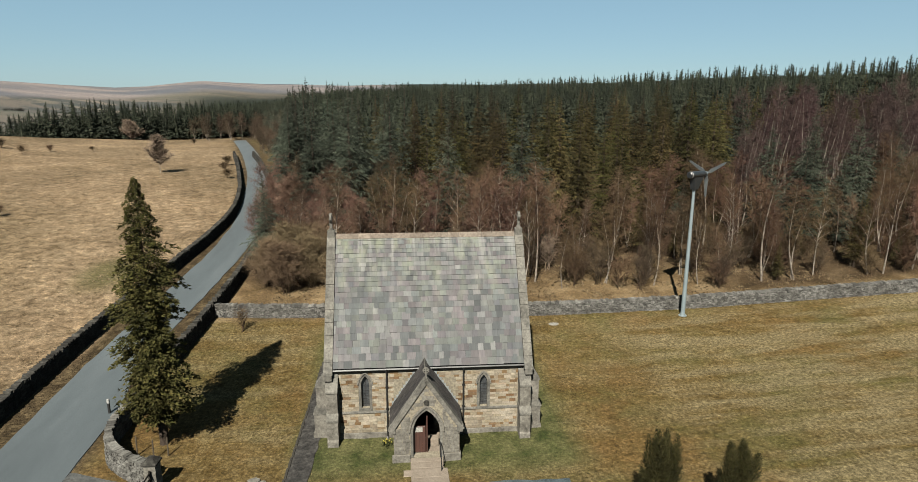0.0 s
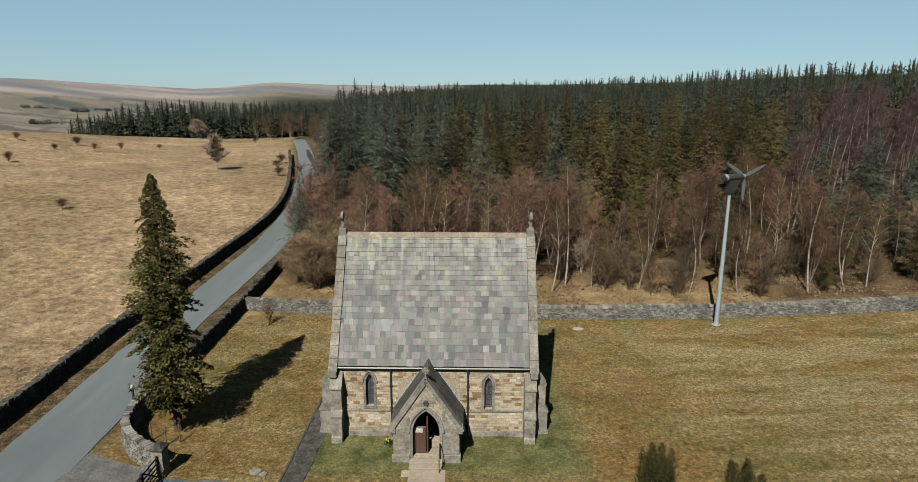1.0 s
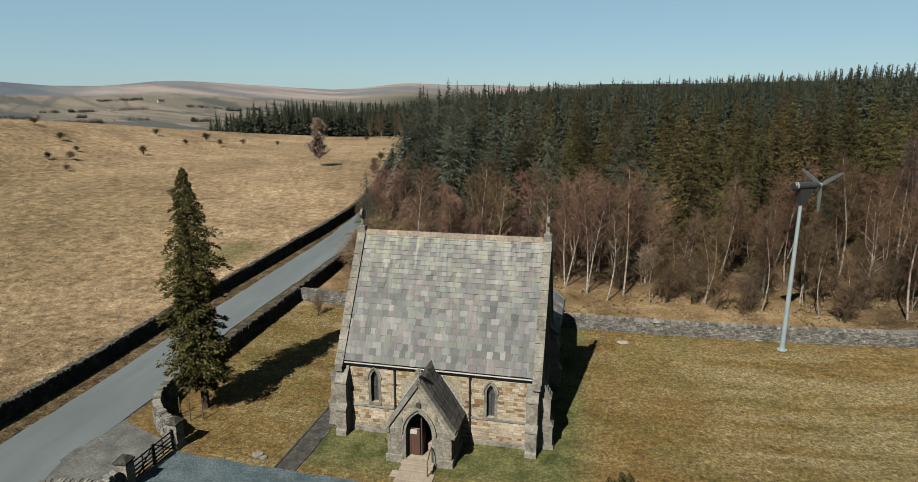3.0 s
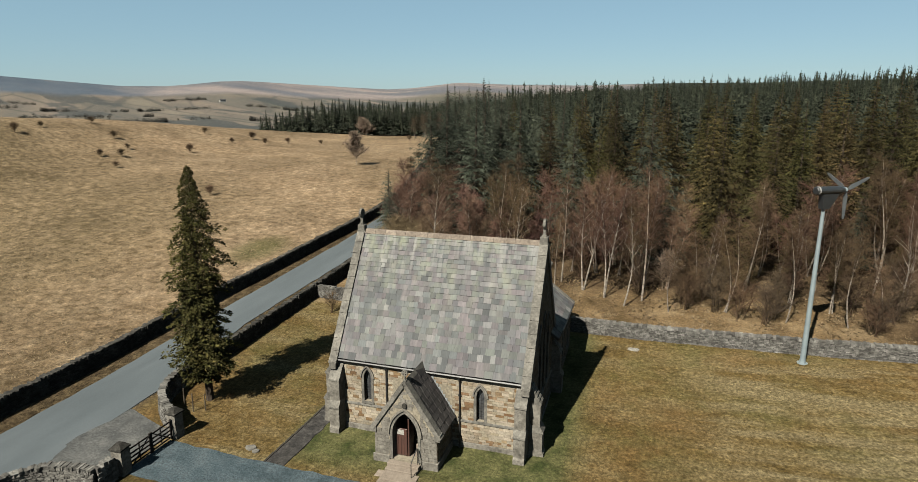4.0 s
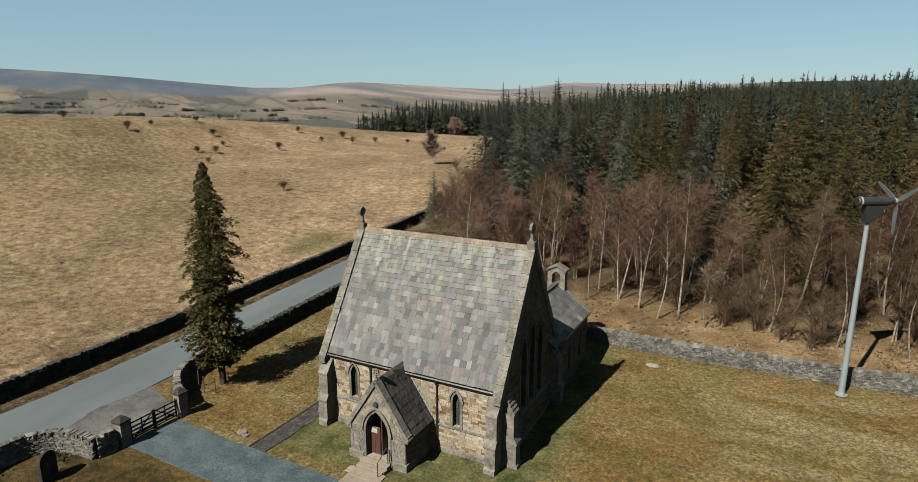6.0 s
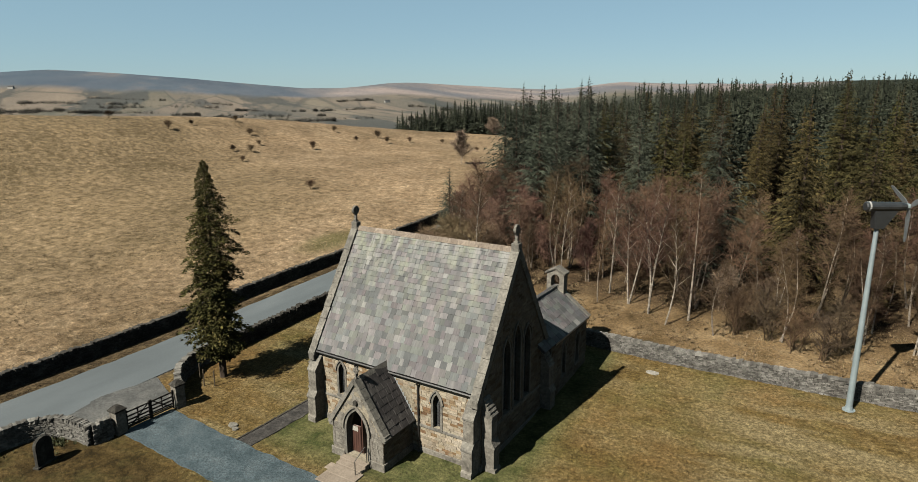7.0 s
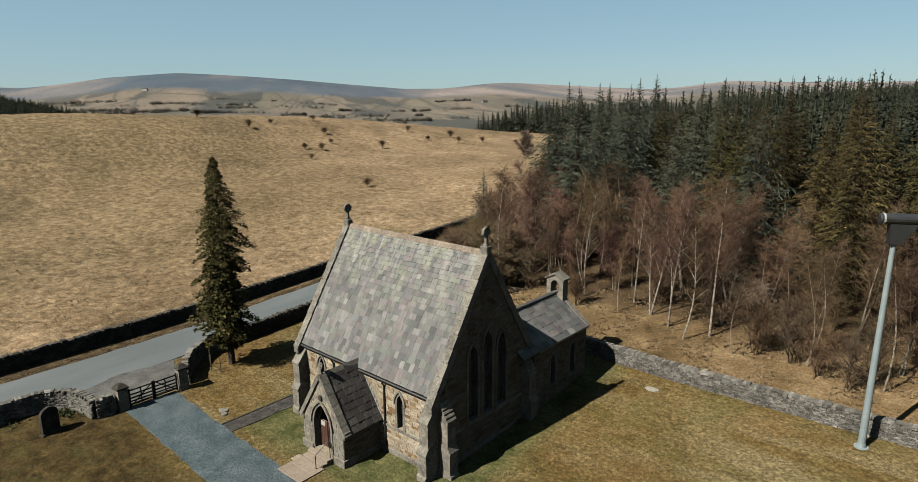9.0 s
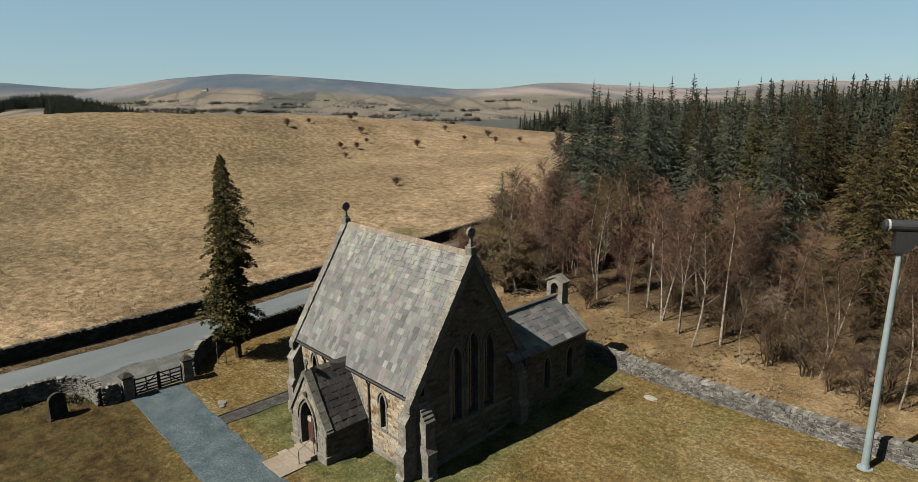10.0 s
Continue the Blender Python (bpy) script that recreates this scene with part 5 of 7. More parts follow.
# ---- coursed stones on the walls ----
def wall_stones(parent, u, n, origin, width, z0, tops, blocked, seed, limit, courses=(0.10, 0.20), mat=SANDSTONE, lengths=(0.18, 0.52), unit_mesh=None):
    """Squared stones in courses, proud of the mortar; blocked rectangles (u0, u1, z0, z1) stay free."""
    rng = random.Random(seed)
    rest = Soup()
    def top(v):
        return float(np.interp(v, [p[0] for p in tops], [p[1] for p in tops]))
    z, made = z0, 0
    while True:
        c = rng.uniform(*courses)
        if z > max(p[1] for p in tops):
            break
        s = -rng.uniform(0, 0.3)
        while s < width:
            w = rng.uniform(*lengths)
            a, b = max(0.0, s), min(width, s + w)
            s += w
            for q in blocked:
                if q[2] < z + c and q[3] > z:
                    if a >= q[0] and b <= q[1]:
                        b = a
                    elif a < q[0] < b:
                        b = q[0]
                    elif a < q[1] < b:
                        a = q[1]
            if b - a < 0.07 or z + c > min(top(a), top(b)) + 0.02:
                continue
            d = rng.uniform(0.010, 0.026)
            o = origin + u * (a + 0.007) + Vector((0, 0, z + 0.007)) - n * 0.003
            e1, e2, e3 = u * (b - a - 0.014), Vector((0, 0, c - 0.014)), n * (d + 0.003)
            if made < limit:
                ob = new("stone", unit_mesh or STONE_UNIT)
                ob.parent = parent
                ob.matrix_basis = Matrix(((e1.x, e2.x, e3.x, o.x), (e1.y, e2.y, e3.y, o.y), (e1.z, e2.z, e3.z, o.z), (0, 0, 0, 1)))
                made += 1
            else:
                rest.block(o + (e1 + e2 + e3) / 2, e1 / 2, e2 / 2, e3 / 2, rng, 0.004)
        z += c
    if rest.v:
        rest.put("stonework", mat, parent, kind="stuff")


def clear(hole, m=0.15):
    return [(hole[0] - m, hole[1] + m, hole[2] - 0.15, hole[3]), (hole[0] - m * 0.8, hole[1] + m * 0.8, hole[3] - 0.01, hole[4] - 0.1), (hole[0] + 0.05, hole[1] - 0.05, hole[4] - 0.11, hole[4] + 0.12)]


def shifted(rects, o):
    return [(a - o, b - o, c, d) for a, b, c, d in rects]


X, Y = Vector((1, 0, 0)), Vector((0, 1, 0))
front_blocks = shifted([r for h in WINDOWS for r in clear(h)] + [(PX0, PX1, -1, 3.6), (NX0 - 1, NX0 + 0.6, -1, 3.3), (NX1 - 0.7, NX1 + 1, -1, 3.3)], NX0)
wall_stones(front_wall, X, -Y, Vector((NX0, NY0, 0)), NX1 - NX0, 0.5, [(0, EAVE - 0.2), (NX1 - NX0, EAVE - 0.2)], front_blocks, 61, 300)
gb = shifted([r for h in LANCETS for r in clear(h)], NY0)
gt = [(0, EAVE - 0.1), (RY - NY0, RIDGE - 0.4), (NY1 - NY0, EAVE - 0.1)]
wall_stones(gable_walls[0], Y, X, Vector((NX1, NY0, 0)), NY1 - NY0, 0.63, gt, gb, 62, 200, mat=SHADESTONE, unit_mesh=SHADE_UNIT)
wall_stones(porch_front, X, -Y, Vector((PX0, PY0, 0)), PX1 - PX0, 0.58, [(0, PE - 0.05), (PC - PX0, PR - 0.1), (PX1 - PX0, PE - 0.05)], shifted(clear(DOOR, 0.17), PX0), 63, 150, (0.16, 0.28), ASHLAR, unit_mesh=GREY_UNIT)
wall_stones(porch, Y, X, Vector((PX1, PY0, 0)), NY0 - PY0 - 0.05, 0.58, [(0, PE - 0.1), (NY0 - PY0, PE - 0.1)], [], 64, 0, mat=SHADESTONE)
wall_stones(annexe_side, Y, X, Vector((AX1, NY1, 0)), AY1 - NY1, 0.6, [(0, AE - 0.1), (AY1 - NY1, AE - 0.1)], shifted([r for h in ((41.0, 41.5, 1.7, 3.2, 3.75), (43.2, 43.7, 1.7, 3.2, 3.75)) for r in clear(h)], NY1), 65, 0, mat=SHADESTONE)

# the chapel stands a touch askew to the churchyard wall
chapel.matrix_basis = pose(-3.75, 31.45, 0, 0, 0, -1.3) @ pose(3.75, -31.45, 0)


# ---- trees ----
def branch_cloud(rng, h, r, n, twigs, z0, droop, profile, width, rise=0.1, fall=0.25, sweep=0.5, jag=0.35, reach=0.42, ring=3, clump=0.0):
    """Needled boughs round a trunk: each bough carries flat tapering twigs to both sides. Returns verts and faces."""
    tiers = max(6, n // ring)
    zz = z0 + (h - z0) * np.clip((np.floor(np.arange(n) * tiers / n) + 0.5 + (1.3 if ring == 3 else 1.0) * (rng.rand(n) - 0.5)) / tiers * 0.985, 0, 0.985)
    q = (zz - z0) / (h - z0)
    az = np.arange(n) * 2.39996 + rng.rand(n) * 0.7
    ln = r * profile(q) * (1 - jag + 2 * jag * rng.rand(n) * 0.75) * (1 + 0.16 * np.sin(az + 5 * q + rng.rand() * 6)) + 0.10 * (1.15 - q)
    ln = ln * (1 + clump * np.sin(2 * az + 2.1 * zz) * np.sin(1.45 * zz + az + 1.0))
    rise = rise + 0.35 * q * (rise > 0)
    d = np.stack([np.cos(az), np.sin(az), np.zeros(n)], -1)
    side = np.stack([-np.sin(az), np.cos(az), np.zeros(n)], -1)
    V, F = [], []
    k = 0
    for j in range(twigs):
        s = (j + 0.6) / twigs
        for sg in (1, -1):
            sj = np.clip(s + (rng.rand(n) - 0.5) * 0.2, 0.08, 1)
            base = d * (ln * sj)[:, None]
            base[:, 2] = zz + rise * ln * sj - droop * ln * sj * sj
            tl = ln * (reach * (1 - 0.55 * sj)) * (0.7 + 0.6 * rng.rand(n)) + 0.12 * (1.1 - q)
            dirn = d * sweep + side * sg * (1 - 0.35 * sj)[:, None]
            dirn = dirn / np.linalg.norm(dirn, axis=1)[:, None]
            tip = base + dirn * tl[:, None]
            tip[:, 2] -= fall * tl * (0.4 + rng.rand(n))
            w = width * (0.7 + 0.6 * rng.rand(n)) * (1.1 - 0.9 * q)
            a = base - d * (w * 0.6)[:, None]
            b = base + d * (w * 0.6)[:, None]
            b[:, 2] -= w * 0.5
            mid = (base + tip) / 2 + d * (w * 0.3)[:, None]
            mid[:, 2] += w * (rng.rand(n) - 0.2)
            V += [a, b, tip, mid]
            ii = np.arange(n)
            F += [np.stack([k + ii, k + 3 * n + ii, k + 2 * n + ii], -1), np.stack([k + n + ii, k + 2 * n + ii, k + 3 * n + ii], -1)]
            k += 4 * n
    # leading tips of the boughs
    a = d * (ln * 0.7)[:, None] + side * width * 0.6
    b = d * (ln * 0.7)[:, None] - side * width * 0.6
    t = d * (ln * 1.08)[:, None]
    for p, s in ((a, 0.7), (b, 0.7), (t, 1.08)):
        p[:, 2] = zz + rise * ln * s - droop * ln * s * s
    V += [a, b, t]
    ii = np.arange(n)
    F.append(np.stack([k + ii, k + n + ii, k + 2 * n + ii], -1))
    return np.concatenate(V), np.concatenate(F)


def tuft_cloud(rng, h, r, n, leaves, z0, droop, profile, size, rise, jag=0.3, clump=0.3, spread=0.2, open_top=0.85):
    """Boughs clothed in many small overlapping sprays, thickest towards the tips. Returns verts and faces."""
    q = (np.arange(n) + rng.rand(n)) / n
    zz = z0 + (h - z0) * q
    az = np.arange(n) * 2.39996 + rng.rand(n) * 0.9
    ln = r * profile(q) * (1 - jag + 2 * jag * rng.rand(n)) * (1 + clump * np.sin(2 * az + 2.1 * zz) * np.sin(1.45 * zz + az + 1.0)) + 0.03
    k = np.repeat(np.arange(n), leaves)
    k = k[rng.rand(len(k)) < 1.0 - open_top * q[k] ** 1.6]
    m = len(k)
    s = rng.rand(m) ** 0.6
    L = ln[k] * s
    d = np.stack([np.cos(az[k]), np.sin(az[k]), np.zeros(m)], -1)
    side = np.stack([-d[:, 1], d[:, 0], np.zeros(m)], -1)
    wide = spread * ln[k] * (1.15 - 0.75 * s)
    c = d * L[:, None] + side * (wide * rng.randn(m))[:, None]
    c[:, 2] = zz[k] + rise * L - droop * L * s - 0.12 * wide * np.abs(rng.randn(m)) + 0.06 * rng.randn(m)
    out = d * (0.9 + 0.4 * rng.rand(m))[:, None] + side * (0.9 * rng.randn(m))[:, None]
    out[:, 2] = -0.25 + 0.35 * rng.randn(m)
    out /= np.linalg.norm(out, axis=1)[:, None]
    w = np.cross(out, rng.randn(m, 3))
    w /= np.linalg.norm(w, axis=1)[:, None] + 1e-6
    z = size * (0.6 + 0.8 * rng.rand(m)) * (1.1 - 0.7 * q[k] ** 2)
    a, b, t = c - w * (0.42 * z)[:, None], c + w * (0.42 * z)[:, None], c + out * (1.5 * z)[:, None]
    ii = np.arange(m)
    return np.concatenate([a, b, t]), np.stack([ii, m + ii, 2 * m + ii], -1)


def cone_profile(p, low=0.75):
    return lambda q: np.minimum(1, low + q * 2.0) * (1 - q) ** p


def raw_mesh(name, V, F, mat):
    me = bpy.data.meshes.new(name)
    me.from_pydata(V.tolist(), [], F.tolist())
    me.materials.append(mat)
    return me


def conifer(seed, h, r, n, twigs, mat, z0, name, label, dead=0, width=0.19, droop=0.25, profile=None, rise=0.12, fall=0.4, reach=0.36, jag=0.35, ring=3, clump=0.0, leaves=0, spread=0.2, open_top=0.85):
    """A conifer with trunk, green crown and, if asked, a skirt of dead brown boughs."""
    rng = np.random.RandomState(seed)
    t = thing(name, label, "tree")
    bm = bmesh.new()
    tube(bm, [(0, 0, -0.3), (0.02, 0.01, h * 0.4), (0, 0, h * 0.98)], [h * 0.013 + 0.06, h * 0.009 + 0.03, 0.015], 7)
    part("trunk", bm, BARK, t)
    if leaves:
        V, F = tuft_cloud(rng, h, r, n, leaves, z0, droop, profile, width, rise, jag, clump, spread, open_top)
    else:
        V, F = branch_cloud(rng, h, r, n, twigs, z0, droop, profile or cone_profile(0.95), width, rise, fall, reach=reach, jag=jag, ring=ring, clump=clump)
    c = new("crown", raw_mesh("crown", V, F, mat))
    c.parent = t
    if dead:
        V, F = branch_cloud(rng, z0 + 1.5, r * 0.85, dead, 4, 0.5, 0.15, lambda q: 0.55 + 0.4 * q, 0.05, 0.0, 0.3)
        c = new("dead_skirt", raw_mesh("dead_skirt", V, F, BROWNTWIG))
        c.parent = t
    return t


def bare_crown(rng, h, spread, limbs, twigs, z0, up=0.8, thin=0.0095, twig_len=0.7):
    """Limbs and a haze of fine twigs of a leafless tree. Returns limb paths, verts, faces."""
    paths, V, F = [], [], []
    for i in range(limbs):
        q = (i + rng.rand()) / limbs
        z = z0 + (h * 0.93 - z0) * q
        az = i * 2.39996 + rng.rand()
        ln = spread * (1.0 - 0.72 * q) * (0.75 + 0.5 * rng.rand())
        d = np.array([math.cos(az), math.sin(az), up + 0.7 * rng.rand()])
        d = d / np.linalg.norm(d)
        p0 = np.array([0, 0, z])
        p1 = p0 + d * ln * 0.55
        p2 = p1 + (d + np.array([0.25 * (rng.rand() - 0.5), 0.25 * (rng.rand() - 0.5), -0.15])) * ln * 0.55
        paths.append((p0, p1, p2))
    starts, dirs = [], []
    for p0, p1, p2 in paths:
        t = rng.rand(twigs)[:, None]
        pt = np.where(t < 0.5, p0 + (p1 - p0) * 2 * t, p1 + (p2 - p1) * (2 * t - 1))
        dd = (p2 - p0) / np.linalg.norm(p2 - p0) * 0.55 + (rng.rand(twigs, 3) - 0.5) * np.array([1.8, 1.8, 1.5])
        starts.append(pt)
        dirs.append(dd)
    S, D = np.concatenate(starts), np.concatenate(dirs)
    top = rng.rand(twigs * 2)[:, None]
    S = np.concatenate([S, np.array([0, 0, z0 + (h - z0) * 0.5]) + top * np.array([0, 0, (h - z0) * 0.5])])
    D = np.concatenate([D, (rng.rand(twigs * 2, 3) - 0.5) * np.array([1.6, 1.6, 0.8]) + np.array([0, 0, 0.7])])
    D = D / np.linalg.norm(D, axis=1)[:, None]
    n = len(S)
    ln = twig_len * (0.5 + rng.rand(n))[:, None]
    sid = np.cross(D, rng.rand(n, 3) - 0.5)
    sid = sid / (np.linalg.norm(sid, axis=1)[:, None] + 1e-6)
    tip = S + D * ln
    tip[:, 2] -= 0.12 * ln[:, 0]
    mid = S + D * ln * 0.45
    D2 = D + (rng.rand(n, 3) - 0.5) * 0.9
    tip2 = mid + D2 * ln * 0.6
    sid2 = sid * thin * 0.8
    V = np.concatenate([S - sid * thin, S + sid * thin, tip, mid - sid2, mid + sid2, tip2])
    ii = np.arange(n)
    F = np.concatenate([np.stack([ii, n + ii, 2 * n + ii], -1), np.stack([3 * n + ii, 4 * n + ii, 5 * n + ii], -1)])
    return paths, V, F


def bare_tree(seed, h, spread, limbs, twigs, mat, name, label, bark=None, stems=1, z0=None, up=0.8, category="tree", twig_len=0.7, thin=0.0095, stout=1.0, pale=False):
    rng = np.random.RandomState(seed)
    t = thing(name, label, category)
    bml = bmesh.new()
    VV, FF, k = [], [], 0
    for s in range(stems):
        hh = h * (1 - 0.18 * rng.rand() * (s > 0))
        lean = (rng.rand(2) - 0.5) * (0.10 if stems == 1 else 0.34) * hh
        off = (rng.rand(2) - 0.5) * (0.0 if stems == 1 else 0.5)
        bend = (rng.rand(2) - 0.5) * 0.09 * hh
        def put(p):
            q = p[..., 2:3] / hh
            xy = off + lean * q + bend * np.sin(q * 4.4)
            return np.concatenate([p[..., :2] + xy, p[..., 2:3]], -1)
        zs = np.linspace(-0.25, hh * 0.97, 7)
        pts = put(np.stack([zs * 0, zs * 0, zs], -1))
        r0 = (0.0062 * hh + 0.022) * stout
        bmt = bmesh.new()
        tube(bmt, [tuple(p) for p in pts], [r0 * (1 - 0.88 * i / 6) for i in range(7)], 6)
        paths, V, F = bare_crown(rng, hh, spread, limbs, twigs, hh * 0.3 if z0 is None else z0, up, thin, twig_len)
        for p in paths:
            pp = put(np.array(p))
            tube(bml, [tuple(x) for x in pp], [0.028, 0.018, 0.008], 4)
        part("trunk" if stems == 1 else "stem", bmt, bark or BIRCHBARK, t)
        VV.append(put(V))
        FF.append(F + k)
        k += len(V)
    bml.verts.index_update()
    V = VV + [np.array([v.co[:] for v in bml.verts]).reshape(-1, 3)]
    F = np.concatenate(FF).tolist() + [[v.index + k for v in f.verts] for f in bml.faces]
    bml.free()
    crown = add_mesh("crown", np.concatenate(V).tolist(), F, mat, t)
    if pale:
        crown.data.materials.append(BIRCHBARK)
        crown.data.polygons.foreach_set("material_index", [int(len(f) > 3) for f in F])
    return t


def plant(proto, x, y, scale, turn, first, tilt=0.0):
    """Stands a copy of a plant at a place; the first use moves the original there."""
    m = pose(x, y, H(x, y), tilt, 0, turn) @ Matrix.Scale(scale, 4)
    if first:
        proto.matrix_basis = m
        return proto
    made = copy_thing(proto, pose(0, 0, 0))
    made.matrix_basis = m
    return made


def scatter(protos, spots, seed, scales, group):
    rng = random.Random(seed)
    used = set()
    for x, y, *s in spots:
        i = rng.randrange(len(protos))
        ob = plant(protos[i], x, y, s[0] if s else rng.uniform(*scales), rng.uniform(0, 360), i not in used, rng.uniform(-1.5, 1.5))
        tagged(ob, group=group)
        used.add(i)


def fill(seed, x0, x1, y0, y1, gap, keep):
    """Random spots at least gap apart inside a region."""
    rng = random.Random(seed)
    out, cell = [], {}
    for _ in range(int(4.5 * (x1 - x0) * (y1 - y0) / gap ** 2)):
        x, y = rng.uniform(x0, x1), rng.uniform(y0, y1)
        if not keep(x, y):
            continue
        c = (int(x // gap), int(y // gap))
        if any(math.hypot(x - a, y - b) < gap for i in (-1, 0, 1) for j in (-1, 0, 1) for a, b in cell.get((c[0] + i, c[1] + j), ())):
            continue
        cell.setdefault(c, []).append((x, y))
        out.append((x, y))
    return out


# the tall conifer in the churchyard
def ragged_column(q):
    """A column with a waist, drawn in to a blunt tip."""
    return np.interp(q, [0, 0.07, 0.2, 0.32, 0.41, 0.5, 0.6, 0.72, 0.84, 0.93, 1], [0.42, 0.80, 1.0, 0.92, 0.76, 0.96, 0.88, 0.72, 0.50, 0.30, 0.04])


yard_tree = conifer(71, 14.6, 1.52, 330, 0, CYPRESS, 1.5, "conifer", "tall narrow ragged olive-green conifer in the churchyard corner", width=0.115, droop=0.45, rise=0.15, jag=0.28, clump=0.46, profile=ragged_column, leaves=140, spread=0.24, open_top=0.25)
yard_tree.matrix_basis = pose(-12.75, 31.75, H(-12.75, 31.75), 0, 0, 30)

# spruce plantation
def spire(q):
    """A full crown that draws in to a thin leading shoot."""
    return np.minimum(1, 0.78 + 1.6 * q) * (1 - q) ** 1.05 * np.where(q > 0.92, 0.5, 1.0)


SPRUCES = [conifer(80 + i, h, r, n, 7, m, z0, "spruce", lab, dead=d, jag=0.34, droop=dr, rise=ri, reach=0.40, width=0.19 if lv else 0.20, fall=0.5, ring=5, clump=0.26, profile=spire, leaves=lv, spread=0.26) for i, (h, r, n, m, z0, lab, d, dr, ri, lv) in enumerate((
    (15.4, 3.1, 180, SPRUCE, 2.0, "dark olive-green plantation spruce", 50, 0.34, 0.14, 0),
    (14.4, 2.6, 120, SPRUCE, 2.4, "dark olive-green plantation spruce", 60, 0.44, 0.16, 46),
    (16.2, 2.9, 185, SPRUCE, 2.2, "dark olive-green plantation spruce", 50, 0.30, 0.12, 0),
    (14.8, 4.4, 186, BLUESPRUCE, 1.2, "blue-grey sitka spruce at the wood edge", 30, 0.20, 0.22, 0),
    (15.8, 4.0, 186, BLUESPRUCE, 1.6, "blue-grey sitka spruce at the wood edge", 30, 0.22, 0.20, 0)))]


def wood_line(x):
    """The front edge of the spruces."""
    return float(np.interp(x, [-14, -8, 2, 12, 24, 32, 39, 46, 60, 90], [69, 65, 63.5, 61.5, 60.5, 61.5, 66, 77, 82, 84]))


def birch_line(x):
    return float(np.interp(x, [-14, -6, 4, 12, 20, 45, 80], [58, 53.5, 54.5, 52, 51, 49.5, 48.5]))


def in_wood(x, y):
    return y > wood_line(x) and x > road_x(y) + 5.5


near_spruce = [p for p in fill(91, -16, 74, 60, 108, 4.2, in_wood)]
blue = [p for p in near_spruce if p[0] < 1.5 - 0.3 * (p[1] - 64) or (p[0] + p[1] * 3) % 11 < 0.4]
green = [p for p in near_spruce if p not in blue]
UNDERSPRUCE = [(x, y, 0.24 + 0.05 * (k % 5)) for k, (x, y) in enumerate(fill(94, 20, 70, 49.4, 63, 3.2, lambda x, y: y > 57 or x > 33))]
scatter(SPRUCES[:3], green + UNDERSPRUCE, 92, (0.76, 1.04), "spruce plantation")
LANE_EDGE = fill(95, -48, 2, 70, 165, 3.9, lambda x, y: 6.0 < x - road_x(y) < 14)
scatter(SPRUCES[3:], [(x, y, 0.9 + 0.2 * ((7 * x + 3 * y) % 1)) for x, y in blue] + [(x, y, (0.92 if y < 96 else 0.6) + 0.16 * ((5 * x + y) % 1)) for x, y in LANE_EDGE] + [(-10.6, 72.0, 0.88), (-11.8, 78.0, 0.84), (-9.0, 68.5, 0.8), (-1.2, 89.0, 1.02), (1.7, 88.5, 1.04), (-12.5, 60.6, 0.58), (44.5, 60.5, 0.86), (48.5, 59.0, 0.84), (51.5, 61.5, 0.8), (46.5, 63.5, 0.9), (31.0, 62.0, 0.5), (42.0, 58.0, 0.74), (54.0, 60.5, 0.8), (45.5, 57.0, 0.66), (40.0, 61.5, 0.8)], 93, (0.72, 0.96), "spruce plantation")

# farther plantation, belts and hill woods, past counting
def far_wood(name, spots, seed, label, hmin, hmax, mat, n=95, twigs=2, girth=2.9, profile=None, breadth=0.8):
    rng = np.random.RandomState(seed)
    V, F, k = [], [], 0
    base = [branch_cloud(np.random.RandomState(seed + 1 + i), 14.0, girth, n, twigs, 1.0, 0.25, profile or cone_profile(1.0, 0.9), breadth) for i in range(5)]
    if profile is None:  # conifers carry a slim dark heart that ends in the leading shoot
        a = np.arange(6) * math.pi / 3
        ring = np.concatenate([np.stack([girth * w * np.cos(a), girth * w * np.sin(a), np.full(6, z)], -1) for w, z in ((0.13, 0.6), (0.08, 7.0), (0.03, 12.6))] + [np.array([[0, 0, 14.0]])])
        side = [(6 * r + i, 6 * r + (i + 1) % 6, 6 * r + 6 + (i + 1) % 6) for r in (0, 1) for i in range(6)] + [(6 * r + i, 6 * r + 6 + (i + 1) % 6, 6 * r + 6 + i) for r in (0, 1) for i in range(6)] + [(12 + i, 12 + (i + 1) % 6, 18) for i in range(6)]
        base = [(np.concatenate([v, ring]), np.concatenate([f, np.array(side) + len(v)])) for v, f in base]
    for x, y in spots:
        bv, bf = base[rng.randint(5)]
        h = hmin + (hmax - hmin) * rng.rand()
        a = rng.rand() * 6.28
        c, s = math.cos(a), math.sin(a)
        v = bv * (h / 14.0)
        V.append(np.stack([v[:, 0] * c - v[:, 1] * s + x, v[:, 0] * s + v[:, 1] * c + y, v[:, 2] + H(x, y)], -1))
        F.append(bf + k)
        k += len(bv)
    ob = new(name, raw_mesh(name, np.concatenate(V), np.concatenate(F), mat))
    return tagged(ob, label, "trees", kind="stuff")


def polar(x, y):
    return math.degrees(math.atan2(-x, y)), math.hypot(x, y)


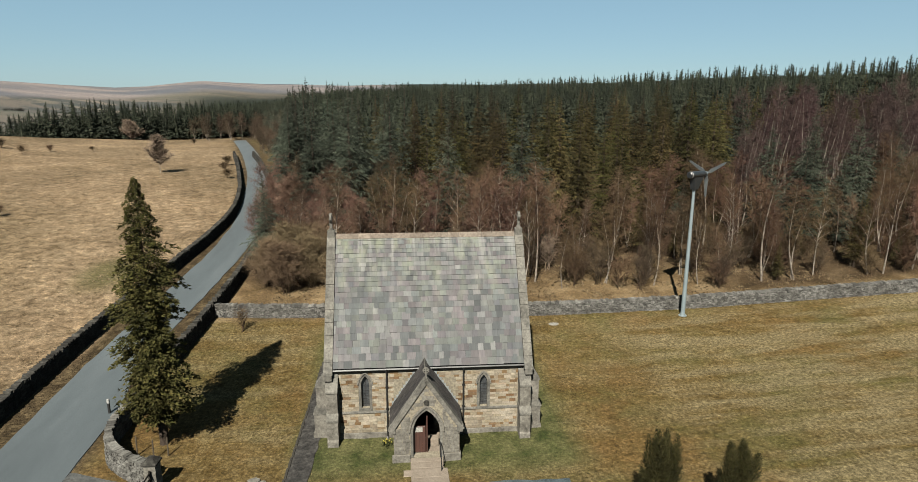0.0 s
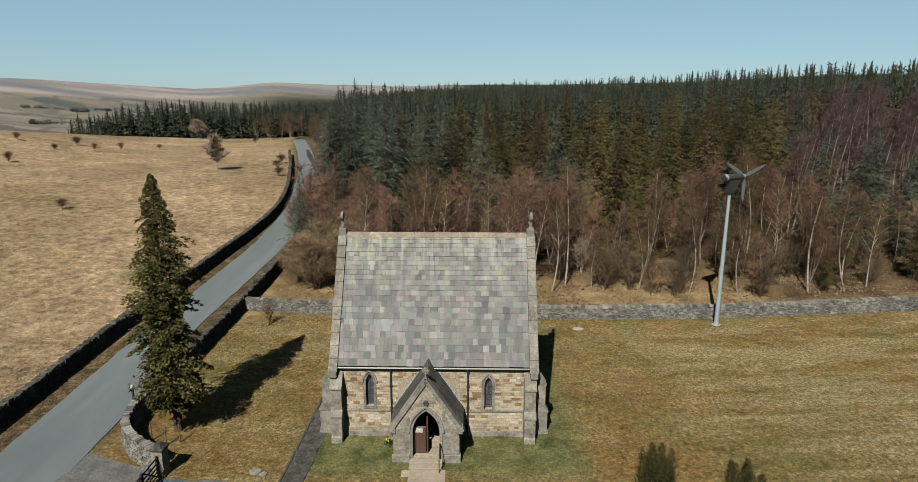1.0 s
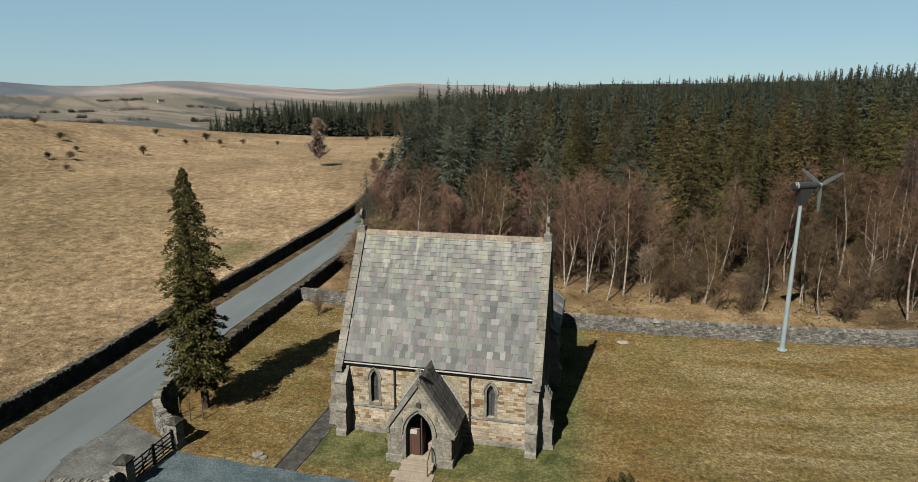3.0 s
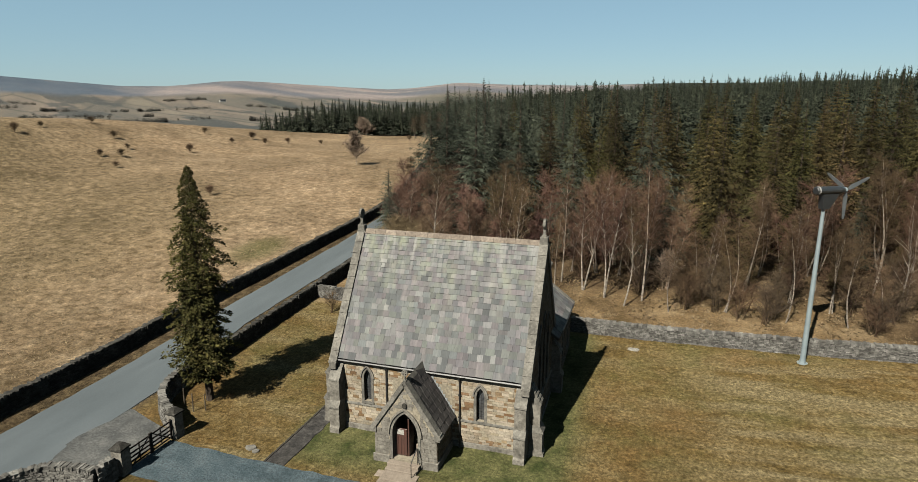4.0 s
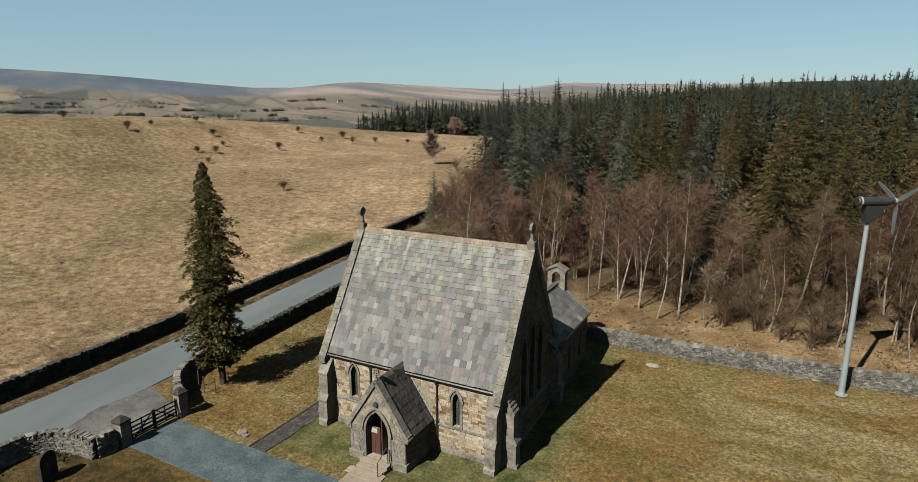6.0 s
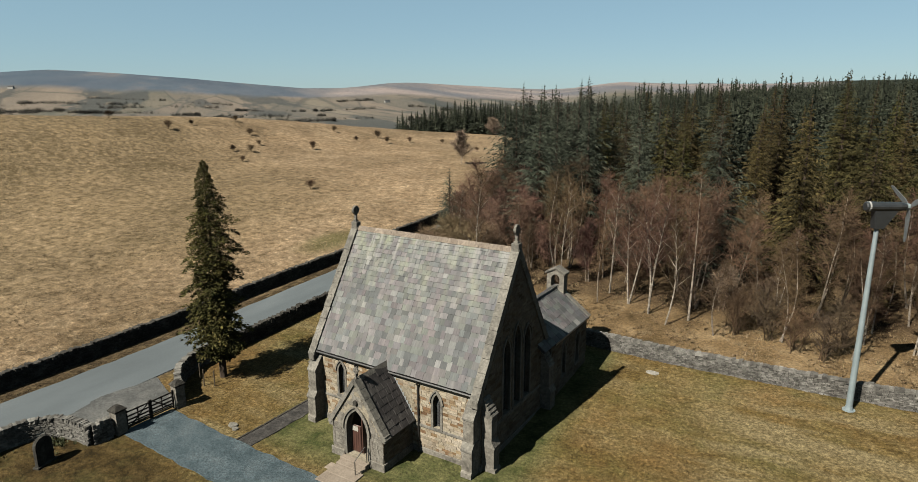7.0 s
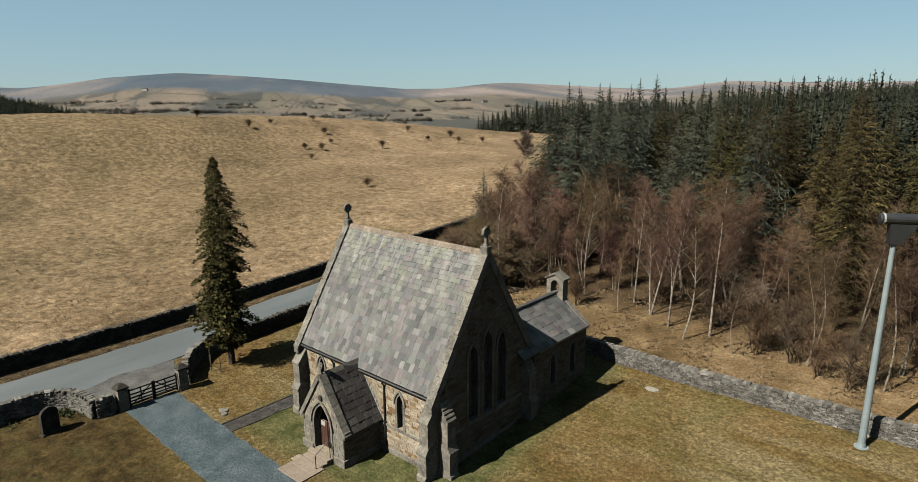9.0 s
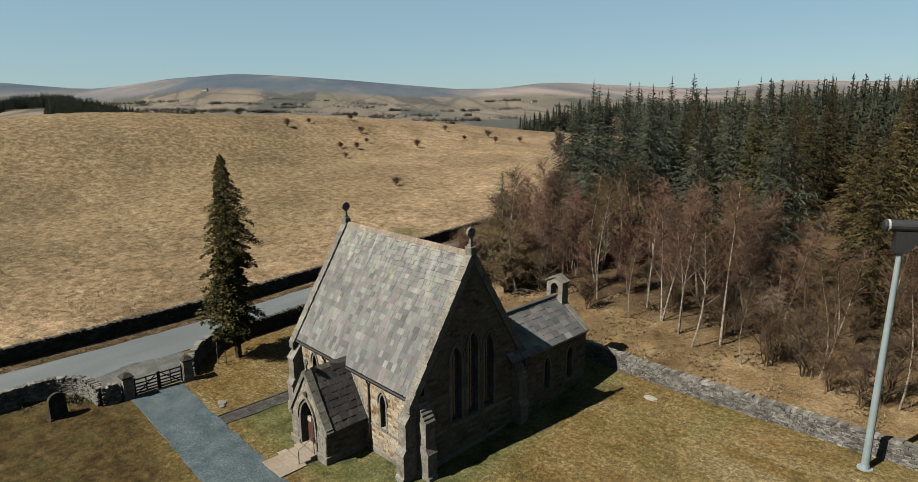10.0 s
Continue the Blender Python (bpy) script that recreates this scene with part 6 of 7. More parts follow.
deep = fill(101, -40, 190, 100, 320, 4.6, lambda x, y: in_wood(x, y) and (y > 107 or x > 73) and -50 < polar(x, y)[0] < 9 and (x < 74 or y > 62) and polar(x, y)[1] < 330)
far_wood("far_plantation", deep, 102, "dense dark spruce plantation up the slope", 12.0, 16.6, DEEPSPRUCE, n=70)
belt = fill(103, -122, -46, 168, 238, 2.2, lambda x, y: 0 < (y - 180) - (x + 107) * 0.40 < 26 and x + 0.79 * y > 34.6)
far_wood("tree_belt", belt, 104, "dark belt of conifers behind the pasture", 10.2, 12.4, DEEPSPRUCE, n=80, girth=4.2)

def valley_wood(seed, az0, az1, r0, r1, gap, keep=1.0):
    rng = random.Random(seed)
    n = int(abs(math.radians(az1 - az0)) * (r0 + r1) / 2 * (r1 - r0) / gap ** 2 * keep)
    out = []
    for _ in range(n):
        a, r = radians(rng.uniform(az0, az1)), rng.uniform(r0, r1)
        x, y = -r * math.sin(a), r * math.cos(a)
        bend = 14 * math.sin(a * 37 + seed)
        if noise.noise(Vector((x / 34, y / 34, seed))) > -0.08:
            out.append((x + bend, y + bend))
    return out


valley = []
for i, (a0, a1, r0, r1, gap) in enumerate(((75, 85, 620, 760, 6), (30, 70, 405, 425, 8), (56, 67, 620, 660, 5.5), (61, 63.5, 520, 580, 5), (44, 54, 540, 565, 5), (50, 64, 860, 880, 7), (38, 48, 800, 830, 7), (30, 44, 500, 515, 6), (28, 60, 430, 440, 10), (66, 78, 980, 1000, 7), (52, 58, 1150, 1180, 8), (64, 69, 1150, 1170, 8), (45, 62, 700, 725, 6), (56, 60, 760, 820, 6), (46, 50, 900, 960, 6), (62, 74, 800, 830, 6), (70, 84, 1200, 1300, 8))):
    valley += valley_wood(190 + i, a0, a1, r0, r1, gap)
rng = random.Random(211)
for i in range(46):
    a0, r0 = rng.uniform(26, 80), rng.uniform(470, 1350)
    valley += valley_wood(212 + i, a0, a0 + rng.uniform(2.5, 8.0), r0, r0 + rng.uniform(10, 34), 4.2)
far_wood("valley_woods", valley, 189, "leafless clumps and hedgerows across the valley", 3.2, 6.0, VALLEYWOOD, n=12, twigs=1, breadth=3.6, girth=7.5, profile=lambda q: np.sqrt(np.clip(1 - (1.7 * q - 0.7) ** 2, 0.02, 1)))

dip = []
rng = random.Random(214)
for _ in range(420):
    a, r = radians(rng.uniform(9.5, 20)), rng.uniform(235, 430)
    dip.append((-r * math.sin(a), r * math.cos(a)))
far_wood("dip_woods", dip, 215, "purple-brown leafless woods in the dip past the bend", 5.0, 8.0, HEDGETWIG, n=24, twigs=1, breadth=1.7, girth=6.0, profile=lambda q: np.sqrt(np.clip(1 - (1.7 * q - 0.7) ** 2, 0.02, 1)))

hill = []
rng = random.Random(205)
while len(hill) < 1500:
    a, r = radians(rng.uniform(-6, 18)), rng.uniform(330, 1010)
    if rng.random() < r / 1010:
        hill.append((-r * math.sin(a), r * math.cos(a)))
far_wood("hill_forest", hill, 206, "dark conifer forest over the far ridge", 9.0, 13.0, DEEPSPRUCE, n=18, twigs=1, girth=4.0, breadth=2.6)

left = []
rng = random.Random(207)
for a0, a1, r0, r1, count in ((74.5, 92.0, 530, 640, 1700), (67.0, 76.0, 440, 540, 1300)):
    for _ in range(count):
        a, r = radians(rng.uniform(a0, a1)), rng.uniform(r0, r1)
        left.append((-r * math.sin(a), r * math.cos(a)))
far_wood("valley_plantation", left, 208, "blue-dark plantation down in the valley", 8.0, 10.5, DEEPSPRUCE, n=15, twigs=1, girth=4.6, breadth=2.6)

# bare birches and thicket along the wood edge
BIRCHES = [bare_tree(110 + i, h, s, l, tw, m, "birch", lab, stems=st) for i, (h, s, l, tw, m, lab, st) in enumerate((
    (8.6, 1.9, 15, 58, TWIG, "slender bare birch with pale trunk", 1),
    (9.2, 1.7, 15, 52, TWIG, "slender bare birch with pale trunk", 2),
    (7.8, 2.0, 15, 66, REDTWIG, "bare birch with reddish twig haze", 1),
    (8.6, 2.1, 15, 60, REDTWIG, "bare birch with reddish twig haze", 2),
    (10.0, 2.0, 17, 52, TWIG, "slender bare birch with pale trunk", 1)))]
WHITE = [bare_tree(125 + i, 9.5, s, 16, 56, m, "birch", "tall bare birch with a bright white trunk at the wood edge", bark=WHITEBARK, stems=st, pale=True) for i, (s, m, st) in enumerate(((2.3, TWIG, 1), (2.1, REDTWIG, 2), (2.4, TWIG, 1)))]
WHITE_AT = [(-4.5, 53.4, 11.1), (1.9, 56.1, 9.2), (10.2, 54.1, 10.0), (11.7, 52.4, 8.6), (13.0, 56.2, 9.3), (8.1, 55.4, 10.5), (18.7, 58.4, 6.4), (6.0, 56.9, 9.6), (-3.0, 58.1, 7.2), (-9.0, 56.8, 8.4), (32.5, 55.0, 8.7), (38.6, 50.5, 7.8), (44.6, 49.3, 8.6), (43.3, 49.6, 7.4), (30.7, 52.1, 8.2), (24.8, 55.8, 7.6)]
RED = [bare_tree(130 + i, h, s, 15, 80, ROSETWIG, "birch", "bushy young birch with dense plum-red twigs", stems=2, z0=1.0) for i, (h, s) in enumerate(((7.0, 2.2), (8.0, 2.4)))]
TALL = [bare_tree(135 + i, h, 3.0, 18, 70, PLUMTWIG, "birch", "tall bare birch with white limbs and purple twigs", bark=WHITEBARK, stems=2) for i, h in enumerate((12.5, 13.5))]
edge = fill(111, -11, 66, 48.8, 84, 2.4, lambda x, y: birch_line(x) < y < wood_line(x) + 1.5 and not (x < -5 and y < 58))
edge = [p for p in edge if not (40 < p[0] and p[1] > 62) and not (abs(p[0] - 0.72 * p[1] - 3) < 5.5 and 37 < p[0] and p[1] > 52)]
edge += fill(153, 26, 64, 49.5, 62, 2.7, lambda x, y: y > birch_line(x))
scatter(WHITE, [(x, y, h / 9.5) for x, y, h in WHITE_AT], 126, (1, 1), "birches along the wood edge")
edge = [p for p in edge if all(math.hypot(p[0] - x, p[1] - y) > 1.7 for x, y, h in WHITE_AT)]
scatter(BIRCHES, edge, 112, (0.62, 1.15), "birches along the wood edge")
scatter(RED, fill(113, -15.5, -4, 57, 112, 1.9, lambda x, y: road_x(y) + 2.9 < x < -3 - 0.2 * (y - 57) and y < wood_line(x) + 14 and y > 57 and not (x < -8.5 and y < 63) and math.hypot(x + 12.5, y - 60.6) > 4.5) + fill(114, -4, 12, 58, 64, 2.6, lambda x, y: True), 115, (0.75, 1.1), "birches along the wood edge")
scatter(TALL, fill(116, 34, 82, 60, 90, 3.2, lambda x, y: y < wood_line(x) + 4 and x > 0.60 * y), 117, (0.85, 1.12), "purple birches up the slope")
# old road-side trees on the far bend
DULL = [bare_tree(137 + i, h, s, 15, 70, HEDGETWIG, "birch", "dull brown leafless tree beyond the bend", stems=2, z0=0.8) for i, (h, s) in enumerate(((6.4, 2.4), (7.2, 2.6)))]
scatter(DULL, fill(118, -50, -22, 128, 205, 4.5, lambda x, y: road_x(y) + 3.5 < x < road_x(y) + 16) + fill(119, -58, -46, 186, 200, 3.5, lambda x, y: True), 120, (0.8, 1.25), "birches beyond the bend")

SHRUBS = [bare_tree(140 + i, h, s, 10, 15, m, "shrub", lab, bark=BROWNTWIG, stems=4, z0=0.25, up=0.9, category="shrub", twig_len=0.5) for i, (h, s, m, lab) in enumerate((
    (2.8, 1.5, TWIG, "leafless brown shrub under the birches"),
    (3.2, 1.6, HEDGETWIG, "leafless brown shrub under the birches"),
    (2.2, 1.3, TWIG, "dark leafless hawthorn scrub")))]
scatter(SHRUBS, fill(141, -6, 60, 50, 66, 4.2, lambda x, y: birch_line(x) - 0.3 < y < wood_line(x) + 1 and (x + 2 * y) % 5 < 3.6) + [(16.7, 53.4, 1.2), (18.6, 52.3, 1.2), (20.3, 51.2, 1.1), (22.0, 50.4, 1.0), (29, 49.6, 0.9), (18, 54.5, 1.2)], 142, (0.7, 1.25), "scrub along the wood edge")
scatter(SHRUBS, fill(149, 28, 66, 48.6, 61, 2.5, lambda x, y: y > birch_line(x) - 0.9 and abs(x - 23.4) > 3), 152, (0.7, 1.2), "scrub along the wood edge")
WILLOWS = [bare_tree(145, 4.6, 2.5, 16, 70, WILLOWTWIG, "shrub", "big rounded thicket of brown leafless willow", bark=BROWNTWIG, stems=6, z0=0.2, up=0.75, category="shrub")]
scatter(WILLOWS, [(-9.6, 53.2, 1.0), (-7.4, 54.4, 1.05), (-11.6, 54.8, 0.95), (-5.6, 53.2, 0.8), (-9.4, 56.5, 1.15), (-6.6, 57.0, 1.1)], 146, (1, 1), "willow thicket")

pale_thorn = bare_tree(154, 3.4, 1.9, 13, 26, GREYTWIG, "shrub", "pale grey leafless hawthorn at the wood edge", bark=GREYTWIG, stems=3, z0=0.5, up=0.7, category="shrub", twig_len=0.55)
plant(pale_thorn, 15.0, 56.5, 1.0, 30, True)
brash = thing("brash_pile", "pile of pale cut branches behind the vestry", "branches", at=(-4.3, 53.6, H(-4.3, 53.6)))
rng = random.Random(155)
for k in range(14):
    a, l = rng.uniform(0, 6.28), rng.uniform(0.5, 1.1)
    x, y, z = rng.uniform(-0.6, 0.6), rng.uniform(-0.4, 0.4), rng.uniform(0.02, 0.4)
    bm = bmesh.new()
    tube(bm, [(x - l * math.cos(a), y - l * math.sin(a), z - 0.04), (x, y, z + 0.06), (x + l * math.cos(a), y + l * math.sin(a), z + rng.uniform(-0.1, 0.3))], [0.05, 0.045, 0.02], 6)
    part("branch", bm, POSTWOOD, brash)

# lone plants on the pasture
field_bushes = [(-68.0, 98.0, 0.95), (-79.3, 92.2, 0.8), (-80.3, 117.9, 0.8), (-84.6, 78.1, 0.9), (-71.9, 81.9, 0.7), (-68.9, 123.5, 0.85), (-68.0, 131.6, 0.8), (-72.4, 116.6, 0.65), (-73.8, 89.6, 0.55), (-65.8, 78.7, 0.6), (-74.4, 127.1, 1.0), (-44.0, 72.4, 0.75), (-63.7, 139.6, 0.6), (-86.0, 84.0, 0.6), (-70.4, 84.5, 0.8), (-47.0, 128.0, 0.6), (-52.0, 170.0, 0.8), (-27.0, 104.0, 0.9), (-29.5, 112.0, 0.9), (-31.0, 120.0, 1.0), (-88.0, 96.0, 0.7), (-93.0, 72.0, 0.8)]
THORNS = [bare_tree(143 + i, 1.6, 1.15, 10, 24, BROWNTWIG, "shrub", "small leafless thorn bush on pale pasture", bark=BROWNTWIG, stems=3, z0=0.4, up=0.5, category="shrub", twig_len=0.5) for i in range(2)]
scatter(THORNS, field_bushes, 147, (1, 1), "thorn bushes on the pasture")
field_birch = bare_tree(150, 6.0, 2.2, 26, 130, GREYTWIG, "birch", "lone leafless birch on the pasture", z0=1.3, up=0.75, thin=0.03)
plant(field_birch, -38.3, 106.5, 1.0, 20, True)
round_bush = bare_tree(151, 5.4, 3.3, 26, 120, GREYTWIG, "shrub", "rounded leafless bush before the conifer belt", bark=BROWNTWIG, stems=4, z0=0.4, up=0.45, category="shrub", thin=0.03)
plant(round_bush, -75.2, 190.0, 1.0, 0, True)


# ---- yews ----
def yew(x, y, fingers, tall, seed):
    rng = np.random.RandomState(seed)
    t = thing("yew", "upright columnar yew with dense olive foliage", "tree", "yews", at=(x, y, H(x, y)))
    bm = bmesh.new()
    tube(bm, [(0, 0, -0.2), (0, 0, tall * 0.6)], [0.16, 0.06], 7)
    part("trunk", bm, BARK, t)
    V, F, k = [], [], 0
    for i in range(fingers):
        a, d = i * 2.4, 0.75 * math.sqrt((i + 0.3) / fingers)
        h = tall * (1 - 0.28 * (d / 0.75) ** 2 * rng.rand() - 0.06 * rng.rand())
        v, f = branch_cloud(rng, h, 0.36, 330, 2, 0.15, -0.4, lambda q: 0.95 * (1 - q ** 3) + 0.08, 0.06, 0.9, -0.6)
        v[:, 0] += d * math.cos(a) * (0.55 + 0.45 * v[:, 2] / tall)
        v[:, 1] += d * math.sin(a) * (0.55 + 0.45 * v[:, 2] / tall)
        V.append(v)
        F.append(f + k)
        k += len(v)
    c = new("crown", raw_mesh("crown", np.concatenate(V), np.concatenate(F), YEW))
    c.parent = t


yew(11.25, 22.2, 12, 5.2, 161)
yew(14.85, 22.3, 6, 4.25, 162)

# ---- wind turbine ----
tx, ty = 23.4, 45.0
tz = H(tx, ty)
turbine = thing("wind_turbine", "small wind turbine on a tall pale tubular steel pole", "wind turbine", at=(tx, ty, tz))
bm = bmesh.new()
tube(bm, [(0, 0, -0.2), (0, 0, 4.5), (0, 0, 10.4)], [0.175, 0.15, 0.11], 14)
part("pole", bm, STEEL, turbine, "pale galvanised tapering pole")
bm = bmesh.new()
tube(bm, [(0, 0, -0.1), (0, 0, 0.05)], [0.33, 0.33], 12)
tube(bm, [(0, 0, 0.051), (0, 0, 0.24)], [0.21, 0.185], 12)
part("base_flange", bm, STEEL, turbine)
head = thing("nacelle", "dark turbine head", "", at=(0, 0, 10.4), turn=28)
head.parent = turbine
bm = bmesh.new()
tube(bm, [(-0.75, 0, 1.15), (-0.7, 0, 1.15), (1.0, 0, 1.15), (1.3, 0, 1.15)], [0.2, 0.26, 0.25, 0.16], 14)
part("generator", bm, DARKSTEEL, head)
bm = bmesh.new()
tube(bm, [(-0.62, 0, 1.15), (-0.54, 0, 1.15)], [0.275, 0.275], 14)
part("band", bm, WHITEPAINT, head)
bm = bmesh.new()
prism(bm, [(-0.22, 0.0), (0.24, 0.0), (0.85, 0.93), (-0.30, 0.93)], "y", -0.2, 0.2)
part("neck", bm, DARKSTEEL, head, "tapered dark neck under the generator")
bm = bmesh.new()
tube(bm, [(1.31, 0, 1.15), (1.45, 0, 1.15), (1.6, 0, 1.15)], [0.17, 0.16, 0.05], 10)
part("hub", bm, STEEL, head)
for k in range(3):
    a = radians(182 + 120 * k)
    bm = bmesh.new()
    u = Vector((0, math.sin(a), math.cos(a)))
    w = Vector((0, math.cos(a), -math.sin(a)))
    c = Vector((1.46, 0, 1.15))
    sec = [(0.12, 0.06), (0.45, 0.15), (1.7, 0.085), (1.85, 0.04)]
    ring = []
    for r, h in sec:
        p = c + u * r
        ring.append([bm.verts.new(p + w * h * sx + Vector((0.018 * sy + 0.05 * h * sx, 0, 0))) for sx, sy in ((-1, -1), (1, -1), (1, 1), (-1, 1))])
    for r0, r1 in zip(ring, ring[1:]):
        for i in range(4):
            bm.faces.new((r0[i], r0[(i + 1) % 4], r1[(i + 1) % 4], r1[i]))
    bm.faces.new(ring[0])
    bm.faces.new(ring[-1])
    part("blade", bm, BLADE, head, "slim grey rotor blade at rest")

# ---- small things ----
gs = thing("headstone", "dark mossy round-topped headstone in the grass", "headstone", at=(-12.45, 20.35, H(-12.45, 20.35)), turn=-72)
bm = bmesh.new()
prism(bm, [(-0.42, -0.2)] + [(-0.42, 0.95)] + [(0.42 * math.cos(a), 0.95 + 0.36 * math.sin(a)) for a in np.linspace(math.pi, 0, 9)[1:-1]] + [(0.42, 0.95), (0.42, -0.2)], "y", -0.08, 0.08)
part("slab", bm, GRAVE, gs)
gs.matrix_basis = gs.matrix_basis @ Matrix.Scale(1.18, 4)
bm = bmesh.new()
box(bm, -0.5, 0.5, -0.16, 0.16, -0.2, 0.06, 0.02)
part("foot", bm, GRAVE, gs)
for x, y, h in ((-13.75, 30.65, 1.15), (-12.75, 30.2, 1.2), (-12.15, 30.55, 1.1)):
    bm = bmesh.new()
    z = H(x, y)
    tube(bm, [(x, y, z - 0.2), (x + 0.03, y, z + h)], [0.04, 0.035], 6)
    tagged(part("stake", bm, POSTWOOD), "thin weathered timber stake by the conifer", "stake", "stakes round the conifer")
bm = bmesh.new()
z = H(-16.9, 34.9)
box(bm, -16.96, -16.84, 34.84, 34.96, z - 0.2, z + 0.72, 0.015)
mk = tagged(part("marker_post", bm, IRON), "short black verge marker with a white top", "marker post")
bm = bmesh.new()
box(bm, -16.965, -16.835, 34.835, 34.965, z + 0.722, z + 0.95, 0.015)
part("reflector_band", bm, WHITEPAINT, mk)
for x, y, w, d, lab in ((12.6, 45.0, 0.48, 0.26, "pale flat stone slab lying in the grass"), (-7.2, 27.95, 0.34, 0.24, "grey flat stone set in the turf"), (-6.75, 27.75, 0.22, 0.18, "grey flat stone set in the turf")):
    rng = random.Random(int(x * 7))
    bm = bmesh.new()
    z = H(x, y)
    prism(bm, [(x + w * math.cos(a) * rng.uniform(0.8, 1.1), y + d * math.sin(a) * rng.uniform(0.8, 1.1)) for a in np.linspace(0, 2 * math.pi, 10)[:-1]], "z", z - 0.1, z + 0.07)
    tagged(part("flat_stone", bm, PALESTONE if x > 0 else COPING), lab, "stone")
daff = thing("daffodils", "small clump of yellow daffodils by the porch wall", "flowers", at=(-0.6, 30.5, H(-0.6, 30.5)))
rng = random.Random(171)
leaves, petals = Soup(), Soup()
for k in range(26):
    x, y, h = rng.gauss(0, 0.17), rng.gauss(0, 0.12), rng.uniform(0.2, 0.32)
    leaves.block((x, y, h / 2), (0.012, 0.004, 0), (0.02, 0, h / 2), (0, 0.004, 0), rng, 0.01)
    if k % 2:
        petals.block((x, y, h + 0.02), (0.026, 0, 0.008), (0, 0.026, 0), (0, 0, 0.018), rng, 0.008)
leaves.put("leaves", LEAF, daff)
petals.put("flower_heads", FLOWER, daff)


# ---- rough grass, past counting ----
def tufts(name, spots, size, mat, label, seed, blades=5, lie=1.0):
    rng = np.random.RandomState(seed)
    P = np.array(spots)
    n = len(P)
    z = height(P[:, 0], P[:, 1])
    V, F, k = [], [], 0
    for b in range(blades):
        a = rng.rand(n) * 6.28
        s = size * (0.5 + rng.rand(n))
        d = np.stack([np.cos(a), np.sin(a)], -1)
        w = np.stack([-np.sin(a), np.cos(a)], -1) * (0.11 * s)[:, None]
        base = P + d * (0.15 * s)[:, None]
        tip = P + d * (s * (0.35 + 0.5 * rng.rand(n)))[:, None]
        V += [np.column_stack([base - w, z - 0.03]), np.column_stack([base + w, z - 0.03]), np.column_stack([tip, z + lie * s * (0.45 + 0.4 * rng.rand(n))])]
        ii = np.arange(n)
        F.append(np.stack([k + ii, k + n + ii, k + 2 * n + ii], -1))
        k += 3 * n
    ob = new(name, raw_mesh(name, np.concatenate(V), np.concatenate(F), mat))
    return tagged(ob, label, "grass", kind="stuff")


rs = np.random.RandomState(181)
pasture = []
while len(pasture) < 24000:
    x, y = rs.uniform(-75, -21), rs.uniform(12, 110)
    if x < road_x(y) - 3.2 and rs.rand() < min(1, (55 / math.hypot(x - 20, y)) ** 2 * 1.5):
        pasture.append((x, y))
tufts("pasture_tussocks", pasture, 0.20, STRAW, "pale dry tussock grass over the pasture", 182, lie=0.45)
verge = []
for _ in range(4200):
    y = rs.uniform(10, 120)
    verge.append((road_x(y) - 1.6 - 1.25 * rs.rand(), y))
for _ in range(900):
    y = rs.uniform(33, 80)
    verge.append((road_x(y) + 1.8 + rs.rand() * 1.2, y))
tufts("verge_grass", verge, 0.13, VERGE, "dead brown grass along the lane verges", 183, lie=0.7)
floor_ = [(rs.uniform(-12, 62), rs.uniform(48, 64)) for _ in range(22000)]
tufts("wood_floor_bracken", [p for p in floor_ if p[1] > 48.9 - 0.055 * (p[0] - 2)], 0.16, BRACKEN, "dead bracken and dry grass under the birches", 184, lie=0.5)

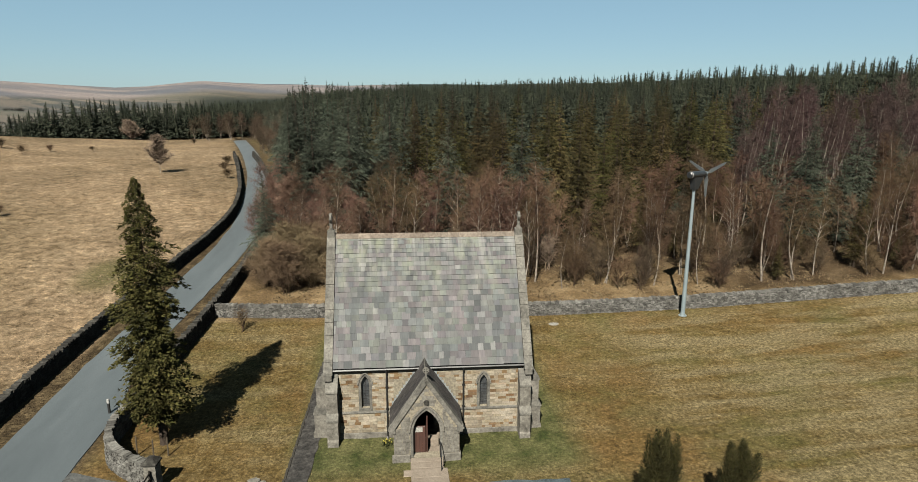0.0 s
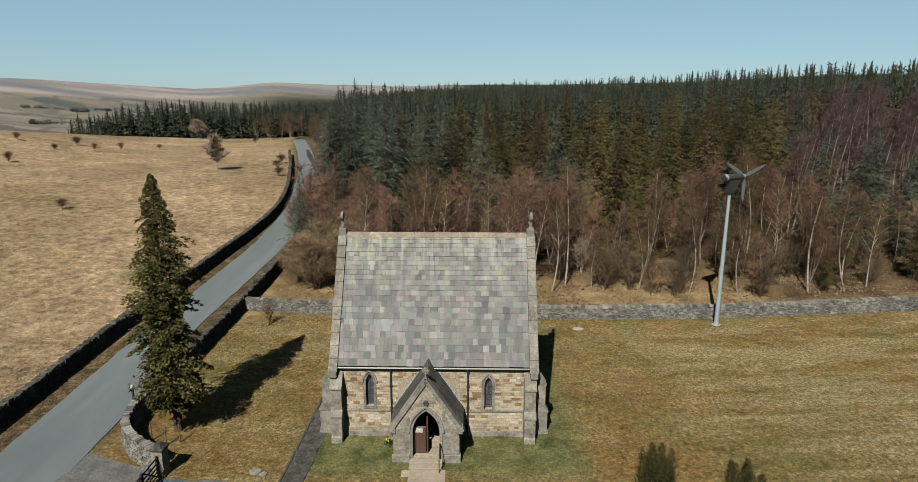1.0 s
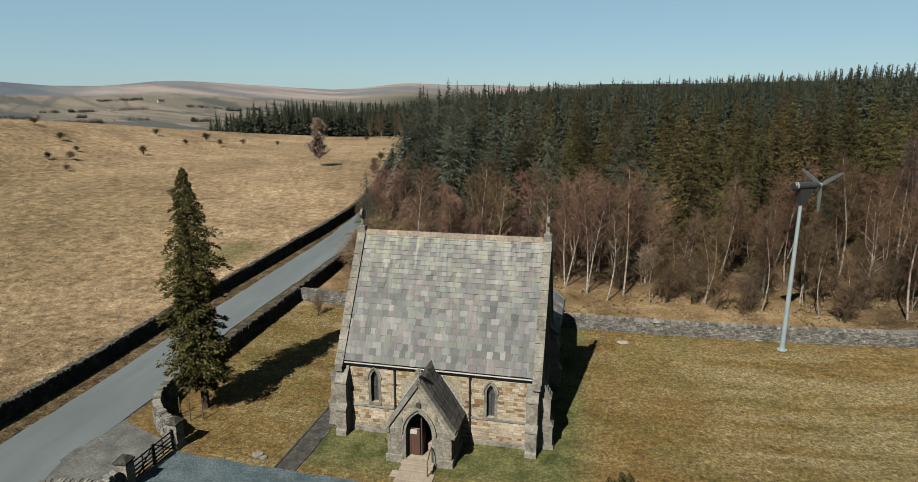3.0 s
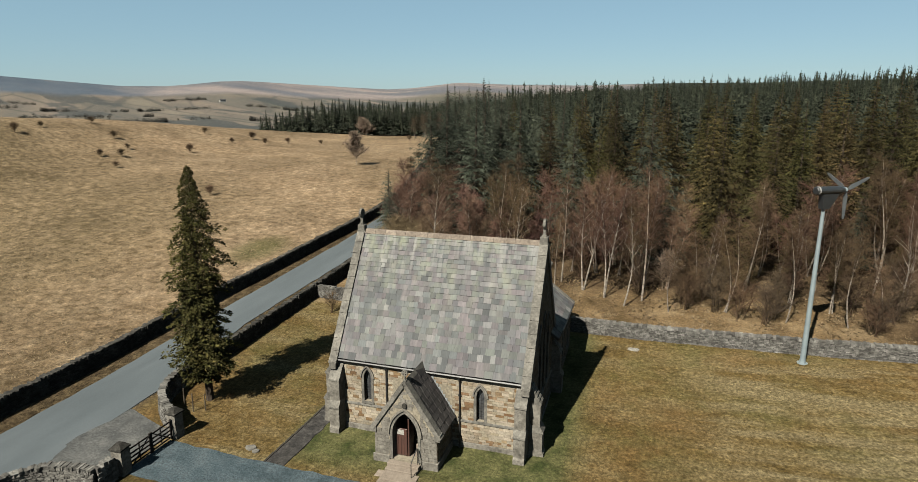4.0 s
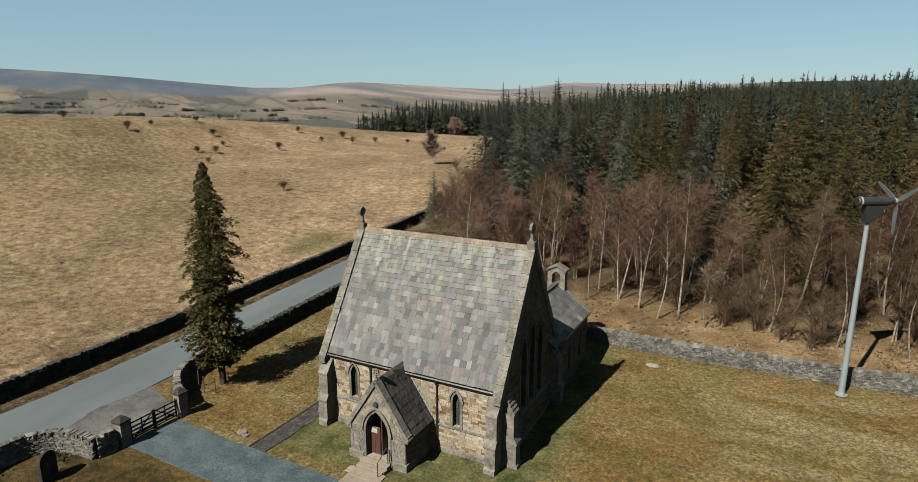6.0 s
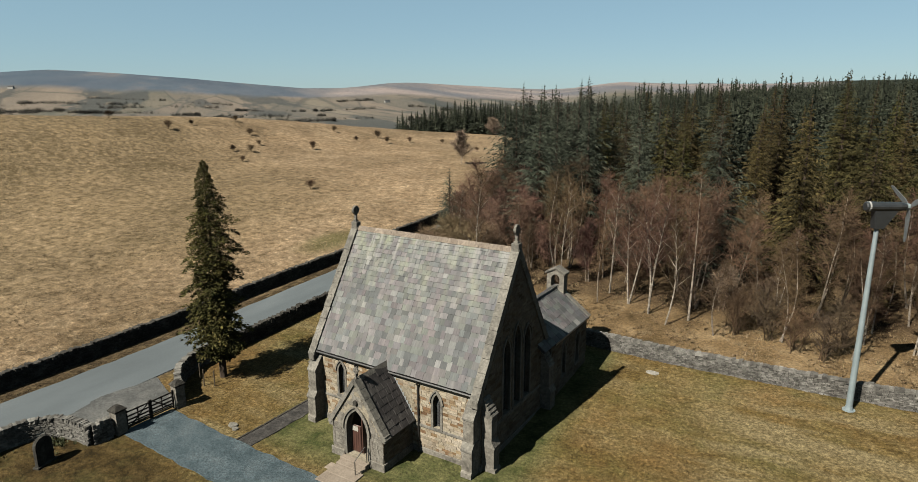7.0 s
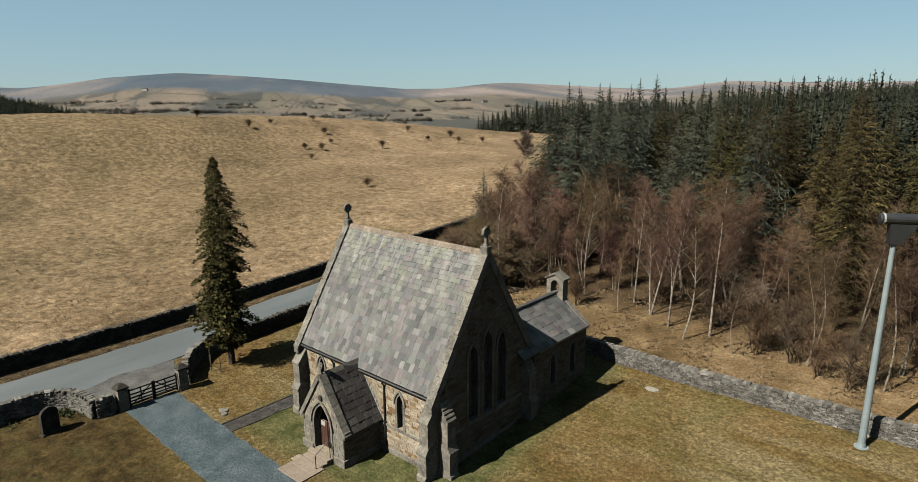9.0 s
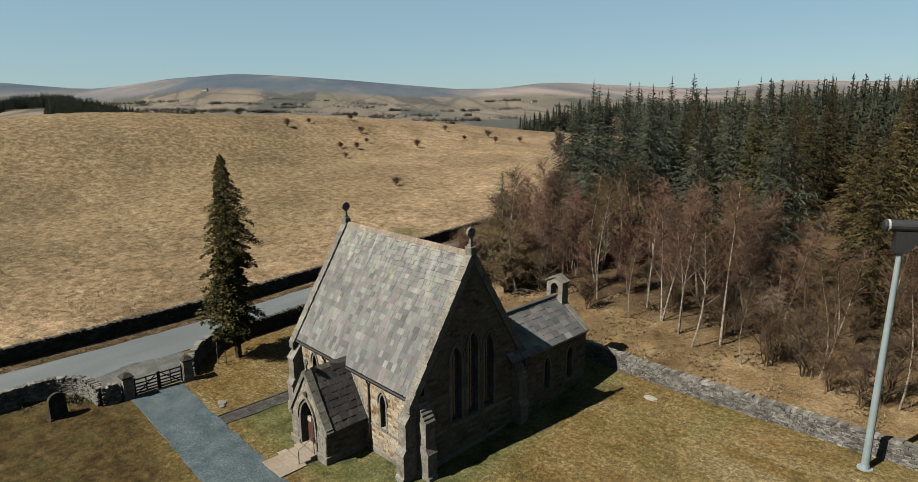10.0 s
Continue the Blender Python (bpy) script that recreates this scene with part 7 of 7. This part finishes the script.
humps = [(rs.uniform(-12, 40), rs.uniform(48.4, 58)) for _ in range(3600)]
tufts("wood_floor_tussocks", [p for p in humps if p[1] > 49.2 - 0.055 * (p[0] - 2) and noise.noise(Vector((p[0] / 2.6, p[1] / 2.6, 3))) > -0.05], 0.26, BRACKEN, "shaggy dead grass tussocks and bramble under the birches", 188, blades=12, lie=0.7)

lawn = []
while len(lawn) < 42000:
    x, y = rs.uniform(-14.5, 42), rs.uniform(12, 46.5)
    if (-4.6 < x < 8.6 and 28.6 < y < 45.6) or abs(y - 25.65 + 0.035 * (x + 11.5)) < 1.7 or (abs(x + 5.15 - 0.045 * (y - 27)) < 0.65 and y > 26.5) or (0.4 < x < 2.8 and 26 < y < 29) or (x < -13 and 21 < y < 28):
        continue
    lawn.append((x, y))
tufts("lawn_grass", lawn, 0.075, TURF, "short dead winter grass over the churchyard", 187, blades=3, lie=0.7)
weeds = [(-13.9 + rs.normal(0, 0.45), 21.55 + rs.normal(0, 0.28)) for _ in range(70)] + [(-15.1 + rs.normal(0, 0.2), 19.2 + rs.normal(0, 0.3)) for _ in range(25)]
tufts("weeds", weeds, 0.24, LEAF, "green weeds growing under the curved wall", 185, blades=7)
sapling = bare_tree(186, 1.7, 1.0, 9, 10, BROWNTWIG, "shrub", "tiny leafless sapling in the churchyard corner", bark=BROWNTWIG, stems=2, z0=0.2, category="shrub", twig_len=0.5)
plant(sapling, -11.8, 45.8, 1.0, 40, True)


def farmhouse(az, r, turn):
    x, y = -r * math.sin(radians(az)), r * math.cos(radians(az))
    f = thing("farmhouse", "distant whitewashed farmhouse on the hillside", "house", at=(x, y, H(x, y)), turn=turn)
    f.matrix_basis = f.matrix_basis @ Matrix.Scale(0.6, 4)
    bm = bmesh.new()
    prism(bm, [(-4, -3), (4, -3), (4, 5), (0, 8), (-4, 5)], "x", -9, 9)
    part("wall", bm, WHITEPAINT, f)
    for s in (1, -1):
        bm = bmesh.new()
        prism(bm, [(s * 4.4, 4.75), (s * 4.4, 5.0), (0, 8.35), (0, 8.05)], "x", -9.3, 9.3)
        part("roof", bm, UNDER, f)


farmhouse(65.8, 1450, 30)
farmhouse(36.5, 1250, 60)
